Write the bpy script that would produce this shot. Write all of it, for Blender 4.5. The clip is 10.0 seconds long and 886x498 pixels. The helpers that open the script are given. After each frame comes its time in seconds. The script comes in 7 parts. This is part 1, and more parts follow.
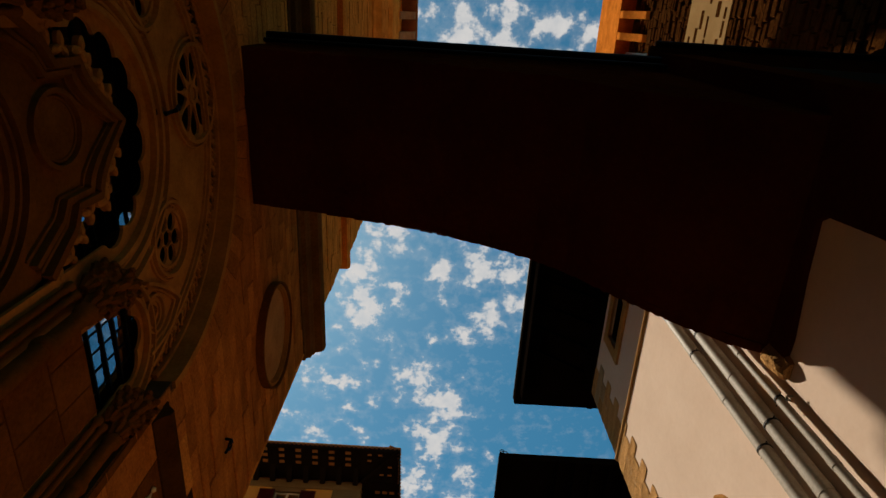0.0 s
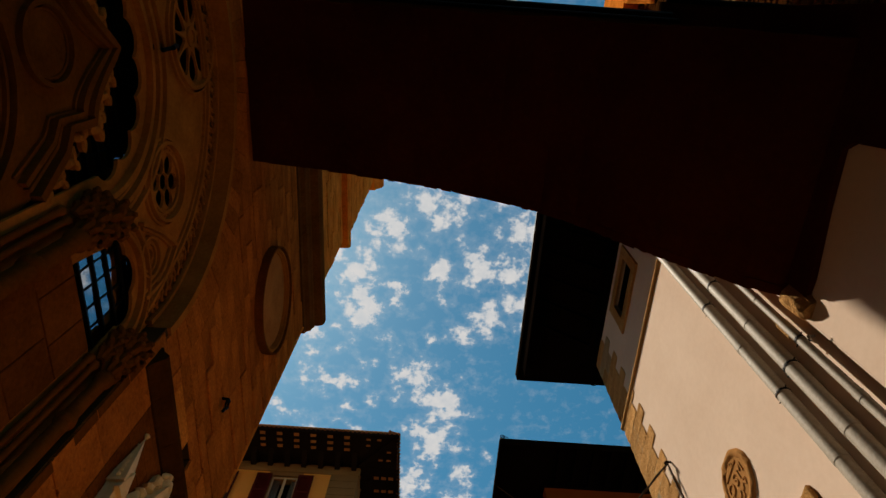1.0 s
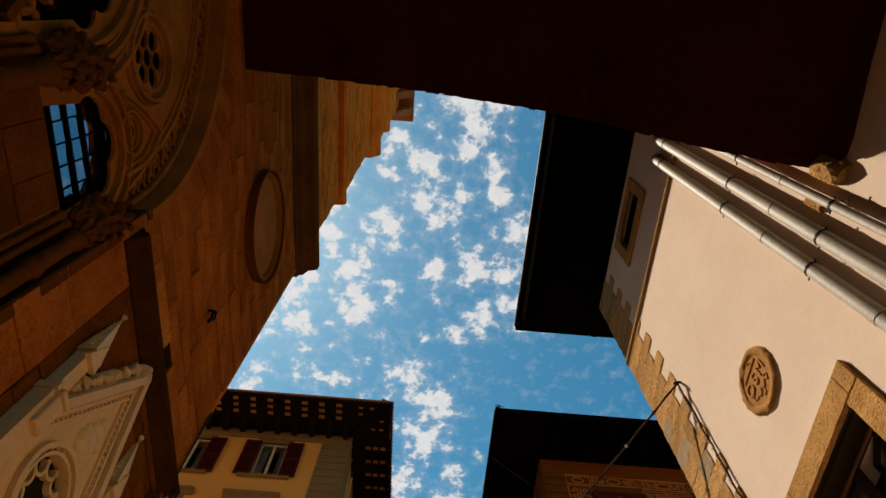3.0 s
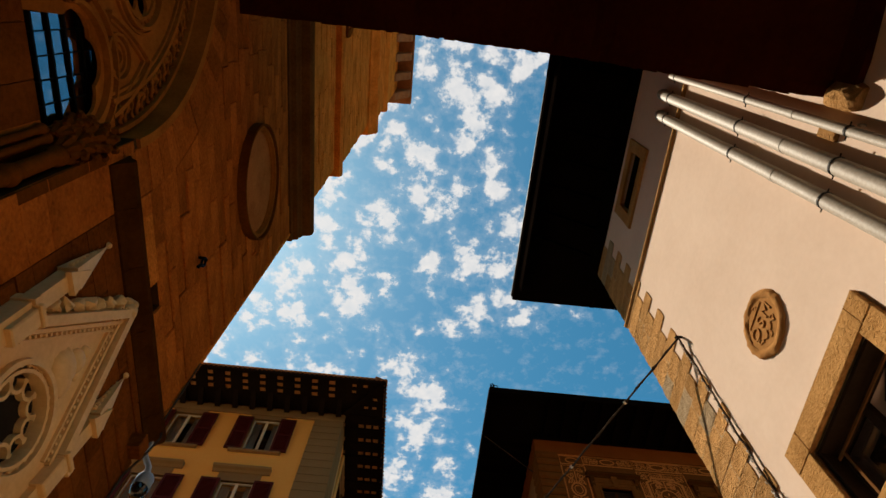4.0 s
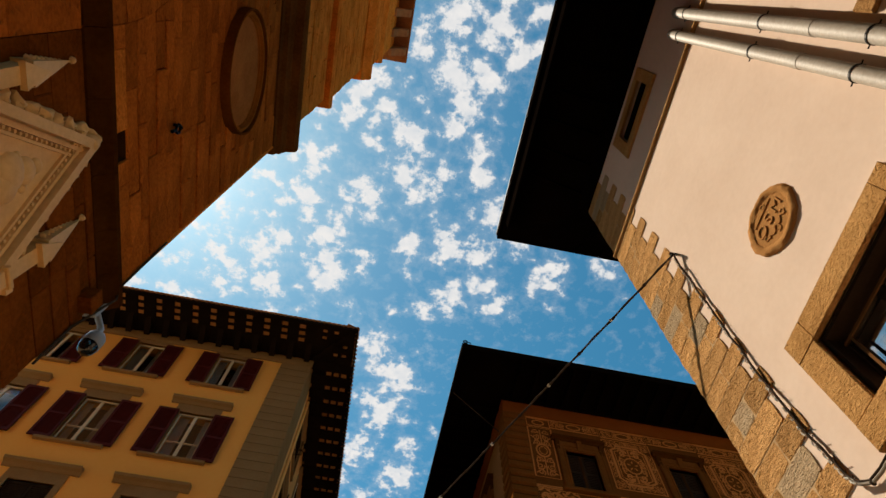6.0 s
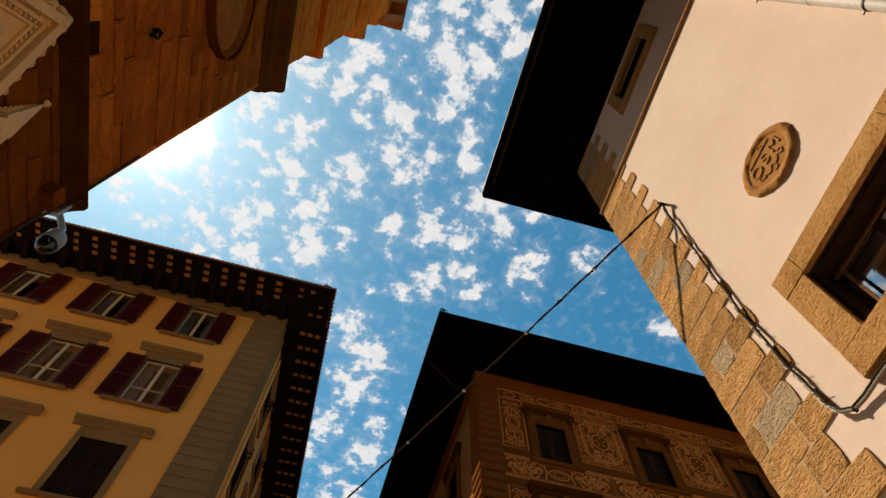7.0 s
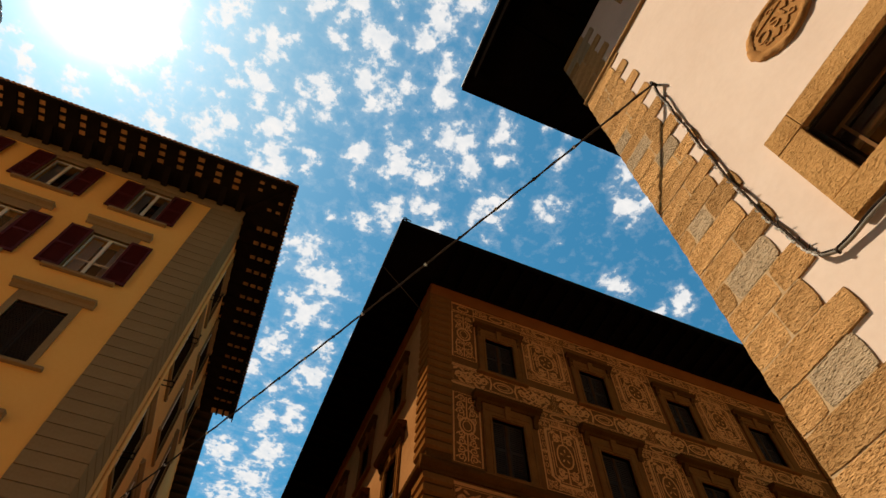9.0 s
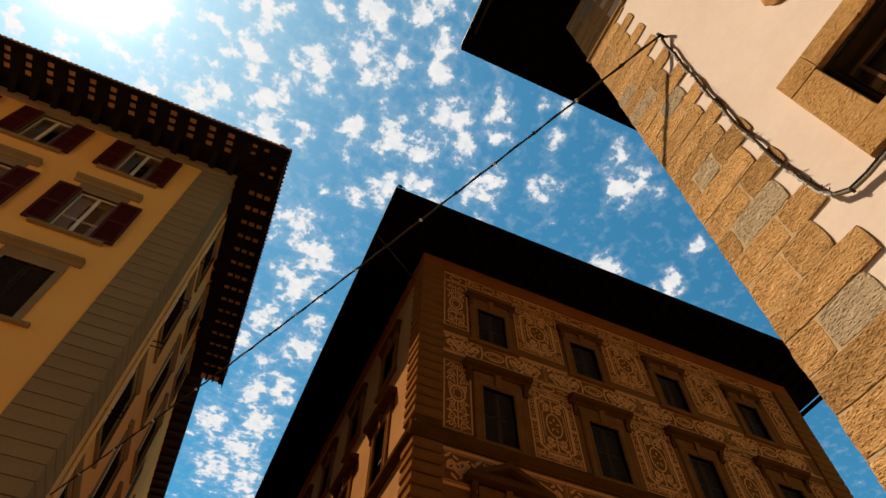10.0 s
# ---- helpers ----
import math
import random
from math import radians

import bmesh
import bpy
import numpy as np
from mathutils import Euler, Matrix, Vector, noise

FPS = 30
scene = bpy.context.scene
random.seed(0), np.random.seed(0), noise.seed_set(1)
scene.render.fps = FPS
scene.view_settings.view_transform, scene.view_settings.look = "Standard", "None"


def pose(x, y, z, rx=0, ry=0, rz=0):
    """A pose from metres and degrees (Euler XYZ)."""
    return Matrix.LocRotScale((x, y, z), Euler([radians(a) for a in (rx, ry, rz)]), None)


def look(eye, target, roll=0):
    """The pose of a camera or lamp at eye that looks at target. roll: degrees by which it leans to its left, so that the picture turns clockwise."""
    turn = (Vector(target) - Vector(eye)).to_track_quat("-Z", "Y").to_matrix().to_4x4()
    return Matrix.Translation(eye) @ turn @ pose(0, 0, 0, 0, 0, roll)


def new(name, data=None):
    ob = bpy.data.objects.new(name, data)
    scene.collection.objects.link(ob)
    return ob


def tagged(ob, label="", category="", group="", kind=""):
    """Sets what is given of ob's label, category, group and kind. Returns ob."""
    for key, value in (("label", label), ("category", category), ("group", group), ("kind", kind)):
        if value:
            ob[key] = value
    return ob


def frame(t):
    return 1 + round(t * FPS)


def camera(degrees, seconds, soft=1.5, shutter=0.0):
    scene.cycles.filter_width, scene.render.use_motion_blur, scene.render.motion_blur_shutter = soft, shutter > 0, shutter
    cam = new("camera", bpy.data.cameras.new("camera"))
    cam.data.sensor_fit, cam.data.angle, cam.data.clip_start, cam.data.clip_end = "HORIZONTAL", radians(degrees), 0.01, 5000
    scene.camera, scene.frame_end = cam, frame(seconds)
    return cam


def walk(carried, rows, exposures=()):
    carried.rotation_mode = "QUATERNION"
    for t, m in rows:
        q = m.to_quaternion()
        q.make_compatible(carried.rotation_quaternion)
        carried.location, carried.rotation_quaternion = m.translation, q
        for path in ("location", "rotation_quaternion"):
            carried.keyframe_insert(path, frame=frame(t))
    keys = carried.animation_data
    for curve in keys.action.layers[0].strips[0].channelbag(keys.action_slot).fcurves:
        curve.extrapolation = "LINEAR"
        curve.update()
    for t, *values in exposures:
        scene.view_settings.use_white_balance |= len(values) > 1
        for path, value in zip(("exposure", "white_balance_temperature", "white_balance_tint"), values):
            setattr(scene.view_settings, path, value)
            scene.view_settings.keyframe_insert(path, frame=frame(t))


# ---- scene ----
cam = camera(72.4, 10.0)
PATH = [
    (0, (-0.479, -0.022, 1.74), (-0.449, 0.698, 3.605), 1.23),
    (0.5, (-0.495, 0.335, 1.739), (-0.464, 1.056, 3.605), 1.33),
    (1, (-0.509, 0.68, 1.737), (-0.477, 1.401, 3.603), 1.53),
    (1.5, (-0.514, 1.03, 1.73), (-0.477, 1.751, 3.596), 1.43),
    (2, (-0.498, 1.367, 1.712), (-0.459, 2.087, 3.577), 1.44),
    (2.5, (-0.494, 1.713, 1.711), (-0.451, 2.433, 3.577), 1.34),
    (4, (-0.453, 2.696, 1.688), (-0.387, 3.437, 3.545), 0.96),
    (4.5, (-0.421, 3.018, 1.691), (-0.346, 3.773, 3.543), 1.11),
    (5, (-0.403, 3.32, 1.684), (-0.313, 4.088, 3.529), 1.36),
    (5.5, (-0.412, 3.629, 1.67), (-0.299, 4.403, 3.51), 1.33),
    (7, (-0.244, 4.595, 1.625), (-0.034, 5.411, 3.439), 1.34),
    (7.5, (-0.177, 4.878, 1.576), (0.078, 5.728, 3.369), 1.3),
    (8, (-0.134, 5.12, 1.531), (0.172, 6.007, 3.298), 0.86),
    (8.5, (-0.084, 5.356, 1.53), (0.271, 6.279, 3.269), 0.53),
    (9, (-0.034, 5.552, 1.503), (0.357, 6.502, 3.219), 0.43),
    (9.5, (0.018, 5.722, 1.487), (0.434, 6.696, 3.184), 0.36),
    (10, (0.06, 5.876, 1.481), (0.499, 6.875, 3.157), 0.6),
]
walk(cam, [(t, look(eye, target, roll)) for t, eye, target, roll in PATH], exposures=[(0.0, 0.17, 7000, 10), (2.5, 0.40, 7000, 10), (4.5, 0.57, 7000, 10), (5.5, 0.59, 7000, 10), (7.0, 0.63, 7000, 10), (8.0, 0.72, 7000, 10), (9.0, 0.72, 7000, 10), (10.0, 0.70, 7000, 10)])

# ---- world, sun ----
SUN = Vector((-0.37, 0.288, 0.872)).normalized()
world = bpy.data.worlds.new("sky")
scene.world = world
world.use_nodes = True


def build_sky():
    nt = world.node_tree
    nt.nodes.clear()
    N, L = nt.nodes.new, nt.links.new

    def math_node(op, a, b=None, c=None, clamp=False):
        n = N("ShaderNodeMath")
        n.operation, n.use_clamp = op, clamp
        for i, v in enumerate((a, b, c)):
            if v is None:
                continue
            if isinstance(v, (int, float)):
                n.inputs[i].default_value = v
            else:
                L(v, n.inputs[i])
        return n.outputs[0]

    sky = N("ShaderNodeTexSky")
    sky.sky_type, sky.sun_disc = "NISHITA", False
    sky.sun_elevation = math.asin(SUN.z)
    sky.sun_rotation = math.atan2(SUN.x, SUN.y)
    sky.air_density, sky.dust_density, sky.ozone_density = 1.0, 0.6, 2.0
    tint = N("ShaderNodeMix")
    tint.data_type, tint.blend_type = "RGBA", "MULTIPLY"
    tint.inputs["Factor"].default_value = 1.0
    L(sky.outputs[0], tint.inputs[6])
    coord = N("ShaderNodeTexCoord")
    dot = N("ShaderNodeVectorMath")
    dot.operation = "DOT_PRODUCT"
    L(coord.outputs["Generated"], dot.inputs[0])
    dot.inputs[1].default_value = SUN
    near = math_node("MAXIMUM", dot.outputs["Value"], 0.0)
    # deep blue away from the sun, paler near it
    pale = N("ShaderNodeMix")
    pale.data_type = "RGBA"
    L(math_node("POWER", near, 9.0), pale.inputs["Factor"])
    pale.inputs[6].default_value, pale.inputs[7].default_value = SKY_TINT, SKY_PALE
    L(pale.outputs[2], tint.inputs[7])
    sep = N("ShaderNodeSeparateXYZ")
    L(coord.outputs["Generated"], sep.inputs[0])
    up = math_node("MAXIMUM", sep.outputs[2], 0.08)
    flat = N("ShaderNodeCombineXYZ")
    L(math_node("DIVIDE", sep.outputs[0], up), flat.inputs[0])
    L(math_node("DIVIDE", sep.outputs[1], up), flat.inputs[1])

    def noise_node(scale, detail, rough, distortion=0.0, offset=(0, 0, 0)):
        mp = N("ShaderNodeMapping")
        mp.inputs["Location"].default_value = offset
        L(flat.outputs[0], mp.inputs[0])
        n = N("ShaderNodeTexNoise")
        n.inputs["Scale"].default_value = scale
        n.inputs["Detail"].default_value = detail
        n.inputs["Roughness"].default_value = rough
        n.inputs["Distortion"].default_value = distortion
        L(mp.outputs[0], n.inputs["Vector"])
        return n.outputs[0]

    # high broken cloud: puffs with torn edges at their places in the sky, thin scraps between, and a faint veil
    ruffle = noise_node(36.0, 8.0, 0.62, 0.0, (3.1, 1.7, 0))
    sway = N("ShaderNodeTexNoise")
    sway.inputs["Scale"].default_value, sway.inputs["Detail"].default_value = 13.0, 3.0
    L(flat.outputs[0], sway.inputs["Vector"])
    offset = N("ShaderNodeVectorMath")
    offset.operation = "MULTIPLY_ADD"
    L(sway.outputs["Color"], offset.inputs[0])
    offset.inputs[1].default_value, offset.inputs[2].default_value = (0.05,) * 3, (-0.025,) * 3
    swayed = N("ShaderNodeVectorMath")
    L(coord.outputs["Generated"], swayed.inputs[0])
    L(offset.outputs[0], swayed.inputs[1])
    heap = None
    for places, radius in ((PUFFS_WIDE, 0.047), (PUFFS_MIDDLING, 0.036), (PUFFS_SMALL, 0.023)):
        for x, y in places:
            far = N("ShaderNodeVectorMath")
            far.operation = "DISTANCE"
            L(swayed.outputs[0], far.inputs[0])
            far.inputs[1].default_value = (x, y, math.sqrt(1 - x * x - y * y))
            one = math_node("MULTIPLY_ADD", far.outputs["Value"], -1 / radius, 1.0)
            heap = math_node("MAXIMUM", heap, one) if heap else one
    lumps = noise_node(19.0, 4.0, 0.5, 0.0, (1.3, 0.2, 0))
    field = noise_node(1.6, 1.0, 0.5, 0.0, (0.4, 5.2, 0))
    side = math_node("MULTIPLY", math_node("MAXIMUM", math_node("ADD", sep.outputs[0], math_node("MULTIPLY", sep.outputs[1], 0.25)), -0.1), 0.4)
    cut = math_node("ADD", math_node("MULTIPLY_ADD", field, -0.16, COVER), side)
    scraps = math_node("MULTIPLY", math_node("SUBTRACT", lumps, cut), 4.0)
    heap = math_node("MAXIMUM", math_node("MAXIMUM", heap, scraps), -0.3)
    body = math_node("MULTIPLY_ADD", ruffle, 3.4, math_node("SUBTRACT", heap, 1.7))
    soft = math_node("POWER", math_node("MULTIPLY", math_node("SUBTRACT", body, 0.26), 2.2, clamp=True), 1.05)
    veil = math_node("MULTIPLY", math_node("ADD", body, 0.25), 0.22, clamp=True)
    shade = noise_node(46.0, 4.0, 0.55, 0.0, (7, 2, 0))
    cloud = math_node("MAXIMUM", math_node("MULTIPLY", soft, math_node("MULTIPLY_ADD", shade, 0.6, 0.62)), veil)
    cloud = math_node("MINIMUM", cloud, 1.0)
    # bright air round the sun
    halo = math_node("ADD", math_node("MULTIPLY", math_node("POWER", near, 850.0), 9.0),
                     math_node("ADD", math_node("MULTIPLY", math_node("POWER", near, 90.0), 0.10), math_node("MULTIPLY", math_node("POWER", near, 14.0), 0.02)))
    mix = N("ShaderNodeMix")
    mix.data_type = "RGBA"
    L(cloud, mix.inputs["Factor"])
    L(tint.outputs[2], mix.inputs[6])
    mix.inputs[7].default_value = CLOUD
    glow = N("ShaderNodeMix")
    glow.data_type, glow.blend_type = "RGBA", "ADD"
    glow.inputs["Factor"].default_value = 1.0
    L(mix.outputs[2], glow.inputs[6])
    warm = N("ShaderNodeVectorMath")
    warm.operation = "SCALE"
    warm.inputs[0].default_value = (9.0, 8.6, 8.0)
    L(halo, warm.inputs["Scale"])
    L(warm.outputs[0], glow.inputs[7])
    bg = N("ShaderNodeBackground")
    bg.inputs["Strength"].default_value = SKY_STRENGTH
    L(glow.outputs[2], bg.inputs["Color"])
    out = N("ShaderNodeOutputWorld")
    L(bg.outputs[0], out.inputs[0])


SKY_PALE = (0.62, 1.0, 1.1, 1)
COVER = 0.6
# where the puffs stand: the level parts of their directions
PUFFS_WIDE = [(0.441, 0.276), (0.081, 0.381), (0.147, 0.325), (-0.206, 0.423), (-0.168, 0.2), (-0.114, 0.206), (-0.023, 0.232), (-0.09, 0.164), (-0.009, 0.282), (0.021, 0.303), (-0.078, 0.333), (-0.116, 0.403), (-0.11, 0.453), (-0.017, 0.552), (0.03, 0.58), (0.022, 0.622), (-0.234, 0.269), (0.035, 0.125), (0.091, 0.124), (0.122, 0.067), (0.012, 0.046), (0.085, 0.033), (0.066, 0.116), (0.059, 0.169), (0.093, -0.003), (0.025, 0.017)]
PUFFS_MIDDLING = [(-0.013, 0.673), (0.057, 0.693), (0.015, 0.75), (-0.031, 0.789), (0.045, 0.827), (-0.004, 0.824), (0.036, 0.778), (0.333, 0.348), (0.01, 0.396), (0.221, 0.281), (0.145, 0.435), (0.241, 0.4), (0.02, 0.803), (-0.261, 0.453), (-0.158, 0.351), (-0.161, 0.293), (0.11, 0.271), (0.165, 0.326), (0.186, 0.352), (0.128, 0.393), (0.168, 0.454), (0.096, 0.46), (0.25, 0.38), (-0.211, 0.213), (-0.293, 0.333), (0.052, 0.204), (0.156, 0.062), (-0.018, 0.092), (0.1, 0.231), (0.213, 0.013), (0.162, 0.004)]
PUFFS_SMALL = [(0.051, 0.742), (0.07, 0.661), (0.407, 0.246), (0.544, 0.366), (0.457, 0.389), (0.237, 0.315), (0.314, 0.279), (0.057, 0.483), (0.016, 0.719), (0.552, 0.301), (-0.029, 0.704), (-0.018, 0.832), (0.312, 0.225), (0.04, 0.271), (-0.101, 0.365), (-0.379, 0.397), (0.524, 0.402), (0.468, 0.393), (-0.188, 0.411), (-0.074, 0.221), (-0.177, 0.331), (-0.062, 0.188), (-0.028, 0.004)]
SKY_STRENGTH = 0.075
SKY_TINT = (0.30, 1.10, 1.20, 1)
CLOUD = (7.2, 7.35, 7.7, 1)
build_sky()

sun_data = bpy.data.lights.new("sun", "SUN")
sun_data.energy, sun_data.angle, sun_data.color = 5.0, radians(0.53), (1.0, 0.9, 0.76)
sun = new("sun", sun_data)
sun.matrix_basis = look((SUN * 60)[:], (0, 0, 0))


# ---- materials ----
def material(name, low, high, scale=3.0, fine=40.0, rough=0.85, bump=0.3, metal=0.0, stretch=(1, 1, 1), vary=0.0, fine_mix=0.35, pits=0.0, pit_scale=30.0, spec=0.0, bump_size=0.02):
    """A surface between two base colours: broad blotches, fine grain, relief, and, with vary, a tone of its own for each piece."""
    m = bpy.data.materials.new(name)
    m.use_nodes = True
    nt = m.node_tree
    N, L = nt.nodes.new, nt.links.new
    bsdf = nt.nodes["Principled BSDF"]
    bsdf.inputs["Roughness"].default_value = rough
    bsdf.inputs["Metallic"].default_value = metal
    bsdf.inputs["Specular IOR Level"].default_value = spec
    co = N("ShaderNodeTexCoord")
    mp = N("ShaderNodeMapping")
    mp.inputs["Scale"].default_value = stretch
    L(co.outputs["Object"], mp.inputs[0])

    def noise_tex(s, detail=5.0, r=0.6):
        n = N("ShaderNodeTexNoise")
        n.inputs["Scale"].default_value, n.inputs["Detail"].default_value, n.inputs["Roughness"].default_value = s, detail, r
        L(mp.outputs[0], n.inputs["Vector"])
        return n

    broad, grain = noise_tex(scale), noise_tex(fine, 4.0)
    mixv = N("ShaderNodeMix")
    mixv.inputs["Factor"].default_value = fine_mix
    L(broad.outputs[0], mixv.inputs[2])
    L(grain.outputs[0], mixv.inputs[3])
    ramp = N("ShaderNodeValToRGB")
    ramp.color_ramp.elements[0].position, ramp.color_ramp.elements[1].position = 0.33, 0.67
    ramp.color_ramp.elements[0].color, ramp.color_ramp.elements[1].color = (*low, 1), (*high, 1)
    L(mixv.outputs[0], ramp.inputs[0])
    col = ramp.outputs[0]
    if vary:
        info = N("ShaderNodeObjectInfo")
        hsv = N("ShaderNodeHueSaturation")
        rng = N("ShaderNodeMapRange")
        rng.inputs["To Min"].default_value, rng.inputs["To Max"].default_value = 1 - vary, 1 + vary
        L(info.outputs["Random"], rng.inputs[0])
        L(rng.outputs[0], hsv.inputs["Value"])
        L(col, hsv.inputs["Color"])
        col = hsv.outputs[0]
    L(col, bsdf.inputs["Base Color"])
    height = mixv.outputs[0]
    if pits:
        vor = N("ShaderNodeTexVoronoi")
        vor.inputs["Scale"].default_value = pit_scale
        L(mp.outputs[0], vor.inputs["Vector"])
        rp = N("ShaderNodeMapRange")
        rp.inputs["From Max"].default_value = 0.32
        L(vor.outputs["Distance"], rp.inputs[0])
        ad = N("ShaderNodeMath")
        ad.operation = "MULTIPLY_ADD"
        L(rp.outputs[0], ad.inputs[0])
        ad.inputs[1].default_value = pits
        L(height, ad.inputs[2])
        height = ad.outputs[0]
    if bump:
        bn = N("ShaderNodeBump")
        bn.inputs["Strength"].default_value, bn.inputs["Distance"].default_value = bump, bump_size
        L(height, bn.inputs["Height"])
        L(bn.outputs[0], bsdf.inputs["Normal"])
    return m


def glass_material(name, tone=(0.9, 0.95, 1.0), ior=1.5):
    m = bpy.data.materials.new(name)
    m.use_nodes = True
    b = m.node_tree.nodes["Principled BSDF"]
    b.inputs["Base Color"].default_value = (*tone, 1)
    b.inputs["Roughness"].default_value = 0.02
    b.inputs["Transmission Weight"].default_value = 1.0
    b.inputs["IOR"].default_value = ior
    return m


STUCCO = material("cream_stucco", (0.675, 0.51, 0.4), (0.76, 0.595, 0.48), 0.9, 14, 0.9, 0.12, fine_mix=0.3)
QUOIN = material("quoin_sandstone", (0.28, 0.137, 0.047), (0.56, 0.31, 0.126), 3.0, 42, 0.92, 1.0, vary=0.22, pits=0.9, pit_scale=46, bump_size=0.05, fine_mix=0.5, stretch=(1, 0.55, 1.25))
QUOIN_GREY = material("quoin_grey_stone", (0.29, 0.2, 0.115), (0.45, 0.325, 0.2), 3.0, 38, 0.92, 1.0, vary=0.1, pits=1.0, pit_scale=40, bump_size=0.05, fine_mix=0.5, stretch=(1, 0.55, 1.25))
FRAME_STONE = material("window_frame_stone", (0.3, 0.145, 0.047), (0.6, 0.33, 0.125), 3.0, 45, 0.92, 1.0, pits=1.0, pit_scale=52, bump_size=0.025, fine_mix=0.5, stretch=(1, 0.6, 1.2))
WALL_STONE = material("brown_limestone", (0.25, 0.062, 0.0085), (0.6, 0.16, 0.0235), 1.5, 24, 0.92, 1.3, vary=0.2, stretch=(1, 0.85, 1.15), bump_size=0.045, fine_mix=0.42, pits=0.35, pit_scale=13)
WALL_CORE = material("mortar_core", (0.06, 0.026, 0.01), (0.1, 0.045, 0.017), 3, 25, 0.95, 0.5)
# darker copy of the carved stone, toned for the dimmer inner parts
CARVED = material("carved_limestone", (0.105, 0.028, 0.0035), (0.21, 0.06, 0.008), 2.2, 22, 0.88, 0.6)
# brighter copy of the stone holds the light on the outer tracery
CARVED_LIT = material("lit_carved_limestone", (0.27, 0.085, 0.012), (0.5, 0.165, 0.027), 2.2, 22, 0.88, 0.7)
# darker limestone for the lower courses and panel stones
LOWER_STONE = material("dark_limestone", (0.1, 0.0255, 0.0037), (0.23, 0.062, 0.0098), 1.5, 24, 0.92, 1.0, vary=0.14, bump_size=0.03)
DARK_STONE = material("shaded_plain_stone", (0.12, 0.045, 0.014), (0.22, 0.085, 0.028), 1.3, 16, 0.9, 0.4)
MARBLE = material("white_marble", (0.72, 0.41, 0.15), (0.9, 0.57, 0.24), 2.0, 18, 0.55, 0.3, fine_mix=0.4, spec=0.2)
YELLOW = material("ochre_plaster", (0.93, 0.425, 0.09), (0.97, 0.48, 0.115), 0.5, 9, 0.9, 0.12)
GREY_PLASTER = material("grey_plaster", (0.25, 0.148, 0.06), (0.32, 0.198, 0.088), 1.2, 16, 0.85, 0.2, vary=0.05)
SHUTTER = material("oxblood_paint", (0.055, 0.004, 0.003), (0.09, 0.008, 0.005), 2.5, 30, 0.7, 0.15, spec=0.2)
LOUVRE = material("brown_louvre_paint", (0.02, 0.011, 0.006), (0.036, 0.021, 0.011), 2.5, 30, 0.85, 0.15, spec=0.1)
WHITE_WOOD = material("white_window_paint", (0.66, 0.52, 0.34), (0.78, 0.64, 0.44), 2.5, 30, 0.5, 0.1, spec=0.3)
CURTAIN = material("pale_curtain", (0.34, 0.31, 0.26), (0.55, 0.5, 0.42), 5.0, 30, 0.9, 0.2, stretch=(6, 6, 0.4))
# this near-black colour stands for unlit rooms and deep hollows
INTERIOR = material("unlit_interior", (0.02, 0.015, 0.01), (0.035, 0.026, 0.018), 1, 10, 0.95, 0.0)
# near-black so the colour itself holds the shade under the eaves
TIMBER = material("shaded_eave_timber", (0.003, 0.002, 0.0015), (0.007, 0.0045, 0.003), 1.5, 22, 0.9, 0.3)
TERRACOTTA = material("terracotta_slab", (0.6, 0.27, 0.085), (0.74, 0.36, 0.13), 2.0, 20, 0.85, 0.3, vary=0.1)
ROOF_TILE = material("roof_tile", (0.20, 0.08, 0.035), (0.36, 0.16, 0.07), 1.5, 18, 0.85, 0.4, vary=0.12)
SG_BASE = material("sgraffito_dark_plaster", (0.12, 0.037, 0.0075), (0.18, 0.06, 0.0135), 0.8, 14, 0.9, 0.2)
SG_LIGHT = material("sgraffito_light_lime", (0.46, 0.157, 0.036), (0.61, 0.225, 0.06), 1.5, 22, 0.9, 0.2, fine_mix=0.5)
SG_STONE = material("brown_palace_stone", (0.135, 0.044, 0.0085), (0.2, 0.07, 0.015), 1.6, 18, 0.88, 0.35)
SG_FRIEZE = material("rust_frieze_plaster", (0.19, 0.05, 0.009), (0.25, 0.07, 0.014), 0.8, 14, 0.9, 0.2)
# near-black: the deep shade under the arch is put into the plaster's colour
BRIDGE = material("shaded_bridge_plaster", (0.035, 0.0055, 0.0008), (0.075, 0.0145, 0.0022), 0.8, 12, 0.92, 0.4)
PIPE = material("painted_steel_pipe", (0.27, 0.225, 0.17), (0.42, 0.36, 0.285), 2.0, 30, 0.62, 0.25, spec=0.25, fine_mix=0.5)
IRON = material("black_iron", (0.006, 0.005, 0.004), (0.014, 0.011, 0.009), 4, 40, 0.55, 0.2, metal=0.6)
CABLE = material("dark_cable_sheath", (0.035, 0.024, 0.018), (0.075, 0.055, 0.042), 20, 120, 0.5, 0.3)
TIE = material("pale_cable_tie", (0.72, 0.67, 0.6), (0.85, 0.8, 0.72), 5, 50, 0.5, 0.0)
CASING = material("white_plastic", (0.26, 0.28, 0.3), (0.34, 0.36, 0.38), 3, 40, 0.35, 0.02, spec=0.5)
LENS = material("black_gloss", (0.006, 0.006, 0.008), (0.012, 0.012, 0.014), 3, 40, 0.08, 0.0, spec=0.6)
# darker stone for hoods, cornices and the corner backing
DARK_HOOD = material("dark_hood_stone", (0.055, 0.017, 0.003), (0.095, 0.031, 0.006), 1.6, 18, 0.88, 0.4)
# dark tone holds the palace's shade on the tower's rough stone
TOWER_STONE = material("shaded_rough_tower_stone", (0.02, 0.006, 0.0012), (0.075, 0.027, 0.007), 1.1, 9, 0.95, 0.9, bump_size=0.06, fine_mix=0.6)
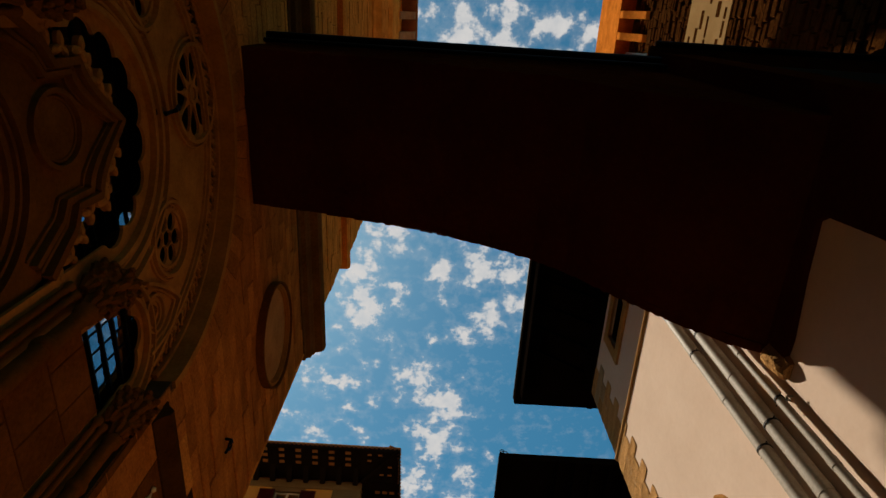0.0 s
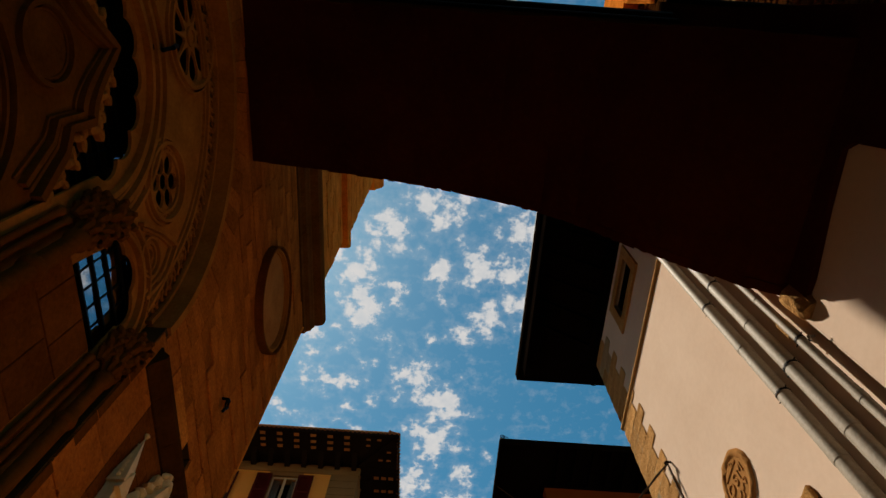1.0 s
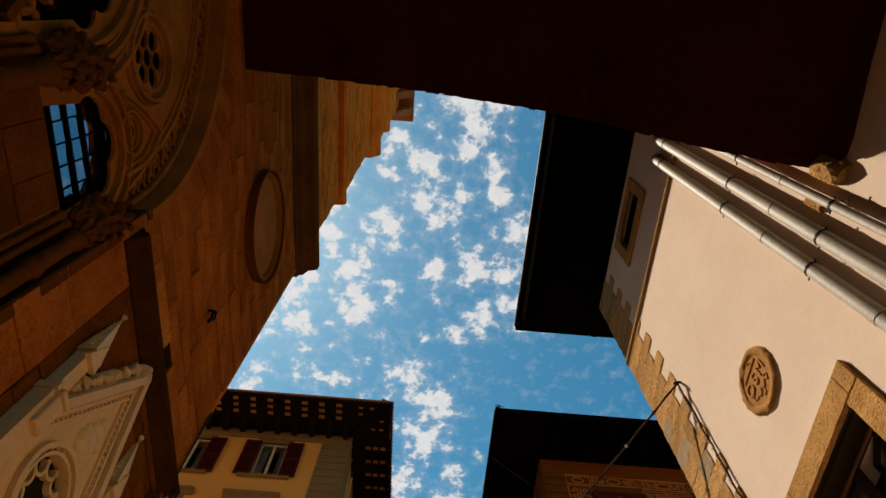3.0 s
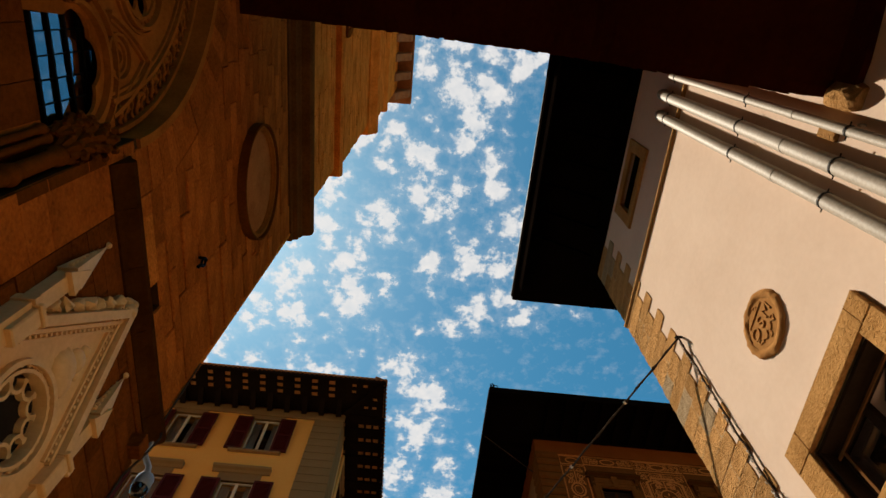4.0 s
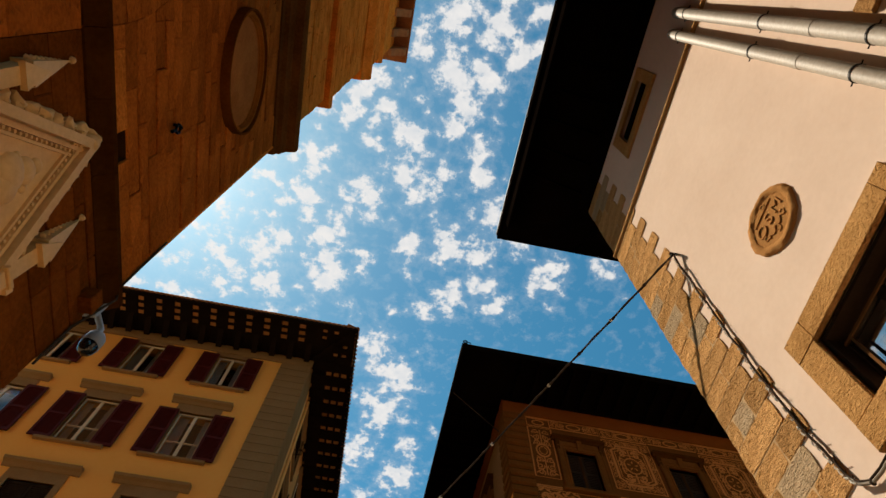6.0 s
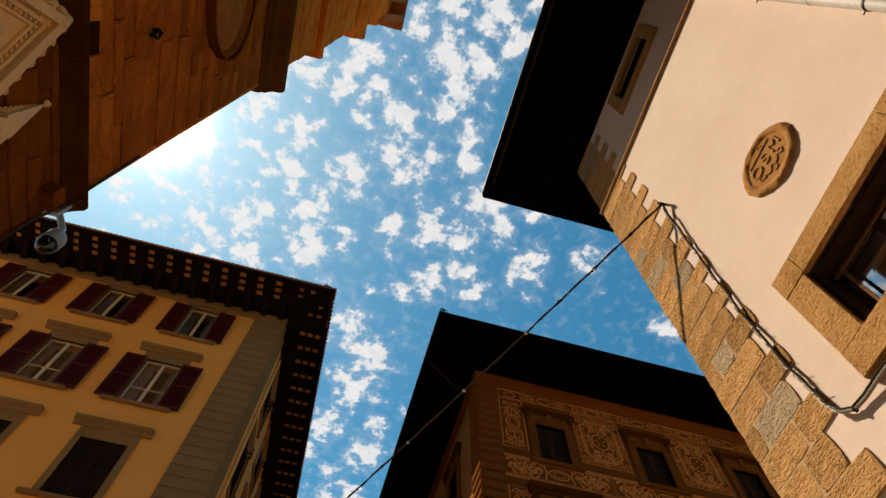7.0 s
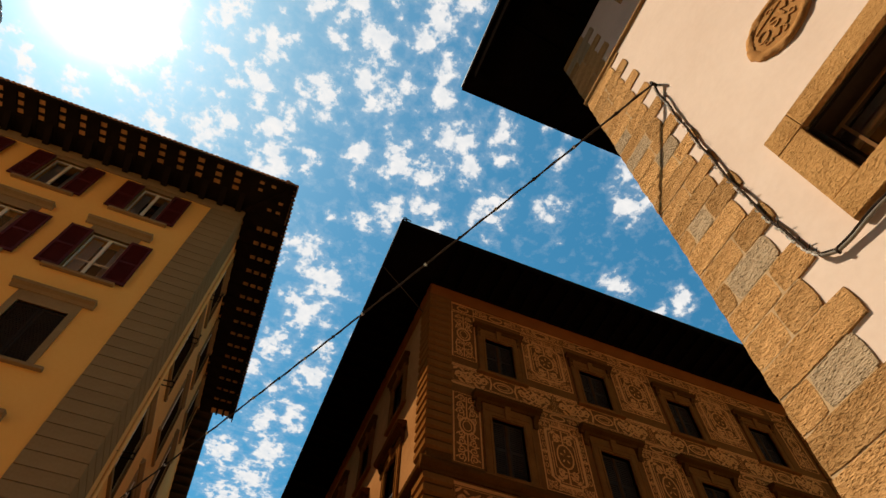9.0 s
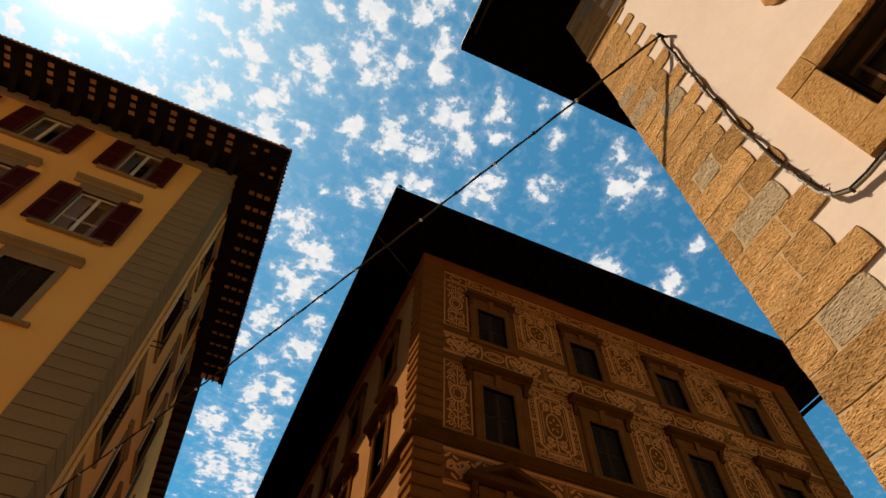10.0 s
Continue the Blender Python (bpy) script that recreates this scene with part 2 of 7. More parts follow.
PALE_GREY = material("pale_cable_sheath", (0.2, 0.165, 0.13), (0.32, 0.275, 0.22), 20, 120, 0.5, 0.2)
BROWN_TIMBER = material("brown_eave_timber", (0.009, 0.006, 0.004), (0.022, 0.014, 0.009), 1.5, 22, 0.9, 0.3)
OLD_TIMBER = material("weathered_eave_timber", (0.022, 0.013, 0.007), (0.045, 0.027, 0.014), 1.5, 22, 0.9, 0.3, spec=0.1)
WALL_TRIM = material("brown_window_trim", (0.12, 0.055, 0.02), (0.18, 0.085, 0.033), 2, 20, 0.85, 0.2)
MORTAR = material("lime_mortar", (0.42, 0.27, 0.14), (0.55, 0.37, 0.2), 6, 60, 0.95, 0.4)
STILE = material("dark_brown_timber", (0.04, 0.016, 0.005), (0.07, 0.029, 0.009), 2, 20, 0.85, 0.2)
COBBLE = material("street_stone", (0.25, 0.175, 0.105), (0.34, 0.245, 0.15), 1.4, 20, 0.85, 0.5)
GLASS = glass_material("window_glass")
SHINY_GLASS = glass_material("reflecting_glass", (0.6, 0.7, 0.8), 3.2)
OLD_GLASS = glass_material("old_church_glass", (0.5, 0.6, 0.7), 4.2)


# ---- building helpers ----
class Shape:
    """Collects the faces of one mesh; place() carries local (u, d, z) into the world."""

    def __init__(self, place=None):
        self.v, self.f, self.place = [], [], place

    def add(self, pts, faces):
        n = len(self.v)
        self.v += [tuple(self.place(*p)) if self.place else tuple(p) for p in pts]
        self.f += [tuple(n + i for i in q) for q in faces]
        return self

    def box(self, a, b, c, d, e, f, taper=0.0):
        t = taper
        self.add([(a, c, e), (b, c, e), (b, d, e), (a, d, e), (a + t, c, f), (b - t, c, f), (b - t, d, f), (a + t, d, f)],
                 [(0, 3, 2, 1), (4, 5, 6, 7), (0, 1, 5, 4), (1, 2, 6, 5), (2, 3, 7, 6), (3, 0, 4, 7)])
        return self

    def block(self, u0, u1, z0, z1, d0, d1, edge=0.012):
        """A block standing proud from d0 to d1, its outer face chamfered by edge."""
        e = edge
        self.add([(u0, d0, z0), (u1, d0, z0), (u1, d0, z1), (u0, d0, z1),
                  (u0, d1 - e, z0), (u1, d1 - e, z0), (u1, d1 - e, z1), (u0, d1 - e, z1),
                  (u0 + e, d1, z0 + e), (u1 - e, d1, z0 + e), (u1 - e, d1, z1 - e), (u0 + e, d1, z1 - e)],
                 [(0, 1, 5, 4), (1, 2, 6, 5), (2, 3, 7, 6), (3, 0, 4, 7), (4, 5, 9, 8), (5, 6, 10, 9), (6, 7, 11, 10), (7, 4, 8, 11), (8, 9, 10, 11), (0, 3, 2, 1)])
        return self

    def extrude(self, outline, a, b, axis="u"):
        """A closed outline, convex or not, carried from a to b along the axis; the outline is in the other two coordinates in order."""
        def at(p, s):
            return {"u": (s, p[0], p[1]), "d": (p[0], s, p[1]), "z": (p[0], p[1], s)}[axis]
        n = len(outline)
        self.add([at(p, a) for p in outline] + [at(p, b) for p in outline],
                 [tuple(range(n))[::-1], tuple(range(n, 2 * n))] + [(i, (i + 1) % n, n + (i + 1) % n, n + i) for i in range(n)])
        return self

    def band(self, inner, outer, d0, d1, closed=False):
        """A flat band between two lines of (u, z) points, standing from d0 to d1."""
        n = len(inner)
        pts = [(p[0], d, p[1]) for d in (d0, d1) for line in (inner, outer) for p in line]
        faces = []
        for i in range(n if closed else n - 1):
            j = (i + 1) % n
            a, b, c, e = i, j, n + j, n + i
            faces += [(2 * n + a, 2 * n + b, 2 * n + c, 2 * n + e), (a, e, c, b), (a, b, 2 * n + b, 2 * n + a), (e, 2 * n + e, 2 * n + c, c)]
        if not closed:
            faces += [(0, 2 * n, 3 * n, n), (n - 1, 2 * n - 1, 4 * n - 1, 3 * n - 1)]
        self.add(pts, faces)
        return self

    def ribbon(self, line, width, d0, d1, closed=False):
        """A strip of that width along a line of (u, z) points."""
        n = len(line)
        inner, outer = [], []
        for i in range(n):
            p, q = (line[(i - 1) % n], line[(i + 1) % n]) if closed else (line[max(i - 1, 0)], line[min(i + 1, n - 1)])
            t = Vector((q[0] - p[0], q[1] - p[1]))
            t = t.normalized() if t.length > 1e-9 else Vector((1, 0))
            o = Vector((-t.y, t.x)) * width / 2
            inner.append((line[i][0] - o.x, line[i][1] - o.y))
            outer.append((line[i][0] + o.x, line[i][1] + o.y))
        return self.band(inner, outer, d0, d1, closed)

    def tube(self, line, radius, sides=8, radii=None, caps=True):
        """A tube along a line of points in local coordinates."""
        pts, faces = [], []
        up = Vector((0.13, 0.21, 0.97))
        for i, p in enumerate(line):
            q0, q1 = Vector(line[max(i - 1, 0)]), Vector(line[min(i + 1, len(line) - 1)])
            t = (q1 - q0).normalized()
            a = t.cross(up).normalized() if abs(t.dot(up)) < 0.99 else t.cross(Vector((1, 0, 0))).normalized()
            b = t.cross(a)
            r = radii[i] if radii else radius
            for k in range(sides):
                w = math.tau * k / sides
                pts.append(tuple(Vector(p) + a * math.cos(w) * r + b * math.sin(w) * r))
        for i in range(len(line) - 1):
            for k in range(sides):
                faces.append((i * sides + k, i * sides + (k + 1) % sides, (i + 1) * sides + (k + 1) % sides, (i + 1) * sides + k))
        if caps:
            faces += [tuple(range(sides))[::-1], tuple(range((len(line) - 1) * sides, len(line) * sides))]
        self.add(pts, faces)
        return self

    def lathe(self, profile, u, d, sides=16, arc=(0, math.tau)):
        """Radius and height pairs turned about the upright line at (u, d)."""
        full = abs(arc[1] - arc[0] - math.tau) < 1e-6
        n = sides if full else sides + 1
        pts = [(u + r * math.cos(arc[0] + (arc[1] - arc[0]) * k / sides), d + r * math.sin(arc[0] + (arc[1] - arc[0]) * k / sides), z) for r, z in profile for k in range(n)]
        faces = [(i * n + k, i * n + (k + 1) % n, (i + 1) * n + (k + 1) % n, (i + 1) * n + k) for i in range(len(profile) - 1) for k in range(n if full else n - 1)]
        faces += [tuple(range(n))[::-1], tuple(range((len(profile) - 1) * n, len(profile) * n))]
        self.add(pts, faces)
        return self

    def dome(self, u, d, z, r, squash=1.0, rings=4, sides=8, axis="d"):
        """A rounded lump whose flat side lies at d, bulging along the axis."""
        pts, faces = [], []
        for i in range(rings + 1):
            a = math.pi / 2 * i / rings
            for k in range(sides):
                w = math.tau * k / sides
                rr, h = r * math.cos(a), r * squash * math.sin(a)
                pts.append((u + rr * math.cos(w), d + h, z + rr * math.sin(w)) if axis == "d" else (u + rr * math.cos(w), d + rr * math.sin(w), z + h))
        for i in range(rings):
            for k in range(sides):
                faces.append((i * sides + k, i * sides + (k + 1) % sides, (i + 1) * sides + (k + 1) % sides, (i + 1) * sides + k))
        faces.append(tuple(range(sides)))
        self.add(pts, faces)
        return self

    def louvre(self, a, b, z0, z1, d0, d1, pitch=0.06):
        """A sheet of overlapping slats in one piece, from d0 at the back to d1 at the slats' lips."""
        n = max(2, round((z1 - z0) / pitch))
        line = []
        for i in range(n):
            z = z0 + (z1 - z0) * i / n
            line += [(d1, z), (d1 - 0.004, z + 0.008), (d0 + 0.008, z + (z1 - z0) / n - 0.004)]
        self.extrude([(d0, z0)] + line + [(d0, z1)], a, b, "u")
        return self

    def mesh(self, name):
        me = bpy.data.meshes.new(name)
        me.from_pydata(self.v, [], self.f)
        bm = bmesh.new()
        bm.from_mesh(me)
        bmesh.ops.recalc_face_normals(bm, faces=bm.faces)
        bm.to_mesh(me)
        bm.free()
        return me


def smooth(ob, angle=40):
    ob.data.shade_smooth()
    ob.data.set_sharp_from_angle(angle=radians(angle))
    return ob


def part(name, shape, mat, parent=None, label="", soft=False):
    """One mesh object out of a Shape (or a mesh), under a thing or a part."""
    me = shape.mesh(name) if isinstance(shape, Shape) else shape
    if not me.materials:
        me.materials.append(mat)
    ob = new(name, me)
    if soft:
        smooth(ob)
    if parent:
        ob.parent = parent
        if parent.type == "EMPTY":
            ob.matrix_parent_inverse = parent.matrix_basis.inverted()
    return tagged(ob, label)


def thing(name, at, label, category, group="", kind=""):
    ob = new(name)
    ob.empty_display_size = 0.2
    ob.location = at
    ob.matrix_basis = Matrix.Translation(at)
    return tagged(ob, label, category, group, kind)


def structure(name, shape, mat, label=""):
    return tagged(part(name, shape, mat, None, label), kind="structure")


def arc(cu, cz, r, a0, a1, n=16):
    return [(cu + r * math.cos(radians(a0 + (a1 - a0) * i / n)), cz + r * math.sin(radians(a0 + (a1 - a0) * i / n))) for i in range(n + 1)]


def circle(cu, cz, r, n=24, rz=None):
    return [(cu + r * math.cos(math.tau * i / n), cz + (rz or r) * math.sin(math.tau * i / n)) for i in range(n)]


# the walls' planes
LEFT, RIGHT, YEL, SGR = -3.47, 3.12, 17.77, 17.68
on_left = lambda u, d, z: (LEFT + d, u, z)
on_right = lambda u, d, z: (RIGHT - d, u, z)
on_yellow = lambda u, d, z: (u, YEL - d, z)
LEAN = 0.036
on_yellow_side = lambda u, d, z: (-2.90 + d + LEAN * (u - YEL), u, z)
along_side = lambda x, y, z: (x + (LEAN * (y - 16.08) if x > -3.0 else 0.0), y, z)
on_sgraffito = lambda u, d, z: (u, SGR - d, z)
on_sgraffito_side = lambda u, d, z: (4.53 - d, u, z)
on_right_end = lambda u, d, z: (u, 7.36 + d, z)


def plate(shape, outline, holes, d0, d1):
    """A slab with holes: outline and holes are loops of (u, z); it stands from d0 to d1."""
    from mathutils.geometry import delaunay_2d_cdt
    loops = [outline, *holes]
    pts, edges = [], []
    for loop in loops:
        n = len(pts)
        pts += [Vector(p) for p in loop]
        edges += [(n + i, n + (i + 1) % len(loop)) for i in range(len(loop))]
    vs, _, fs, *_ = delaunay_2d_cdt(pts, edges, [], 1, 1e-7)
    n = len(vs)

    def inside(x, y, loop):
        odd = False
        for (ax, ay), (bx, by) in zip(loop, loop[1:] + loop[:1]):
            if (ay > y) != (by > y) and x < (bx - ax) * (y - ay) / (by - ay) + ax:
                odd = not odd
        return odd

    faces = []
    for f in fs:
        x, y = sum(vs[i].x for i in f) / len(f), sum(vs[i].y for i in f) / len(f)
        if inside(x, y, outline) and not any(inside(x, y, h) for h in holes):
            faces.append(tuple(f))
    used = {}
    for f in faces:
        for i in range(len(f)):
            a, b = f[i], f[(i + 1) % len(f)]
            used[(a, b)] = 1
    rim = [(a, b) for a, b in used if (b, a) not in used]
    shape.add([(v.x, d1, v.y) for v in vs] + [(v.x, d0, v.y) for v in vs],
              faces + [tuple(n + i for i in f[::-1]) for f in faces] + [(b, a, n + a, n + b) for a, b in rim])
    return shape


def rect(u0, u1, z0, z1):
    return [(u0, z0), (u1, z0), (u1, z1), (u0, z1)]


def profile_run(shape, profile, u0, u1):
    """A moulding: (d, z) outline carried from u0 to u1."""
    return shape.extrude(profile, u0, u1, "u")


# ---- ground and far walls ----
structure("ground", Shape().box(-120, 120, -120, 200, -0.4, 0.0), COBBLE, "grey stone paved street between old buildings")
# unseen wall added behind the viewpoint to shape the street's light
structure("wall_south", Shape().box(-9, 9, -26, -25, 0, 15), STUCCO, "plain cream wall, unseen, added to close the street behind")

# ---- bridge arch between the church and the palace ----
def build_bridge():
    y0, y1 = 0.62, 3.1
    th = thing("arched_bridge", (0, 1.8, 7.0), "dark plastered flying arch spanning the narrow street", "bridge")
    # the half arch springs low from the palace and climbs to the church
    soffit = [(-3.62, 11.45), (-2.6, 11.2), (-1.66, 10.92), (-0.9, 10.66), (-0.39, 10.45), (0.3, 10.08), (0.91, 9.65), (1.3, 9.25), (1.67, 8.75), (2.08, 8.22), (2.4, 7.86), (2.75, 7.54), (3.2, 7.24)]
    line = []
    for (a, b), (c, e) in zip(soffit, soffit[1:]):
        line += [(a + (c - a) * k / 4, b + (e - b) * k / 4) for k in range(4)]
    line.append(soffit[-1])
    rnd = random.Random(4)
    s = Shape()
    steps = 5
    grid = []
    for i, (x, z) in enumerate(line):
        row = []
        for j in range(steps + 1):
            y = y0 + (y1 - y0) * j / steps
            w = 0.0 if j in range(1, steps) else rnd.uniform(-0.02, 0.02)
            row.append((x, y + w, z + rnd.uniform(-0.012, 0.012) + (rnd.uniform(-0.012, 0.012) if j == steps else 0)))
        grid.append(row)
    pts = [p for row in grid for p in row]
    n = steps + 1
    faces = [(i * n + j, i * n + j + 1, (i + 1) * n + j + 1, (i + 1) * n + j) for i in range(len(line) - 1) for j in range(steps)]
    top = len(pts)
    for row in grid:
        x, z = row[0][0], row[0][2]
        pts += [(x, row[0][1], max(z + 0.9, 12.3)), (x, row[-1][1], max(z + 0.9, 12.3))]
    m = len(line)
    for i in range(m - 1):
        faces += [(i * n, (i + 1) * n, top + 2 * (i + 1), top + 2 * i), (i * n + steps, top + 2 * i + 1, top + 2 * (i + 1) + 1, (i + 1) * n + steps), (top + 2 * i, top + 2 * (i + 1), top + 2 * (i + 1) + 1, top + 2 * i + 1)]
    s.add(pts, faces)
    part("vault", s, BRIDGE, th, "reddish plaster vault with a ragged edge, darkened as shade")
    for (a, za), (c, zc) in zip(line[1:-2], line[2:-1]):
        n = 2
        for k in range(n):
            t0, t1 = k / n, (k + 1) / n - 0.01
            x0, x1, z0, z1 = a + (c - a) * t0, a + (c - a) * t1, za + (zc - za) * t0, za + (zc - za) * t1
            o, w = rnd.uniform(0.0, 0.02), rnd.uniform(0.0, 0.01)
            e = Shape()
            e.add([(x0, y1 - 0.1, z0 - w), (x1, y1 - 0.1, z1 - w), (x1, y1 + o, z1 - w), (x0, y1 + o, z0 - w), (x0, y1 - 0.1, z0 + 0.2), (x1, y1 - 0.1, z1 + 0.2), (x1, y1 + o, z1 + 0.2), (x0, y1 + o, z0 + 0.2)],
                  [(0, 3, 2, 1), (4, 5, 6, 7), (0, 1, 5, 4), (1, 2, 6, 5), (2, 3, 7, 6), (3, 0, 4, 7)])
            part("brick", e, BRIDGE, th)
    # coping slabs and a gutter along the back edge
    part("coping", Shape().box(-3.47, 3.12, y0 - 0.12, y0 + 0.2, 12.304, 12.40), DARK_STONE, th)
    part("gutter", Shape().tube([(-3.4, y0 - 0.17, 12.16), (3.0, y0 - 0.17, 12.02)], 0.06, 10), IRON, th, "dark metal gutter")
    part("downpipe", Shape().tube([(-3.4, y0 - 0.10, 11.98), (3.05, y0 - 0.10, 11.8)], 0.035, 8), IRON, th)
    # console stone under the foot
    c = Shape(on_right)
    rough = random.Random(41)
    plan = [(3.165, -0.02), (3.175, 0.05), (3.15, 0.1), (3.09, 0.125), (3.02, 0.115), (2.95, 0.06), (2.91, -0.02)]
    levels = ((6.90, 0.72), (6.95, 0.9), (7.05, 1.0), (7.18, 1.0), (7.3, 0.95))
    pts = [(3.04 + (u - 3.04) * k + rough.uniform(-0.008, 0.008), d * k + rough.uniform(-0.007, 0.007), z + rough.uniform(-0.008, 0.008)) for z, k in levels for u, d in plan]
    n = len(plan)
    c.add(pts, [(i * n + k, i * n + (k + 1) % n, (i + 1) * n + (k + 1) % n, (i + 1) * n + k) for i in range(len(levels) - 1) for k in range(n)] + [tuple(range(n)), tuple(range(4 * n, 5 * n))])
    part("console_stone", c, QUOIN, th, "rough ochre corbel stone under the arch")
    return th


build_bridge()

# ---- the church on the left ----
CY, CZ, CR = 1.48, 7.97, 2.83
END = 7.75


def build_church():
    th = thing("church", (-6, 2, 0), "tall brown limestone church with a traceried arch and cornices", "church")
    wall = Shape(on_left)
    # wall with the arched opening
    arch_hole = [(CY - CR, 4.2)] + [(CY + CR, 4.2)] + arc(CY, CZ, CR, 0, 180, 40)
    plate(wall, rect(-22, END - 0.02, 0.0, 16.4), [arch_hole, rect(6.0, 6.33, 7.75, 8.10)], -0.95, -0.03)
    core = part("wall", wall, WALL_CORE, th, "coursed brown limestone wall")
    # mass behind
    part("nave_wall", Shape().box(-16, LEFT - 1.4, -22, END - 0.02, 0.0, 39.0), DARK_STONE, th)
    upper = Shape(on_left)
    for z0, z1, p in ((16.35, 20.3, 0.0), (20.3, 28.4, 0.07), (28.4, 34.2, 0.2), (34.2, 42.0, 0.24)):
        upper.box(-22, END + p - 0.02, -1.5, p - 0.03, z0, z1)
    part("upper_wall", upper, WALL_CORE, th)
    # cornices: dark moulded runs that turn the corner
    def cornice(name, prof, label="", mat=None, turn=0.0):
        s = Shape(on_left)
        reach = max(p[0] for p in prof)
        profile_run(s, prof, -22, END + (turn or reach))
        part(name, s, mat or WALL_REST, th, label)
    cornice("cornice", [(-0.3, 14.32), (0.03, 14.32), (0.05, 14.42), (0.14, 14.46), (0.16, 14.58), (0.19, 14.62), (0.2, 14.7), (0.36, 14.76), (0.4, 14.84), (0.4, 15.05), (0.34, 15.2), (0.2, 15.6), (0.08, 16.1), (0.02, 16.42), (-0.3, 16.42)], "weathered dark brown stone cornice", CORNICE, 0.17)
    cornice("string_course", [(-0.3, 20.05), (0.16, 20.08), (0.22, 20.2), (0.22, 20.36), (0.12, 20.7), (0.07, 20.95), (-0.3, 20.95)])
    cornice("cornice", [(-0.3, 27.9), (0.12, 27.9), (0.2, 28.1), (0.42, 28.4), (0.46, 28.75), (0.36, 29.3), (0.22, 30.6), (-0.3, 30.6)])
    cornice("cornice", [(-0.3, 33.6), (0.22, 33.6), (0.38, 33.9), (0.38, 34.3), (0.26, 35.2), (-0.3, 35.2)])
    # corbelled eave at the top
    eave = Shape(on_left)
    eave.box(-22, END + 1.2, -0.5, 1.2, 42.4, 43.4)
    part("eave", eave, ROOF_TILE, th, "overhanging terracotta coloured eave on corbels")
    cm = None
    for i in range(12):
        y = 8.2 - i * 1.15
        if cm is None:
            c = Shape()
            c.extrude([(0.2, -2.6), (0.35, -2.5), (0.55, -1.7), (1.05, -0.9), (1.12, 0.0), (0.2, 0.0)], -0.22, 0.22, "u")
            c.v = [(LEFT + p[1], p[0], p[2]) for p in c.v]
            cm = c.mesh("corbel")
            cm.materials.append(ROOF_TILE)
        ob = part("corbel", cm, ROOF_TILE, th)
        ob.matrix_basis = Matrix.Translation((0, y, 42.4))
    return th, core


WALL_REST = material("brown_limestone_far", (0.36, 0.088, 0.01), (0.88, 0.28, 0.044), 1.6, 24, 0.92, 1.0, stretch=(1, 0.85, 1.15), bump_size=0.035, fine_mix=0.5)
# ledge coloured darker than the wall, for the shade on its underside
LEDGE = material("shaded_ledge_stone", (0.035, 0.011, 0.002), (0.085, 0.027, 0.005), 1.6, 18, 0.9, 0.6)
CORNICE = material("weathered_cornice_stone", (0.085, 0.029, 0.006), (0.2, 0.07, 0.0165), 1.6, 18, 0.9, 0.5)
church, church_wall = build_church()


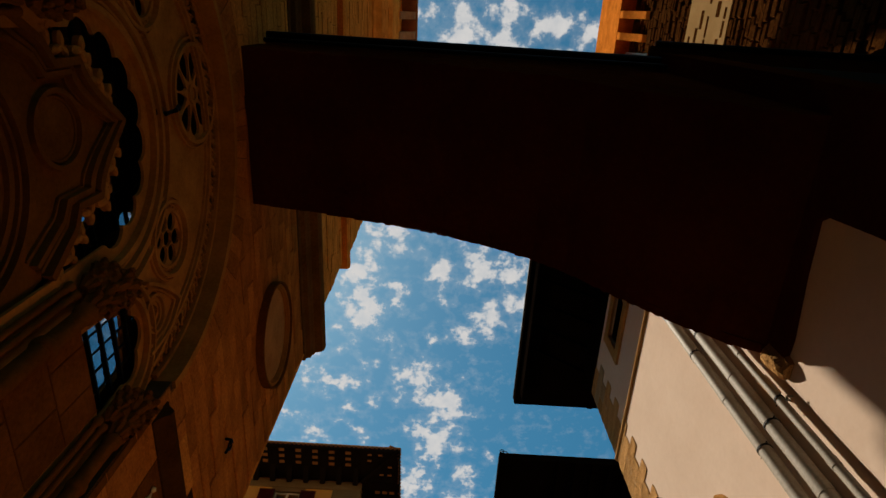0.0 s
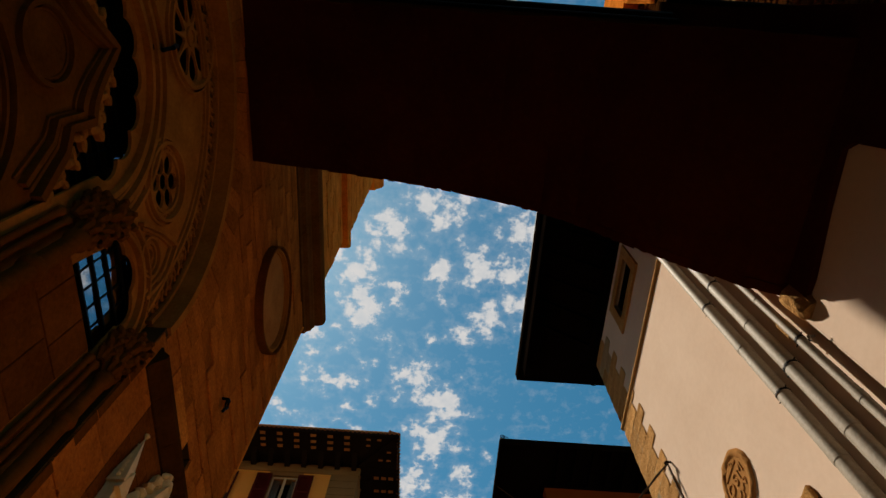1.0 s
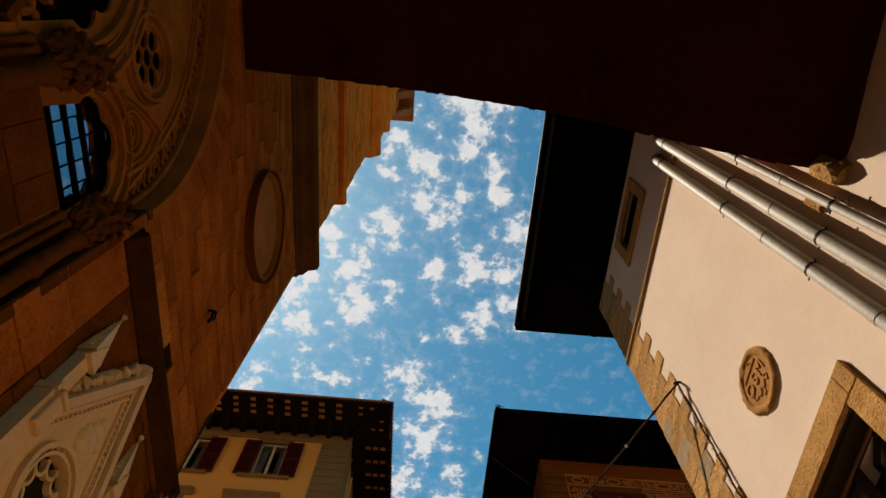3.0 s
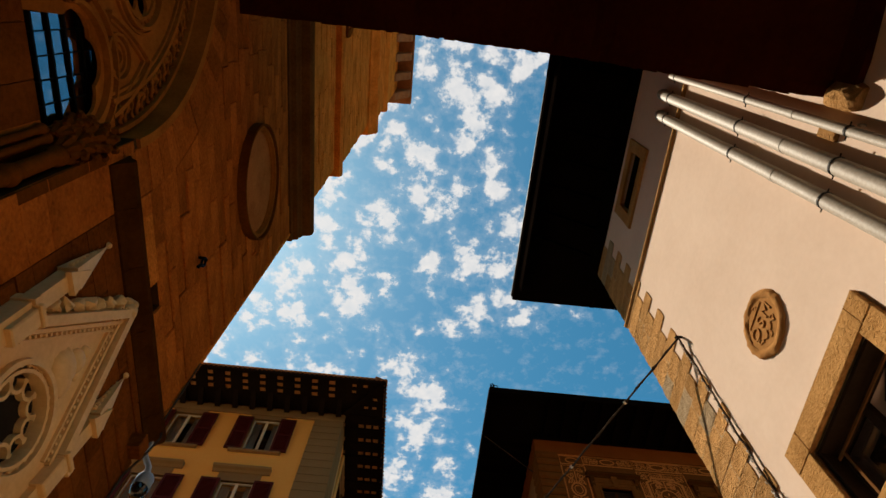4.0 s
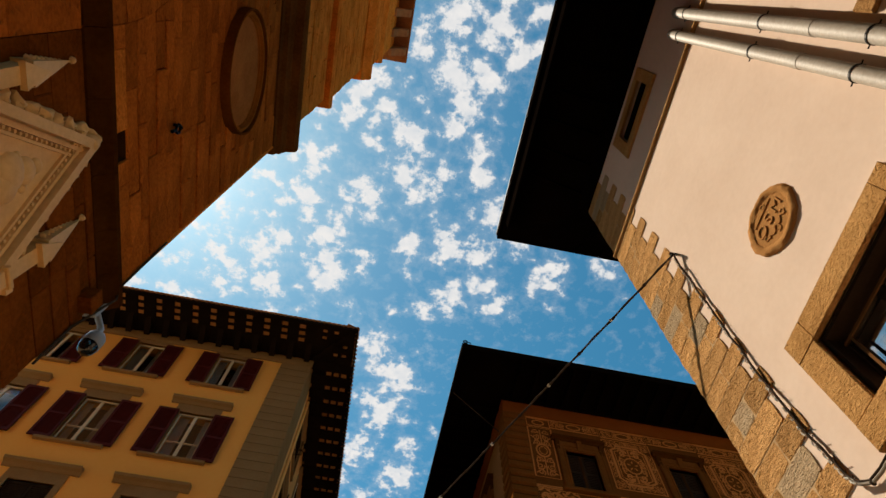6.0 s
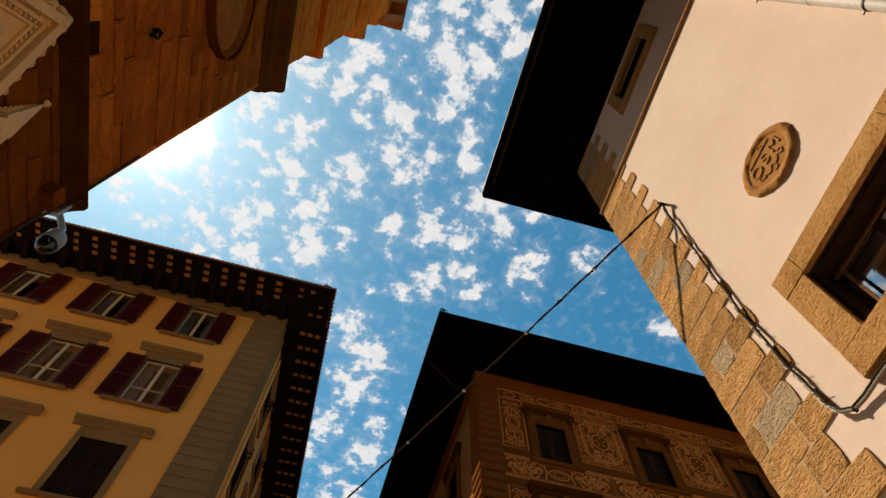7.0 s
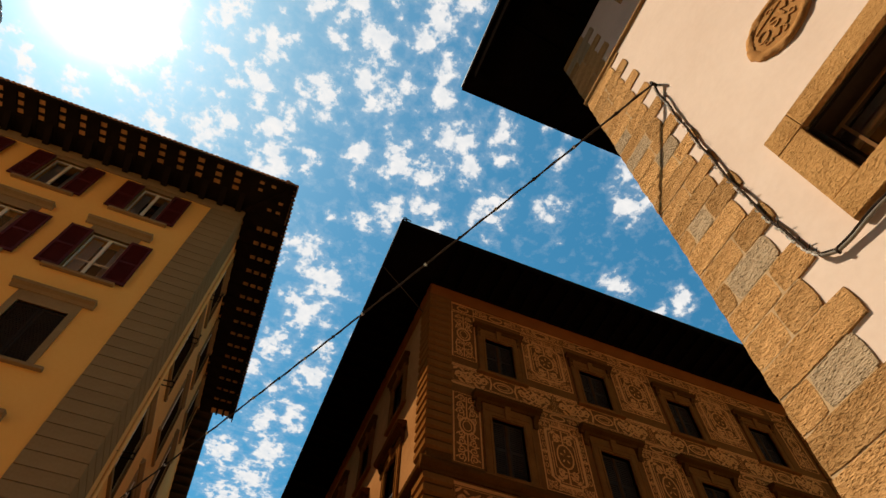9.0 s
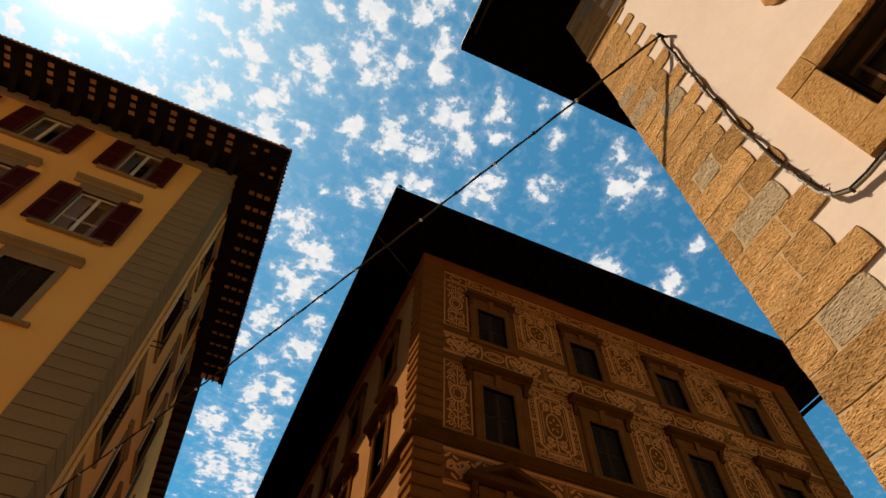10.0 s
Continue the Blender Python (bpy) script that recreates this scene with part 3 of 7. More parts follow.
def build_church_stones():
    """Courses of limestone blocks: those near the camera's way are pieces of their own, the rest one mesh."""
    rnd = random.Random(11)
    rest = Shape(on_left)
    count = 0
    ring_out = CR + 0.62

    def reach(zz):
        dz = max(zz - CZ, 0)
        return math.sqrt(ring_out * ring_out - dz * dz) if dz < ring_out else 0.0

    # voussoirs of the great arch
    a = -2.0
    while a < 178:
        w = rnd.uniform(3.6, 7.0)
        out = ring_out - rnd.uniform(0.003, 0.012)
        loop = arc(CY, CZ, CR + 0.101, a + 0.1, a + w - 0.1, 4) + arc(CY, CZ, out, a + 0.1, a + w - 0.1, 4)[::-1]
        part("voussoir", Shape(on_left).extrude(loop, -0.035, rnd.choice((0.0, 0.004, 0.009, -0.006)), "d"), WALL_STONE, church_wall)
        a += w
    zz = 4.3
    while zz < CZ:
        h = rnd.uniform(0.3, 0.5)
        part("jamb_stone", Shape(on_left).block(CY + CR + 0.002, CY + ring_out - 0.006, zz + 0.003, min(zz + h, CZ - 0.1) - 0.003, -0.035, rnd.choice((0.0, 0.005, -0.005)), 0.008), WALL_STONE, church_wall)
        zz += h
        if zz > CZ - 0.2:
            break
    z = 4.3
    while z < 14.3:
        h = min(rnd.choice((0.2, 0.24, 0.27, 0.3, 0.34)), 14.31 - z)
        for stop in (7.75, 8.10):
            if z < stop - 0.01 < z + h + 0.12:
                h = stop - z
        if h < 0.12:
            break
        u = END
        first = True
        while u > -6.0:
            w = rnd.uniform(0.5, 1.45)
            a, b = u - w, u
            u = a
            lo, hi = reach(z), reach(z + h)
            if lo and a < CY + lo and b > CY - lo:
                # cut the block along the ring of voussoirs
                zs = [z + 0.003 + (h - 0.006) * i / 5 for i in range(6)]
                for side in (1, -1):
                    near, far = (max(a, CY), b) if side > 0 else (min(b, CY), a)
                    if (far - near) * side < 0.05:
                        continue
                    edge = [(min(max(near * side, CY * side + reach(q)), far * side) * side, q) for q in zs]
                    if max(abs(far - e[0]) for e in edge) < 0.03:
                        continue
                    loop = edge + [(far - 0.003 * side, zs[-1]), (far - 0.003 * side, zs[0])]
                    s = Shape(on_left).extrude(loop if side > 0 else loop[::-1], -0.035, rnd.choice((0.0, 0.004, -0.004)), "d")
                    if side > 0 and count < 290:
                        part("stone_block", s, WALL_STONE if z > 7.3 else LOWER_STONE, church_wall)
                        count += 1
                    else:
                        n0 = len(rest.v)
                        rest.v += s.v
                        rest.f += [tuple(n0 + i for i in f) for f in s.f]
                continue
            d = rnd.choice((0.0, 0.0, 0.004, 0.008, 0.014, 0.02, -0.01))
            g = rnd.uniform(0.001, 0.006)
            e = rnd.uniform(0.005, 0.019)
            if 7.74 < z < 8.09 and a < 6.33 and b > 6.0:
                # stones stop at the socket
                if b - 6.33 > 0.05 and 6.0 - a > 0.05:
                    rest.block(a + g, 5.998, z + g, z + h - g, -0.035, d, e)
                    a = 6.332
                elif b - 6.33 > 0.05:
                    a = 6.332
                elif 6.0 - a > 0.05:
                    b = 5.998
                else:
                    continue
            if a > 1.2 and z > 5.5 and count < 290:
                s = Shape()
                s.block(-(b - a) / 2 + g, (b - a) / 2 - g, -h / 2 + g, h / 2 - g, -0.035, d, e)
                s.v = [(p[1], p[0], p[2]) for p in s.v]
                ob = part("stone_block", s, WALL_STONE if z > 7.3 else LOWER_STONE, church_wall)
                ob.matrix_basis = Matrix.Translation((LEFT, (a + b) / 2, z + h / 2))
                count += 1
            else:
                rest.block(a + g, b - g, z + g, z + h - g, -0.035, d, e)
        z += h
    # the wall above the cornice
    for z0, z1, p, hh in ((16.42, 20.05, 0.0, 0.30), (20.95, 27.9, 0.07, 0.36), (30.6, 33.6, 0.2, 0.5), (35.2, 42.4, 0.24, 0.55)):
        z = z0
        while z < z1 - 0.05:
            h = min(hh * rnd.uniform(0.8, 1.25), z1 - z)
            u = END + p
            while u > -9:
                w = rnd.uniform(0.5, 1.4)
                rest.block(u - w + 0.006, u - 0.006, z + 0.006, z + h - 0.006, p - 0.035, p + rnd.choice((0, 0, 0.01, 0.02, -0.01)), 0.012)
                u -= w
            z += h
    ob = part("coursed_masonry", rest, WALL_REST, church_wall)
    tagged(ob, kind="stuff")




# ---- palace with cream stucco on the right ----
def build_palace():
    th = thing("palace", (7, 3, 0), "cream stuccoed palace with sandstone quoins and deep eaves", "palace")
    w = Shape(on_right)
    plate(w, rect(0.45, 7.34, 0.0, 14.5), [rect(4.76, 5.96, 5.18, 5.95), rect(4.75, 5.75, 11.86, 12.42)], -0.5, 0.0)
    wall = part("wall", w, STUCCO, th, "smooth cream stucco wall")
    part("low_wing", Shape().box(RIGHT + 0.01, 12, -12, 0.3, 0, 4.6), DARK_STONE, th)
    # dark sheet over the stucco, painted as the shade beneath the arch
    shade_sheet = plate(Shape(on_right), [(0.34, 0.0), (1.36, 0.0), (1.42, 6.3), (1.47, 7.0), (1.55, 7.12), (2.1, 7.08), (2.75, 6.99), (2.95, 7.0), (2.95, 9.4), (2.1, 12.3), (0.34, 12.3)], [], -0.6, 0.06)
    part("arch_pier", shade_sheet, BRIDGE, th, "near-black sheet for the shade on the wall under the arch")
    part("pier_coping", Shape().box(2.9, 9.0, 0.24, 0.44, 12.31, 12.42), DARK_STONE, th)
    part("pier_gutter", Shape().tube([(2.95, 0.2, 12.25), (9.0, 0.2, 12.1)], 0.05, 8), IRON, th)
    e = Shape(on_right_end)
    e.box(3.14, 16, -0.5, -0.02, 0, 14.5)
    part("end_wall", e, STUCCO, th)
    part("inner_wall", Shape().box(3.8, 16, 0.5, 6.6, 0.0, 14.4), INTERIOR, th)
    # string course below the eave
    s = Shape(on_right)
    profile_run(s, [(-0.02, 10.71), (0.015, 10.71), (0.03, 10.735), (0.04, 10.75), (0.04, 10.785), (0.015, 10.8), (-0.02, 10.8)], 0.45, 7.40)
    part("string_course", s, QUOIN, th)
    # eave: boarded soffit on rafters, fascia and gutter
    r = Shape()
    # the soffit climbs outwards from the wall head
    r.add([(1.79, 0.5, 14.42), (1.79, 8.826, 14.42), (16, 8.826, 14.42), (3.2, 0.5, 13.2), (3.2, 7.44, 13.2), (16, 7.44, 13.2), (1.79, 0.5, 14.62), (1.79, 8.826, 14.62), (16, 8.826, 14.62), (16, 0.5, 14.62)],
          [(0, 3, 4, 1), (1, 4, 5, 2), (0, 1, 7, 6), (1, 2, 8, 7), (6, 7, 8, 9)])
    roof = part("roof", r, TIMBER, th, "boarded overhanging eave, its shade coloured black")
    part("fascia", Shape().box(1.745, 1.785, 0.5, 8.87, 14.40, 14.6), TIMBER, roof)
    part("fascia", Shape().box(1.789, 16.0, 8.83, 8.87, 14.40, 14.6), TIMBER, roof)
    # added board, hidden in the eave, lowers its shadow to the string course
    part("shadow_board", Shape().box(1.82, 1.85, 0.5, 8.40, 13.88, 14.40), TIMBER, roof)
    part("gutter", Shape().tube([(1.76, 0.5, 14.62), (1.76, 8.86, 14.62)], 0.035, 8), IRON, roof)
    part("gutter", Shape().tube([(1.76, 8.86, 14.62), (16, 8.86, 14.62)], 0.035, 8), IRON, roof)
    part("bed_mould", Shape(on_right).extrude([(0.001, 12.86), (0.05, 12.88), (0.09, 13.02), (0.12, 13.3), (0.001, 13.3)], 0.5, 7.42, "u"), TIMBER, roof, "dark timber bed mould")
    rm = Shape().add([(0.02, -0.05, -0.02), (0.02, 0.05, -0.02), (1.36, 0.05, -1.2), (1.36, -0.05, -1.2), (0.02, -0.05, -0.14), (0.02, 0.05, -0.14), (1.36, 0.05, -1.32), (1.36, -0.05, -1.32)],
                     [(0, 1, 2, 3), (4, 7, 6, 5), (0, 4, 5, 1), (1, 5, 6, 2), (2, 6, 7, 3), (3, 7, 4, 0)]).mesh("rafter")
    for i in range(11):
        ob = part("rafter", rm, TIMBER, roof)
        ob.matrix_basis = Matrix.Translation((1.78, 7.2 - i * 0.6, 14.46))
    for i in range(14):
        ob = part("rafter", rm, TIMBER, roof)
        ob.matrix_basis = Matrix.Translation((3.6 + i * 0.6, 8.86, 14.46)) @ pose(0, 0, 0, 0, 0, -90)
    part("roof_tiles", Shape().add([(1.79, 0.5, 14.63), (1.79, 8.82, 14.63), (16, 8.82, 14.63), (16, 0.5, 14.63), (8, 0.5, 15.8), (8, 4, 15.8)],
                                   [(0, 1, 5, 4), (1, 2, 5), (2, 3, 4, 5), (3, 0, 4), (0, 3, 2, 1)]), ROOF_TILE, roof)
    return th, wall


palace, palace_wall = build_palace()


def stone_window(parent, place, u0, u1, z0, z1, width, depth, mat, name="window_frame", chunks=True):
    """A frame of stone lengths round an opening: lintel, sill and two jambs with joints."""
    fr = part(name, Shape(place).block(u0 - width, u1 + width, z0 - width, z0, -0.02, depth + 0.004, 0.008), mat, parent)
    cuts = (u0 - width, u0 - width * 0.35, u1 - 0.02, u1 + width) if chunks else (u0 - width, u1 + width)
    for a, b in zip(cuts, cuts[1:]):
        part("lintel_stone", Shape(place).block(a + 0.0015, b - 0.0015, z1, z1 + width, -0.02, depth, 0.006), mat, fr)
    for a, b in ((u0 - width, u0), (u1, u1 + width)):
        part("jamb_stone", Shape(place).block(a, b, z0 + 0.003, z1 - 0.003, -0.02, depth - 0.003, 0.006), mat, fr)
    return fr


def build_palace_windows():
    # lower window: pitted sandstone frame, dark casing, glass
    fr = stone_window(palace, on_right, 4.76, 5.96, 5.18, 5.95, 0.26, 0.05, FRAME_STONE, "window")
    tagged(fr, "dark framed window in a pitted sandstone surround")
    c = Shape(on_right)
    plate(c, rect(4.765, 5.955, 5.185, 5.945), [rect(4.82, 5.36, 5.235, 5.895), rect(5.44, 5.90, 5.27, 5.86)], -0.24, -0.17)
    part("casing", c, LOUVRE, fr)
    # dark strips on the reveal put its deep shade into colour
    rv = Shape(on_right)
    rv.box(4.765, 5.955, -0.17, -0.02, 5.905, 5.946)
    rv.box(5.915, 5.956, -0.17, -0.02, 5.19, 5.903)
    part("reveal_lining", rv, LOUVRE, fr)
    part("stop_bead", Shape(on_right).box(4.80, 5.90, -0.13, -0.115, 5.80, 5.825).box(5.80, 5.825, -0.13, -0.115, 5.19, 5.798), WALL_TRIM, fr, "brown timber bead")
    part("pane", Shape(on_right).box(5.44, 5.899, -0.21, -0.205, 5.271, 5.859), SHINY_GLASS, fr)
    ajar = lambda u, d, z: (RIGHT + 0.19 + 0.34 * u + 0.94 * d, 4.83 + 0.94 * u - 0.34 * d, z)
    part("open_casement", plate(Shape(ajar), rect(0.0, 0.52, 5.24, 5.89), [rect(0.045, 0.475, 5.285, 5.845)], -0.02, 0.02), LOUVRE, fr, "dark casement standing ajar")
    part("pane", Shape(ajar).box(0.045, 0.475, -0.003, 0.003, 5.286, 5.844), SHINY_GLASS, fr)
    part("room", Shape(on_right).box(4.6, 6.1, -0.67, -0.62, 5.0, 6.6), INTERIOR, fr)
    # small attic window under the eave
    fr = stone_window(palace, on_right, 4.75, 5.75, 11.86, 12.42, 0.20, 0.04, FRAME_STONE, "window")
    # black sheet near the face stands for the shade inside the opening
    part("casing", Shape(on_right).box(4.755, 5.745, -0.09, -0.05, 11.865, 12.415), TIMBER, fr)


build_palace_windows()


def build_quoins():
    """Corner stones: long and short courses, pitted sandstone with a grey one here and there."""
    rnd = random.Random(21)
    beds = [2.9, 3.2, 3.5, 3.79, 4.09, 4.39, 4.67, 4.99, 5.28, 5.58, 5.86, 6.18, 6.46, 6.72, 6.97, 7.24, 7.49, 7.78, 8.07, 8.35, 8.635, 8.91, 9.19, 9.47, 9.755, 10.04, 10.32]
    while beds[-1] < 14.0:
        beds.append(beds[-1] + 0.283)
    # joints along the course, and which stone is grey, for the courses that are known
    joints = {4: ((7.12,), 0), 5: ((), None), 6: ((7.03,), None), 7: ((6.89,), None), 8: ((7.2,), 0), 9: ((6.932,), None), 10: ((), None), 11: ((6.945, 7.2), 1), 12: ((), None), 13: ((6.98,), None), 14: ((), None), 15: ((6.86,), None), 16: ((7.05,), 0), 18: ((6.95,), 1), 20: ((7.1,), 1)}
    for k, (z0, z1) in enumerate(zip(beds, beds[1:])):
        long_row = k % 2 == 1
        tip = (6.56 - 0.012 * max(0.0, z0 - 5.0) if long_row else 6.72) + rnd.uniform(-0.012, 0.012)
        tip = max(tip, 6.50)
        cut, grey_one = joints.get(k, ((rnd.uniform(6.9, 7.1),) if rnd.random() < 0.55 else (), 0 if rnd.random() < 0.12 else None))
        cuts = [tip, *cut, 7.372]
        for i, (a, b) in enumerate(zip(cuts, cuts[1:])):
            s = Shape()
            m, h = (a + b) / 2, (z1 - z0) / 2 - 0.001
            corner = b > 7.36
            jut = rnd.uniform(0.0, 0.014) if corner else 0.0
            rough_block(s, a - m + 0.001, b - m - 0.001 + jut, -h, h, 0.0125 + rnd.uniform(0, 0.003), rnd)
            if corner:
                s.box(b - m - 0.05, b - m + jut - 0.004, -0.35 - 0.1 * (k % 2), 0.002, -h, h)
            s.v = [(-p[1], p[0], p[2]) for p in s.v]
            ob = part("quoin_stone", s, QUOIN_GREY if grey_one == i else QUOIN, palace_wall)
            ob.matrix_basis = Matrix.Translation((RIGHT, m, (z0 + z1) / 2))
    part("mortar_bed", Shape(on_right).box(6.75, 7.36, -0.01, 0.0112, 2.9, 14.0), MORTAR, palace_wall, "pale lime mortar between the quoin stones")


def rough_block(s, u0, u1, z0, z1, d, rnd):
    """A worn stone: its arrises wander a little and its corners are knocked off."""
    n, m = 5, 3
    loop = [(u0 + (u1 - u0) * i / n, z0) for i in range(n)] + [(u1, z0 + (z1 - z0) * i / m) for i in range(m)] + [(u1 - (u1 - u0) * i / n, z1) for i in range(n)] + [(u0, z1 - (z1 - z0) * i / m) for i in range(m)]
    cu, cz = (u0 + u1) / 2, (z0 + z1) / 2
    rim, lip, top = [], [], []
    for i, (u, z) in enumerate(loop):
        su, sz = (1 if u > cu else -1), (1 if z > cz else -1)
        knock = 0.010 if i in (0, n, n + m, 2 * n + m) else 0.0
        j = rnd.uniform(0, 0.0045) + knock
        on_u, on_z = u in (u0, u1), z in (z0, z1)
        pu, pz = u - su * j * on_u, z - sz * j * on_z
        rim.append((pu, -0.01, pz))
        lip.append((pu, d - 0.003, pz))
        top.append((pu - su * 0.004 * on_u, d + rnd.uniform(-0.0015, 0.0015), pz - sz * 0.004 * on_z))
    k = len(loop)
    s.add(rim + lip + top, [(i, (i + 1) % k, k + (i + 1) % k, k + i) for i in range(k)] + [(k + i, k + (i + 1) % k, 2 * k + (i + 1) % k, 2 * k + i) for i in range(k)] + [tuple(range(2 * k, 3 * k))])


build_quoins()


# ---- ochre house across the junction ----
def house_window(parent, place, u0, u1, z0, z1, hood, shutters, closed, rnd):
    """A casement in a grey plaster surround with hood, sill and shutters."""
    s = Shape(place)
    plate(s, rect(u0 - 0.17, u1 + 0.17, z0 - 0.02, z1 + 0.2), [rect(u0, u1, z0, z1)], -0.16, 0.03)
    win = part("window", s, GREY_PLASTER, parent, "window with louvred shutters in a grey surround" if shutters or closed else "")
    sl = Shape(place)
    sl.block(u0 - 0.42, u1 + 0.42, z0 - 0.12, z0 - 0.02, -0.02, 0.12, 0.015)
    part("sill", sl, GREY_PLASTER, win)
    if hood:
        h = Shape(place)
        profile_run(h, [(-0.02, z1 + 0.36), (0.05, z1 + 0.36), (0.10, z1 + 0.44), (0.20, z1 + 0.48), (0.22, z1 + 0.56), (0.0, z1 + 0.62), (-0.02, z1 + 0.62)], u0 - 0.42, u1 + 0.42)
        h.box(u0 - 0.17, u1 + 0.17, -0.02, 0.026, z1 + 0.2, z1 + 0.36)
        part("hood", h, GREY_PLASTER, win)
    if closed:
        # closed louvred shutters set in the opening
        mid = (u0 + u1) / 2
        for a, b in ((u0 + 0.01, mid - 0.006), (mid + 0.006, u1 - 0.01)):
            lv = Shape(place)
            plate(lv, rect(a, b, z0 + 0.01, z1 - 0.01), [rect(a + 0.07, b - 0.07, z0 + 0.1, z1 - 0.1)], -0.08, -0.04)
            lv.louvre(a + 0.066, b - 0.066, z0 + 0.096, z1 - 0.096, -0.075, -0.046, 0.062)
            part("shutter", lv, LOUVRE, win, "closed dark brown louvred shutter")
        return win
    # sash: frame, meeting rail, glazing bars, panes
    mid = (u0 + u1) / 2
    sash = Shape(place)
    holes = []
    for a, b in ((u0 + 0.05, mid - 0.045), (mid + 0.045, u1 - 0.05)):
        zc = z0 + (z1 - z0) * 0.36
        zc2 = z0 + (z1 - z0) * 0.70
        holes += [rect(a, b, z0 + 0.06, zc - 0.012), rect(a, b, zc + 0.012, z1 - 0.06)] if hood else [rect(a, b, z0 + 0.07, z1 - 0.06)]
    plate(sash, rect(u0 + 0.004, u1 - 0.004, z0 + 0.004, z1 - 0.004), holes, -0.12, -0.06)
    part("sash", sash, WHITE_WOOD, win, "white painted casement")
    for hl in holes:
        part("pane", Shape(place).box(hl[0][0], hl[1][0], -0.098, -0.094, hl[0][1], hl[2][1]), GLASS, win)
    # curtains drawn aside, and a near-black slab for the unlit room behind
    cu = Shape(place)
    for a, b in ((u0 + 0.03, u0 + 0.25 + rnd.uniform(0, 0.12)), (u1 - 0.25 - rnd.uniform(0, 0.12), u1 - 0.03)):
        n = 14
        top = [(a + (b - a) * i / n, -0.24 + 0.02 * math.sin(i * 2.2), z1) for i in range(n + 1)]
        low = [(a + (b - a) * i / n, -0.24 + 0.02 * math.sin(i * 2.2 + 0.4), z0) for i in range(n + 1)]
        cu.add(top + low, [(i, i + 1, n + 2 + i, n + 1 + i) for i in range(n)])
    part("curtain", cu, CURTAIN, win)
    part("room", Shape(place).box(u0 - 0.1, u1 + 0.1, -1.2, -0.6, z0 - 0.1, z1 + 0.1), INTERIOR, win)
    if shutters:
        w = shutters
        for a, b, hinge in ((u0 - w - 0.02, u0 - 0.02, 1), (u1 + 0.02, u1 + w + 0.02, 0)):
            sh = Shape(place)
            plate(sh, rect(a, b, z0 - 0.02, z1 + 0.03), [rect(a + 0.075, b - 0.075, z0 + 0.09, (z0 + z1) / 2 - 0.05), rect(a + 0.075, b - 0.075, (z0 + z1) / 2 + 0.05, z1 - 0.08)], 0.05, 0.095)
            sh.louvre(a + 0.07, b - 0.07, z0 + 0.085, (z0 + z1) / 2 - 0.047, 0.055, 0.09, 0.05)
            sh.louvre(a + 0.07, b - 0.07, (z0 + z1) / 2 + 0.047, z1 - 0.075, 0.055, 0.09, 0.05)
            part("shutter", sh, SHUTTER, win, "open oxblood red louvred shutter")
    return win


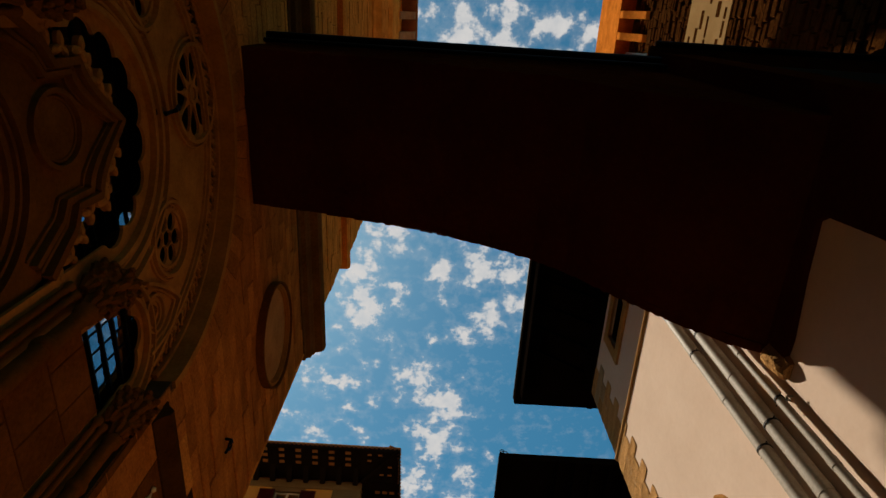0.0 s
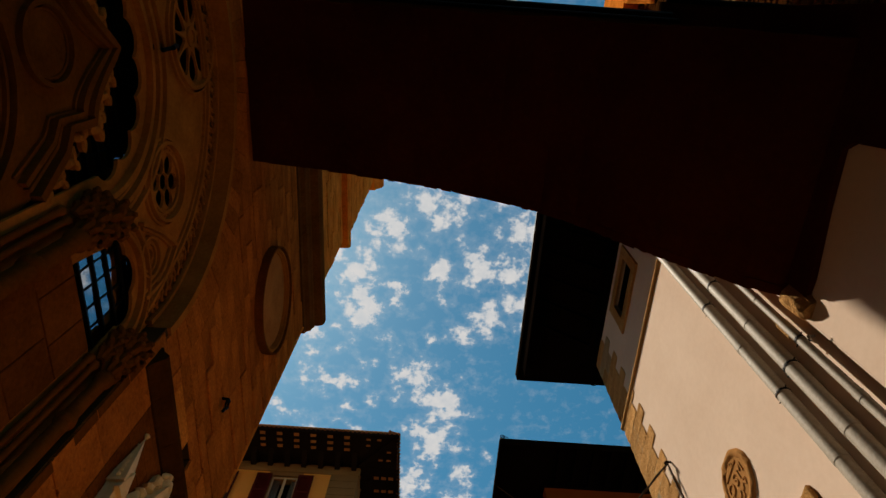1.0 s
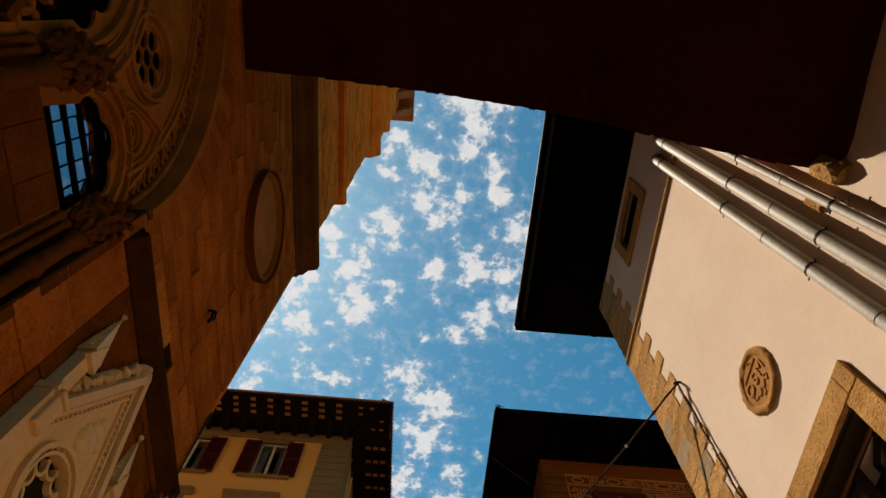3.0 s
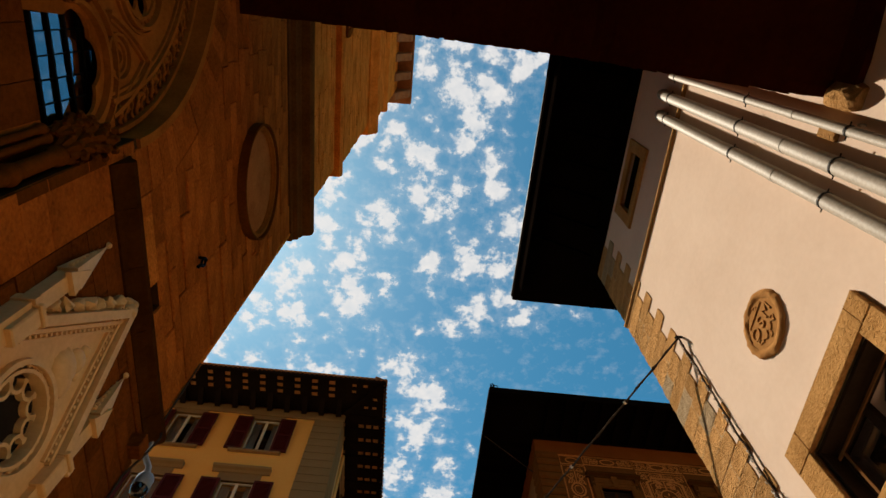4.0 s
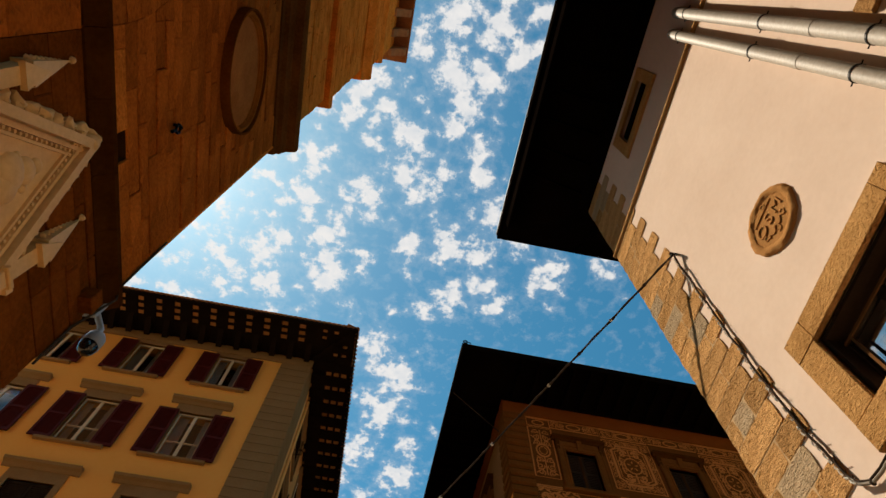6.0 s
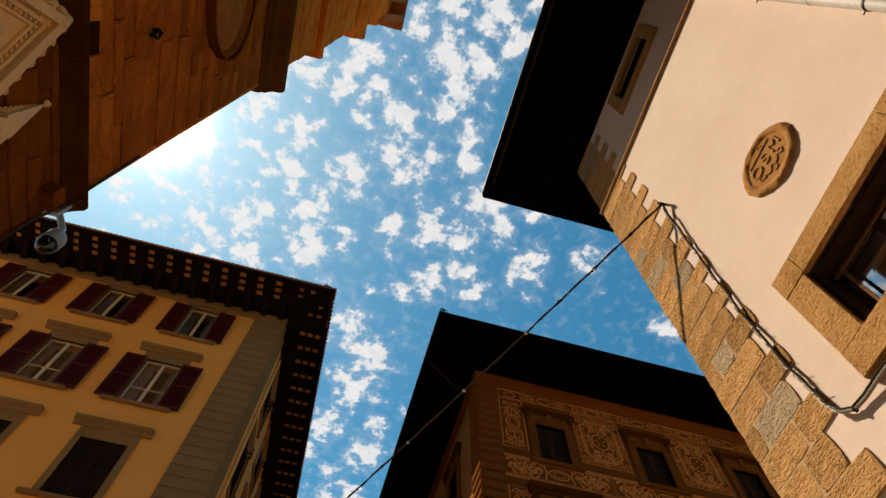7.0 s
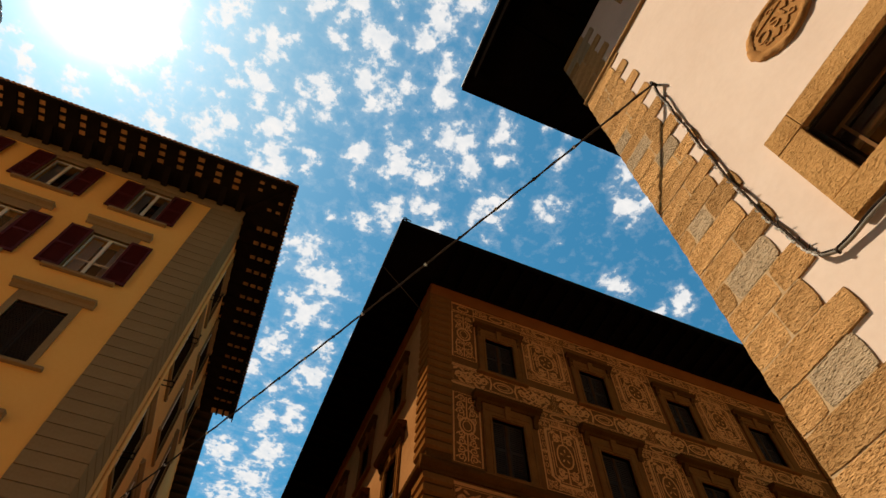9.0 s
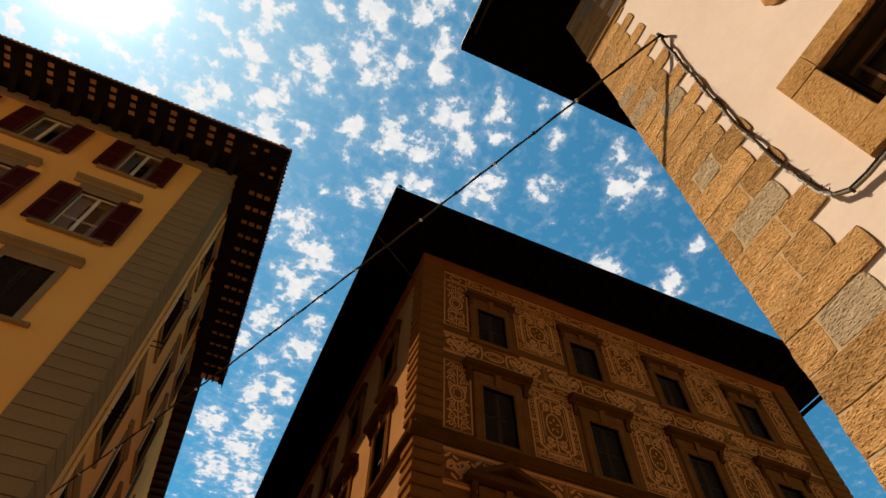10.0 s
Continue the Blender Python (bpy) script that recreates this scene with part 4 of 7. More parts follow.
def build_ochre_house():
    th = thing("house", (-8, 22, 0), "ochre plastered house with red shutters and deep eaves", "house")
    rnd = random.Random(7)
    cols = [(-6.12, -5.10), (-9.02, -8.0), (-11.9, -10.88)]
    holes, specs = [], []
    for i, (a, b) in enumerate(cols):
        for z0, z1, hood, sh, closed in ((18.69, 20.40, False, 0.58, False), (15.27, 17.2, True, 0.62, False), (11.88, 13.72, True, 0, True), (8.0, 9.9, True, 0, True)):
            a2, b2 = ((a + 0.02, b - 0.03) if z0 > 18 else (a - 0.15, b - 0.10)) if not closed else (a - 0.3, b - 0.12)
            holes.append(rect(a2, b2, z0, z1))
            specs.append((a2, b2, z0, z1, hood, sh, closed))
    w = Shape(on_yellow)
    plate(w, rect(-16, -2.86, 0, 21.1), holes, -0.4, 0.0)
    wall = part("wall", w, YELLOW, th, "ochre plaster wall")
    for sp in specs:
        house_window(th, on_yellow, *sp, rnd)
    # side wall along the far street
    side_holes, side_specs = [], []
    for k in range(3):
        y = 19.85 + k * 3.2
        for z0, z1 in ((18.8, 20.3), (15.2, 17.3), (11.4, 13.4), (7.8, 9.9), (4.4, 6.4)):
            side_holes.append(rect(y, y + 1.3, z0, z1))
            side_specs.append((y, y + 1.3, z0, z1))
    sw = Shape(on_yellow_side)
    plate(sw, rect(17.81, 28.45, 0, 21.1), side_holes, -0.4, 0.0)
    part("side_wall", sw, SIDE_PLASTER, th, "pale ochre side wall")
    for i, (a, b, z0, z1) in enumerate(side_specs):
        s = Shape(on_yellow_side)
        plate(s, rect(a - 0.18, b + 0.18, z0 - 0.02, z1 + 0.2), [rect(a, b, z0, z1)], -0.16, 0.035)
        win = part("window", s, GREY_PLASTER, th)
        sl = Shape(on_yellow_side)
        sl.block(a - 0.3, b + 0.3, z0 - 0.14, z0 - 0.024, -0.02, 0.09, 0.015)
        part("sill", sl, GREY_PLASTER, win)
        if z0 < 19:
            h = Shape(on_yellow_side)
            profile_run(h, [(-0.02, z1 + 0.3), (0.04, z1 + 0.3), (0.12, z1 + 0.42), (0.12, z1 + 0.5), (-0.02, z1 + 0.54)], a - 0.3, b + 0.3)
            part("hood", h, GREY_PLASTER, win)
        part("room", Shape(on_yellow_side).box(a - 0.1, b + 0.1, -0.8, -0.3, z0 - 0.1, z1 + 0.1), INTERIOR, win)
        sh = Shape(on_yellow_side)
        for c0, c1 in ((a + 0.01, (a + b) / 2 - 0.01), ((a + b) / 2 + 0.01, b - 0.01)):
            sh.louvre(c0, c1, z0 + 0.01, z1 - 0.01, -0.05, 0.02, 0.09)
        part("shutter", sh, LOUVRE, win)
        part("jamb_strip", Shape(on_yellow_side).box(b + 0.02, b + 0.12, 0.03, 0.10, z0 - 0.02, z1 + 0.2), WALL_TRIM, win)
        part("casement_edge", Shape(on_yellow_side).box(a + 0.06, a + 0.09, 0.02, 0.05, z0 + 0.05, z1 - 0.05), WHITE_WOOD, win)
    part("party_wall", Shape().box(-16, -3.3, YEL + 0.9, 28.4, 0, 20.9), INTERIOR, th)
    # pale strip and downpipe beside the quoins
    part("corner_strip", Shape(on_yellow_side).box(18.92, 19.3, 0.0, 0.05, 0, 20.9), SIDE_PLASTER, th)
    part("downpipe", Shape(on_yellow_side).tube([(19.42, 0.09, 0.0), (19.42, 0.09, 20.7)], 0.055, 10), SIDE_PLASTER, th, soft=True)
    for z in (18.2, 16.0, 14.1, 11.6, 9.0):
        part("iron_arm", Shape(on_yellow_side).tube([(19.5, 0.0, z), (19.5, 0.42, z + 0.04), (19.5, 0.44, z + 0.22)], 0.022, 6).tube([(19.7, 0.0, z), (19.7, 0.4, z + 0.02), (19.5, 0.42, z + 0.04)], 0.018, 6), IRON, th)
    # grey quoin boards that wrap the corner
    z, k = 3.0, 0
    while z < 20.9:
        h = min(0.36, 21.0 - z)
        q = Shape()
        e = 0.012
        a, b = -3.88 - 0.018 * (20.9 - z), -2.875
        outl = [(a, YEL - 0.045), (b + 0.045 - e, YEL - 0.045), (b + 0.045, YEL - 0.045 + e), (b + 0.045 + LEAN * 1.13, 18.9), (-2.90 + LEAN * 1.13, 18.9), (-2.90, YEL), (a, YEL)]
        q.extrude([(p[0] + 3.4, p[1] - YEL) for p in outl], -h / 2 + 0.012, h / 2 - 0.012, "z")
        ob = part("quoin_course", q, GREY_PLASTER, wall)
        ob.matrix_basis = Matrix.Translation((-3.4, YEL, z + h / 2))
        z += h
        k += 1
    part("quoin_backing", Shape(lambda x, y, z: (x + (LEAN * (y - YEL) if x > -3.0 else 0.0), y, z)).box(-3.86, -2.86, YEL - 0.02, 18.88, 0, 21.0), GREY_DARK, wall)
    # eave band of plain grey plaster
    eb = Shape(on_yellow)
    profile_run(eb, [(0.0, 20.62), (0.05, 20.62), (0.08, 20.7), (0.08, 21.0), (0.0, 21.0)], -16, -2.78)
    part("eave_band", eb, GREY_PLASTER, th)
    # eave: rafters and battens over terracotta slabs
    rf = Shape(along_side).box(-16, -1.36, 16.08, 28.5, 21.22, 21.3)
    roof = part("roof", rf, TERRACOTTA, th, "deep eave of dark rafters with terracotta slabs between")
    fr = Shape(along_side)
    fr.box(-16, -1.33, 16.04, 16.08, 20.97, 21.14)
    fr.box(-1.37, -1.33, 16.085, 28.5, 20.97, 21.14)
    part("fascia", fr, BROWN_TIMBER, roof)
    rmesh = Shape().box(-0.21, 0.21, 0.0, 1.68, -0.10, 0.0).mesh("rafter")
    step = 0.66
    for i in range(20):
        ob = part("rafter", rmesh, BROWN_TIMBER, roof)
        ob.matrix_basis = Matrix.Translation((-3.05 - i * step, 16.09, 21.215))
    bracket_mesh = Shape().add([(-0.1, 0.95, -0.02), (0.1, 0.95, -0.02), (0.1, 1.66, -0.30), (-0.1, 1.66, -0.30), (-0.1, 0.95, 0.0), (0.1, 0.95, 0.0), (0.1, 1.66, 0.0), (-0.1, 1.66, 0.0)],
                         [(0, 3, 2, 1), (4, 5, 6, 7), (0, 1, 5, 4), (1, 2, 6, 5), (2, 3, 7, 6), (3, 0, 4, 7)]).mesh("bracket")
    for i in range(20):
        ob = part("bracket", bracket_mesh, BROWN_TIMBER, roof)
        ob.matrix_basis = Matrix.Translation((-3.05 - i * step, 16.09, 21.116))
    for i in range(16):
        ob = part("rafter", rmesh, BROWN_TIMBER, roof)
        ob.matrix_basis = Matrix.Translation((-1.38 + LEAN * (1.87 + i * step), 17.95 + i * step, 21.215)) @ pose(0, 0, 0, 0, 0, 90)
    for y0, y1 in ((16.085, 16.28), (16.49, 16.57), (16.78, 16.86), (17.07, 17.77)):
        part("batten", Shape().box(-16, -2.85, y0, y1, 21.14, 21.216), BROWN_TIMBER, roof)
    for x0, x1 in ((-1.57, -1.375), (-1.86, -1.78), (-2.15, -2.07), (-2.88, -2.36)):
        part("batten", Shape(along_side).box(x0, x1, 17.72, 28.5, 21.14, 21.216), BROWN_TIMBER, roof)
    corner_holes = [rect(u, u + 0.17, z, z + 0.17) for u, z in ((-1.8, 16.9), (-1.8, 17.3), (-2.12, 17.3), (-2.2, 16.33), (-2.62, 16.33), (-2.62, 16.62))]
    cb = Shape(lambda u, d, z: (u, z, d))
    plate(cb, rect(-2.85, -1.375, 16.085, 17.72), corner_holes, 21.13, 21.216)
    part("corner_board", cb, BROWN_TIMBER, roof)
    hip = Shape()
    hip.add([(-1.45, 16.10, 21.05), (-1.4, 16.2, 21.05), (-2.75, 17.7, 20.95), (-2.9, 17.6, 20.95), (-1.45, 16.10, 21.14), (-1.4, 16.2, 21.14), (-2.75, 17.7, 21.14), (-2.9, 17.6, 21.14)],
            [(0, 3, 2, 1), (4, 5, 6, 7), (0, 1, 5, 4), (1, 2, 6, 5), (2, 3, 7, 6), (3, 0, 4, 7)])
    part("hip_rafter", hip, BROWN_TIMBER, roof)
    tile = Shape()
    for i in range(80):
        x = -1.35 - i * 0.18
        tile.tube([(x, 16.02, 21.13), (x, 16.5, 21.36)], 0.06, 6)
    for i in range(66):
        y = 16.1 + i * 0.18
        tile.tube([(-1.31 + LEAN * (y - 16.08), y, 21.13), (-1.75 + LEAN * (y - 16.08), y, 21.36)], 0.06, 6)
    ob = part("eave_tiles", tile, ROOF_TILE, roof)
    tagged(ob, kind="stuff")
    return th


SIDE_PLASTER = material("pale_ochre_plaster", (0.78, 0.4, 0.115), (0.88, 0.48, 0.16), 0.6, 9, 0.9, 0.12)
GREY_DARK = material("grey_plaster_joint", (0.06, 0.035, 0.016), (0.09, 0.054, 0.026), 2, 20, 0.9, 0.1)
build_ochre_house()


# ---- painted palazzo across the junction ----
BAYS = [6.57 + 3.745 * i for i in range(4)]
WINDOW = 1.07


def palazzo_window(parent, place, u0, u1, z0, z1, hood_kind, mat=None):
    s = Shape(place)
    plate(s, rect(u0 - 0.30, u1 + 0.30, z0 - 0.1, z1 + 0.26), [rect(u0, u1, z0, z1)], -0.25, 0.06)
    s.ribbon(rect(u0 - 0.06, u1 + 0.06, z0 - 0.03, z1 + 0.06), 0.05, 0.055, 0.085, True)
    s.ribbon(rect(u0 - 0.25, u1 + 0.25, z0 - 0.05, z1 + 0.21), 0.04, 0.055, 0.08, True)
    win = part("window", s, SG_STONE, parent, "dark shuttered window in a moulded brown stone frame")
    h = Shape(place)
    if hood_kind == "flat":
        top, reach = z1 + 0.46, 0.44
        profile_run(h, [(-0.02, top), (0.08, top), (0.11, top + 0.05), (0.19, top + 0.08), (0.21, top + 0.15), (0.0, top + 0.19), (-0.02, top + 0.19)], u0 - reach, u1 + reach)
    else:
        top, reach = z1 + 0.50, 0.62
        profile_run(h, [(-0.02, top), (0.1, top), (0.14, top + 0.07), (0.29, top + 0.11), (0.33, top + 0.21), (0.28, top + 0.26), (0.0, top + 0.31), (-0.02, top + 0.31)], u0 - reach, u1 + reach)
    for a in (u0 - reach + 0.10, u1 + reach - 0.25):
        h.extrude([(-0.01, top - 0.42), (0.06, top - 0.44), (0.09, top - 0.34), (0.07, top - 0.25), (0.15, top - 0.12), (0.2 if hood_kind == "deep" else 0.13, top), (-0.01, top)], a, a + 0.15, "u")
    part("lintel", Shape(place).box(u0 - 0.30, u1 + 0.30, -0.01, 0.05, z1 + 0.264, top), SG_STONE, win)
    mid = (u0 + u1) / 2
    part("keystone", Shape(place).extrude([(0.0, z1 + 0.02), (0.10, z1 + 0.02), (0.13, z1 + 0.2), (0.11, z1 + 0.3), (0.16, top - 0.004), (0.0, top - 0.004)], mid - 0.09, mid + 0.09, "u"), SG_STONE, win)
    part("hood", h, DARK_HOOD, win, "moulded dark stone hood on brackets")
    sl = Shape(place)
    sl.block(u0 - 0.40, u1 + 0.40, z0 - 0.20, z0 - 0.104, -0.02, 0.14, 0.02)
    part("sill", sl, SG_STONE, win)
    for a, b in ((u0 + 0.005, mid - 0.05), (mid + 0.05, u1 - 0.005)):
        lv = Shape(place)
        plate(lv, rect(a, b, z0 + 0.005, z1 - 0.005), [rect(a + 0.05, b - 0.05, z0 + 0.12, (z0 + z1) / 2 - 0.05), rect(a + 0.05, b - 0.05, (z0 + z1) / 2 + 0.05, z1 - 0.1)], -0.17, -0.12)
        lv.louvre(a + 0.046, b - 0.046, z0 + 0.116, (z0 + z1) / 2 - 0.046, -0.16, -0.125, 0.075)
        lv.louvre(a + 0.046, b - 0.046, (z0 + z1) / 2 + 0.046, z1 - 0.096, -0.16, -0.125, 0.075)
        part("shutter", lv, LOUVRE, win)
    part("meeting_stile", Shape(place).block(mid - 0.048, mid + 0.048, z0 + 0.01, z1 - 0.01, -0.18, -0.10, 0.01), STILE, win, "dark brown timber meeting stile")
    return win


def build_palazzo():
    th = thing("palazzo", (13, 24, 0), "brown palazzo covered in pale scrollwork with deep eaves black in shade", "palazzo")
    holes, specs = [], []
    for x in BAYS:
        for z0, z1, kind in ((16.58, 18.26, "flat"), (12.5, 14.55, "deep"), (8.3, 10.5, "deep"), (4.2, 6.4, "deep")):
            holes.append(rect(x, x + WINDOW, z0, z1))
            specs.append((x, x + WINDOW, z0, z1, kind))
    w = Shape(on_sgraffito)
    plate(w, rect(4.55, 21.55, 0, 20.6), holes, -0.5, 0.0)
    wall = part("wall", w, SG_BASE, th, "brown plaster wall scratched with pale scrollwork")
    for a, b, z0, z1, kind in specs:
        palazzo_window(th, on_sgraffito, a, b, z0, z1, kind)
    sw = Shape(on_sgraffito_side)
    sh = []
    for k in range(5):
        y = 20.2 + k * 3.6
        for z0, z1, kind in ((16.58, 18.26, "flat"), (12.5, 14.55, "deep"), (8.3, 10.5, "deep"), (4.2, 6.4, "deep")):
            sh.append((y, y + WINDOW, z0, z1, kind))
    plate(sw, rect(17.70, 40, 0, 20.6), [rect(*q[:4]) for q in sh], -0.5, 0.0)
    part("side_wall", sw, SG_SIDE, th, "tan plaster side wall")
    for q in sh:
        palazzo_window(th, on_sgraffito_side, *q)
    part("core", Shape().box(5.1, 21.2, 18.4, 39.5, 0, 20.4), INTERIOR, th)
    # frieze band under the eave and the cornice between the storeys
    fz = Shape(on_sgraffito)
    fz.box(4.48, 21.62, 0.0, 0.05, 19.85, 20.6)
    part("frieze", fz, SG_FRIEZE, th, "plain rust coloured frieze band")
    part("bed_mould", Shape(on_sgraffito).box(4.42, 21.65, 0.051, 0.13, 20.5, 20.719), TIMBER, th)
    fs = Shape(on_sgraffito_side)
    fs.box(17.735, 40, 0.0, 0.05, 19.85, 20.6)
    part("frieze", fs, SG_FRIEZE, th)
    prof = [(0.0, 11.98), (0.05, 11.98), (0.07, 12.05), (0.12, 12.08), (0.19, 12.16), (0.21, 12.27), (0.13, 12.34), (0.09, 12.42), (0.0, 12.44)]
    part("cornice", profile_run(Shape(on_sgraffito), prof, 4.32, 21.8), DARK_HOOD, th, "moulded brown stone string cornice")
    part("cornice", profile_run(Shape(on_sgraffito_side), prof, SGR, 40), DARK_HOOD, th)
    # rusticated corner: ridged courses that wrap round
    z = 3.0
    while z < 19.8:
        if not 11.7 < z < 12.4:
            q = Shape()
            rings = []
            for o, h in ((0.04, 0.0), (0.11, 0.06), (0.11, 0.24), (0.04, 0.3)):
                rings += [(-0.27 - o, -o, h), (0.46, -o, h), (0.46, 0.0, h), (-0.27, 0.0, h), (-0.27, 0.75, h), (-0.27 - o, 0.75, h)]
            q.add(rings, [(6 * i + k, 6 * i + (k + 1) % 6, 6 * i + 6 + (k + 1) % 6, 6 * i + 6 + k) for i in range(3) for k in range(6)] + [tuple(range(6)), tuple(range(18, 24))])
            ob = part("rustic_course", q, SG_STONE, wall)
            ob.matrix_basis = Matrix.Translation((4.8, SGR, z))
        z += 0.36
    rb = Shape()
    rb.box(4.50, 5.25, SGR - 0.03, 18.43, 0, 19.85)
    part("corner_backing", rb, DARK_HOOD, wall)
    rq = Shape(lambda u, d, z: (u, -d, z)).block(-0.49, 0.49, 0.0, 0.32, 0.0, 0.08, 0.02).mesh("rustic_course")
    z = 3.0
    while z < 19.8:
        ob = part("rustic_course", rq, SG_STONE, wall)
        ob.matrix_basis = Matrix.Translation((21.12, SGR, z))
        z += 0.36
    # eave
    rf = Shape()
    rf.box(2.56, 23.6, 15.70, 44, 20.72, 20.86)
    roof = part("roof", rf, TIMBER, th, "very deep timber eave, its shade coloured black")
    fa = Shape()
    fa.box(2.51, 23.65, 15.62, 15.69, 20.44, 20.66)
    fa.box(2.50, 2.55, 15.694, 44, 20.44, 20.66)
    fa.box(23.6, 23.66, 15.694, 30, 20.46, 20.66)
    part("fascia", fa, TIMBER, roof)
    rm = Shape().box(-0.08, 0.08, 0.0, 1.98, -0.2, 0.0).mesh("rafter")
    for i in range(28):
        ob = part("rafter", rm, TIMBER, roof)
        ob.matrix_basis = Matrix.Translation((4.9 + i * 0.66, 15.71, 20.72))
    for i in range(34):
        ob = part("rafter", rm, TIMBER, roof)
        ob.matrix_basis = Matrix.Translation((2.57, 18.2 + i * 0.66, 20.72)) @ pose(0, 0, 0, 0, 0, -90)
    g = Shape().tube([(2.54, 15.67, 20.64), (23.6, 15.67, 20.64)], 0.05, 8)
    part("gutter", g, IRON, roof)
    g = Shape().tube([(2.54, 15.67, 20.64), (2.54, 44, 20.64)], 0.05, 8)
    part("gutter", g, IRON, roof)
    part("roof_tiles", Shape().add([(2.56, 15.7, 20.87), (23.6, 15.7, 20.87), (23.6, 44, 20.87), (2.56, 44, 20.87), (13, 24, 23.5), (13, 36, 23.5)],
                                   [(0, 1, 4), (1, 2, 5, 4), (2, 3, 5), (3, 0, 4, 5), (0, 3, 2, 1)]), ROOF_TILE, roof)
    return th, wall


SG_SIDE = material("tan_plaster", (0.25, 0.102, 0.031), (0.35, 0.152, 0.052), 0.8, 14, 0.9, 0.2)
palazzo, palazzo_wall = build_palazzo()


# ---- church: tracery in the great arch ----
def spiral(cu, cz, r, turns, a0, hand=1, n=18):
    return [(cu + r * (1 - 0.82 * i / n) * math.cos(a0 + hand * turns * math.tau * i / n), cz + r * (1 - 0.82 * i / n) * math.sin(a0 + hand * turns * math.tau * i / n)) for i in range(n + 1)]


def leaf_loop(cu, cz, length, width, a):
    pts = []
    for i in range(12):
        w = math.tau * i / 12
        x, y = length / 2 * math.cos(w), width / 2 * math.sin(w) * (0.7 + 0.3 * math.cos(w))
        pts.append((cu + x * math.cos(a) - y * math.sin(a), cz + x * math.sin(a) + y * math.cos(a)))
    return pts


def ring(shape, cu, cz, r, width, d0, d1, n=32):
    return shape.ribbon(circle(cu, cz, r, n), width, d0, d1, True)


def lobed(cu, cz, r, cusps, lobe, foot, half, n=9):
    """An arched loop: straight jambs up from the foot, and a head of round lobes that meet in cusps."""
    pts = [(cu - half, foot), (cu + half, foot)]
    h = math.pi / cusps / 2
    rc = r - lobe
    w0 = h + math.asin(min(1.0, rc * math.sin(h) / lobe))
    for k in range(cusps):
        m = h * (2 * k + 1)
        for i in range(n):
            w = m - w0 + 2 * w0 * (i + 0.06) / (n - 1 + 0.12)
            pts.append((cu + rc * math.cos(m) + lobe * math.cos(w), cz + rc * math.sin(m) + lobe * math.sin(w)))
    return pts


def trefoil_leaf(s, u, z, a, size, d0, d1):
    """A small three-lobed leaf on a stem, turned by a, swelling towards its middle."""
    n = 30
    cu, cz = u + size * 0.5 * math.cos(a), z + size * 0.5 * math.sin(a)
    rim = []
    for i in range(n):
        w = math.tau * i / n
        q = size * (0.44 + 0.26 * math.cos(3 * w))
        rim.append((cu + q * math.cos(a + w), cz + q * math.sin(a + w)))
    mid = [(cu + (p[0] - cu) * 0.55, cz + (p[1] - cz) * 0.55) for p in rim]
    pts = [(p[0], d0, p[1]) for p in rim] + [(p[0], d1 - 0.025, p[1]) for p in rim] + [(p[0], d1, p[1]) for p in mid] + [(cu, d1 - 0.012, cz)]
    faces = [(j * n + i, j * n + (i + 1) % n, (j + 1) * n + (i + 1) % n, (j + 1) * n + i) for j in range(2) for i in range(n)] + [(2 * n + i, 2 * n + (i + 1) % n, 3 * n) for i in range(n)]
    s.add(pts, faces)


def knob(s, u, d, z, r, rnd, rings=7, sides=10):
    """A curled leaf bunch in one piece: a ball with deep folds and raised lobes."""
    a0, a1 = rnd.uniform(0, 6.28), rnd.uniform(0, 6.28)
    pts, faces = [], []
    for i in range(rings + 1):
        f = math.pi * i / rings
        for k in range(sides):
            w = math.tau * k / sides
            q = r * (1.0 + 0.26 * math.sin(3 * w + a0) * math.sin(f) + 0.2 * math.sin(4 * f + a1) * math.cos(2 * w))
            pts.append((u + q * math.sin(f) * math.cos(w), d + 0.85 * q * math.cos(f), z + q * math.sin(f) * math.sin(w)))
    for i in range(rings):
        for k in range(sides):
            faces.append((i * sides + k, i * sides + (k + 1) % sides, (i + 1) * sides + (k + 1) % sides, (i + 1) * sides + k))
    return s.add(pts, faces)


def leafy_capital(col, y, d, z0, z1, r, seed):
    """Two rings of curled leaves round a bell, under an uneven leafy abacus."""
    rnd = random.Random(seed)
    for ring_k, (zz, rr, q) in enumerate(((0.1, 1.0, 0.06), (0.36, 1.2, 0.068), (0.64, 1.45, 0.072), (0.88, 1.65, 0.066))):
        n = 9
        for k in range(n):
            a = math.tau * (k + 0.5 * (ring_k % 2)) / n + rnd.uniform(-0.1, 0.1)
            if math.sin(a) < -0.5:
                continue
            lf = Shape(on_left)
            u, e, z = y + r * rr * math.cos(a), d + r * rr * math.sin(a), z0 + (z1 - z0) * zz + rnd.uniform(-0.02, 0.02)
            tip = (u + q * 1.1 * math.cos(a), e + q * 1.1 * math.sin(a), z + q * 0.9)
            lf.tube([(u, e, z - q * 1.3), (u + q * 0.2 * math.cos(a), e + q * 0.2 * math.sin(a), z), (u + q * 0.75 * math.cos(a), e + q * 0.75 * math.sin(a), z + q * 0.95), tip, (tip[0] + q * 0.15 * math.cos(a), tip[1] + q * 0.15 * math.sin(a), z + q * 0.35)], 0.03, 6, [q * 0.35, q * 0.7, q * 0.75, q * 0.55, q * 0.3])
            for s in (-1, 1):
                lf.dome(u - s * q * 0.5 * math.sin(a), e + s * q * 0.5 * math.cos(a), z + q * 0.3, q * 0.34, 1.0, 2, 6)
            part("capital_leaf", lf, CARVED, col, soft=True)


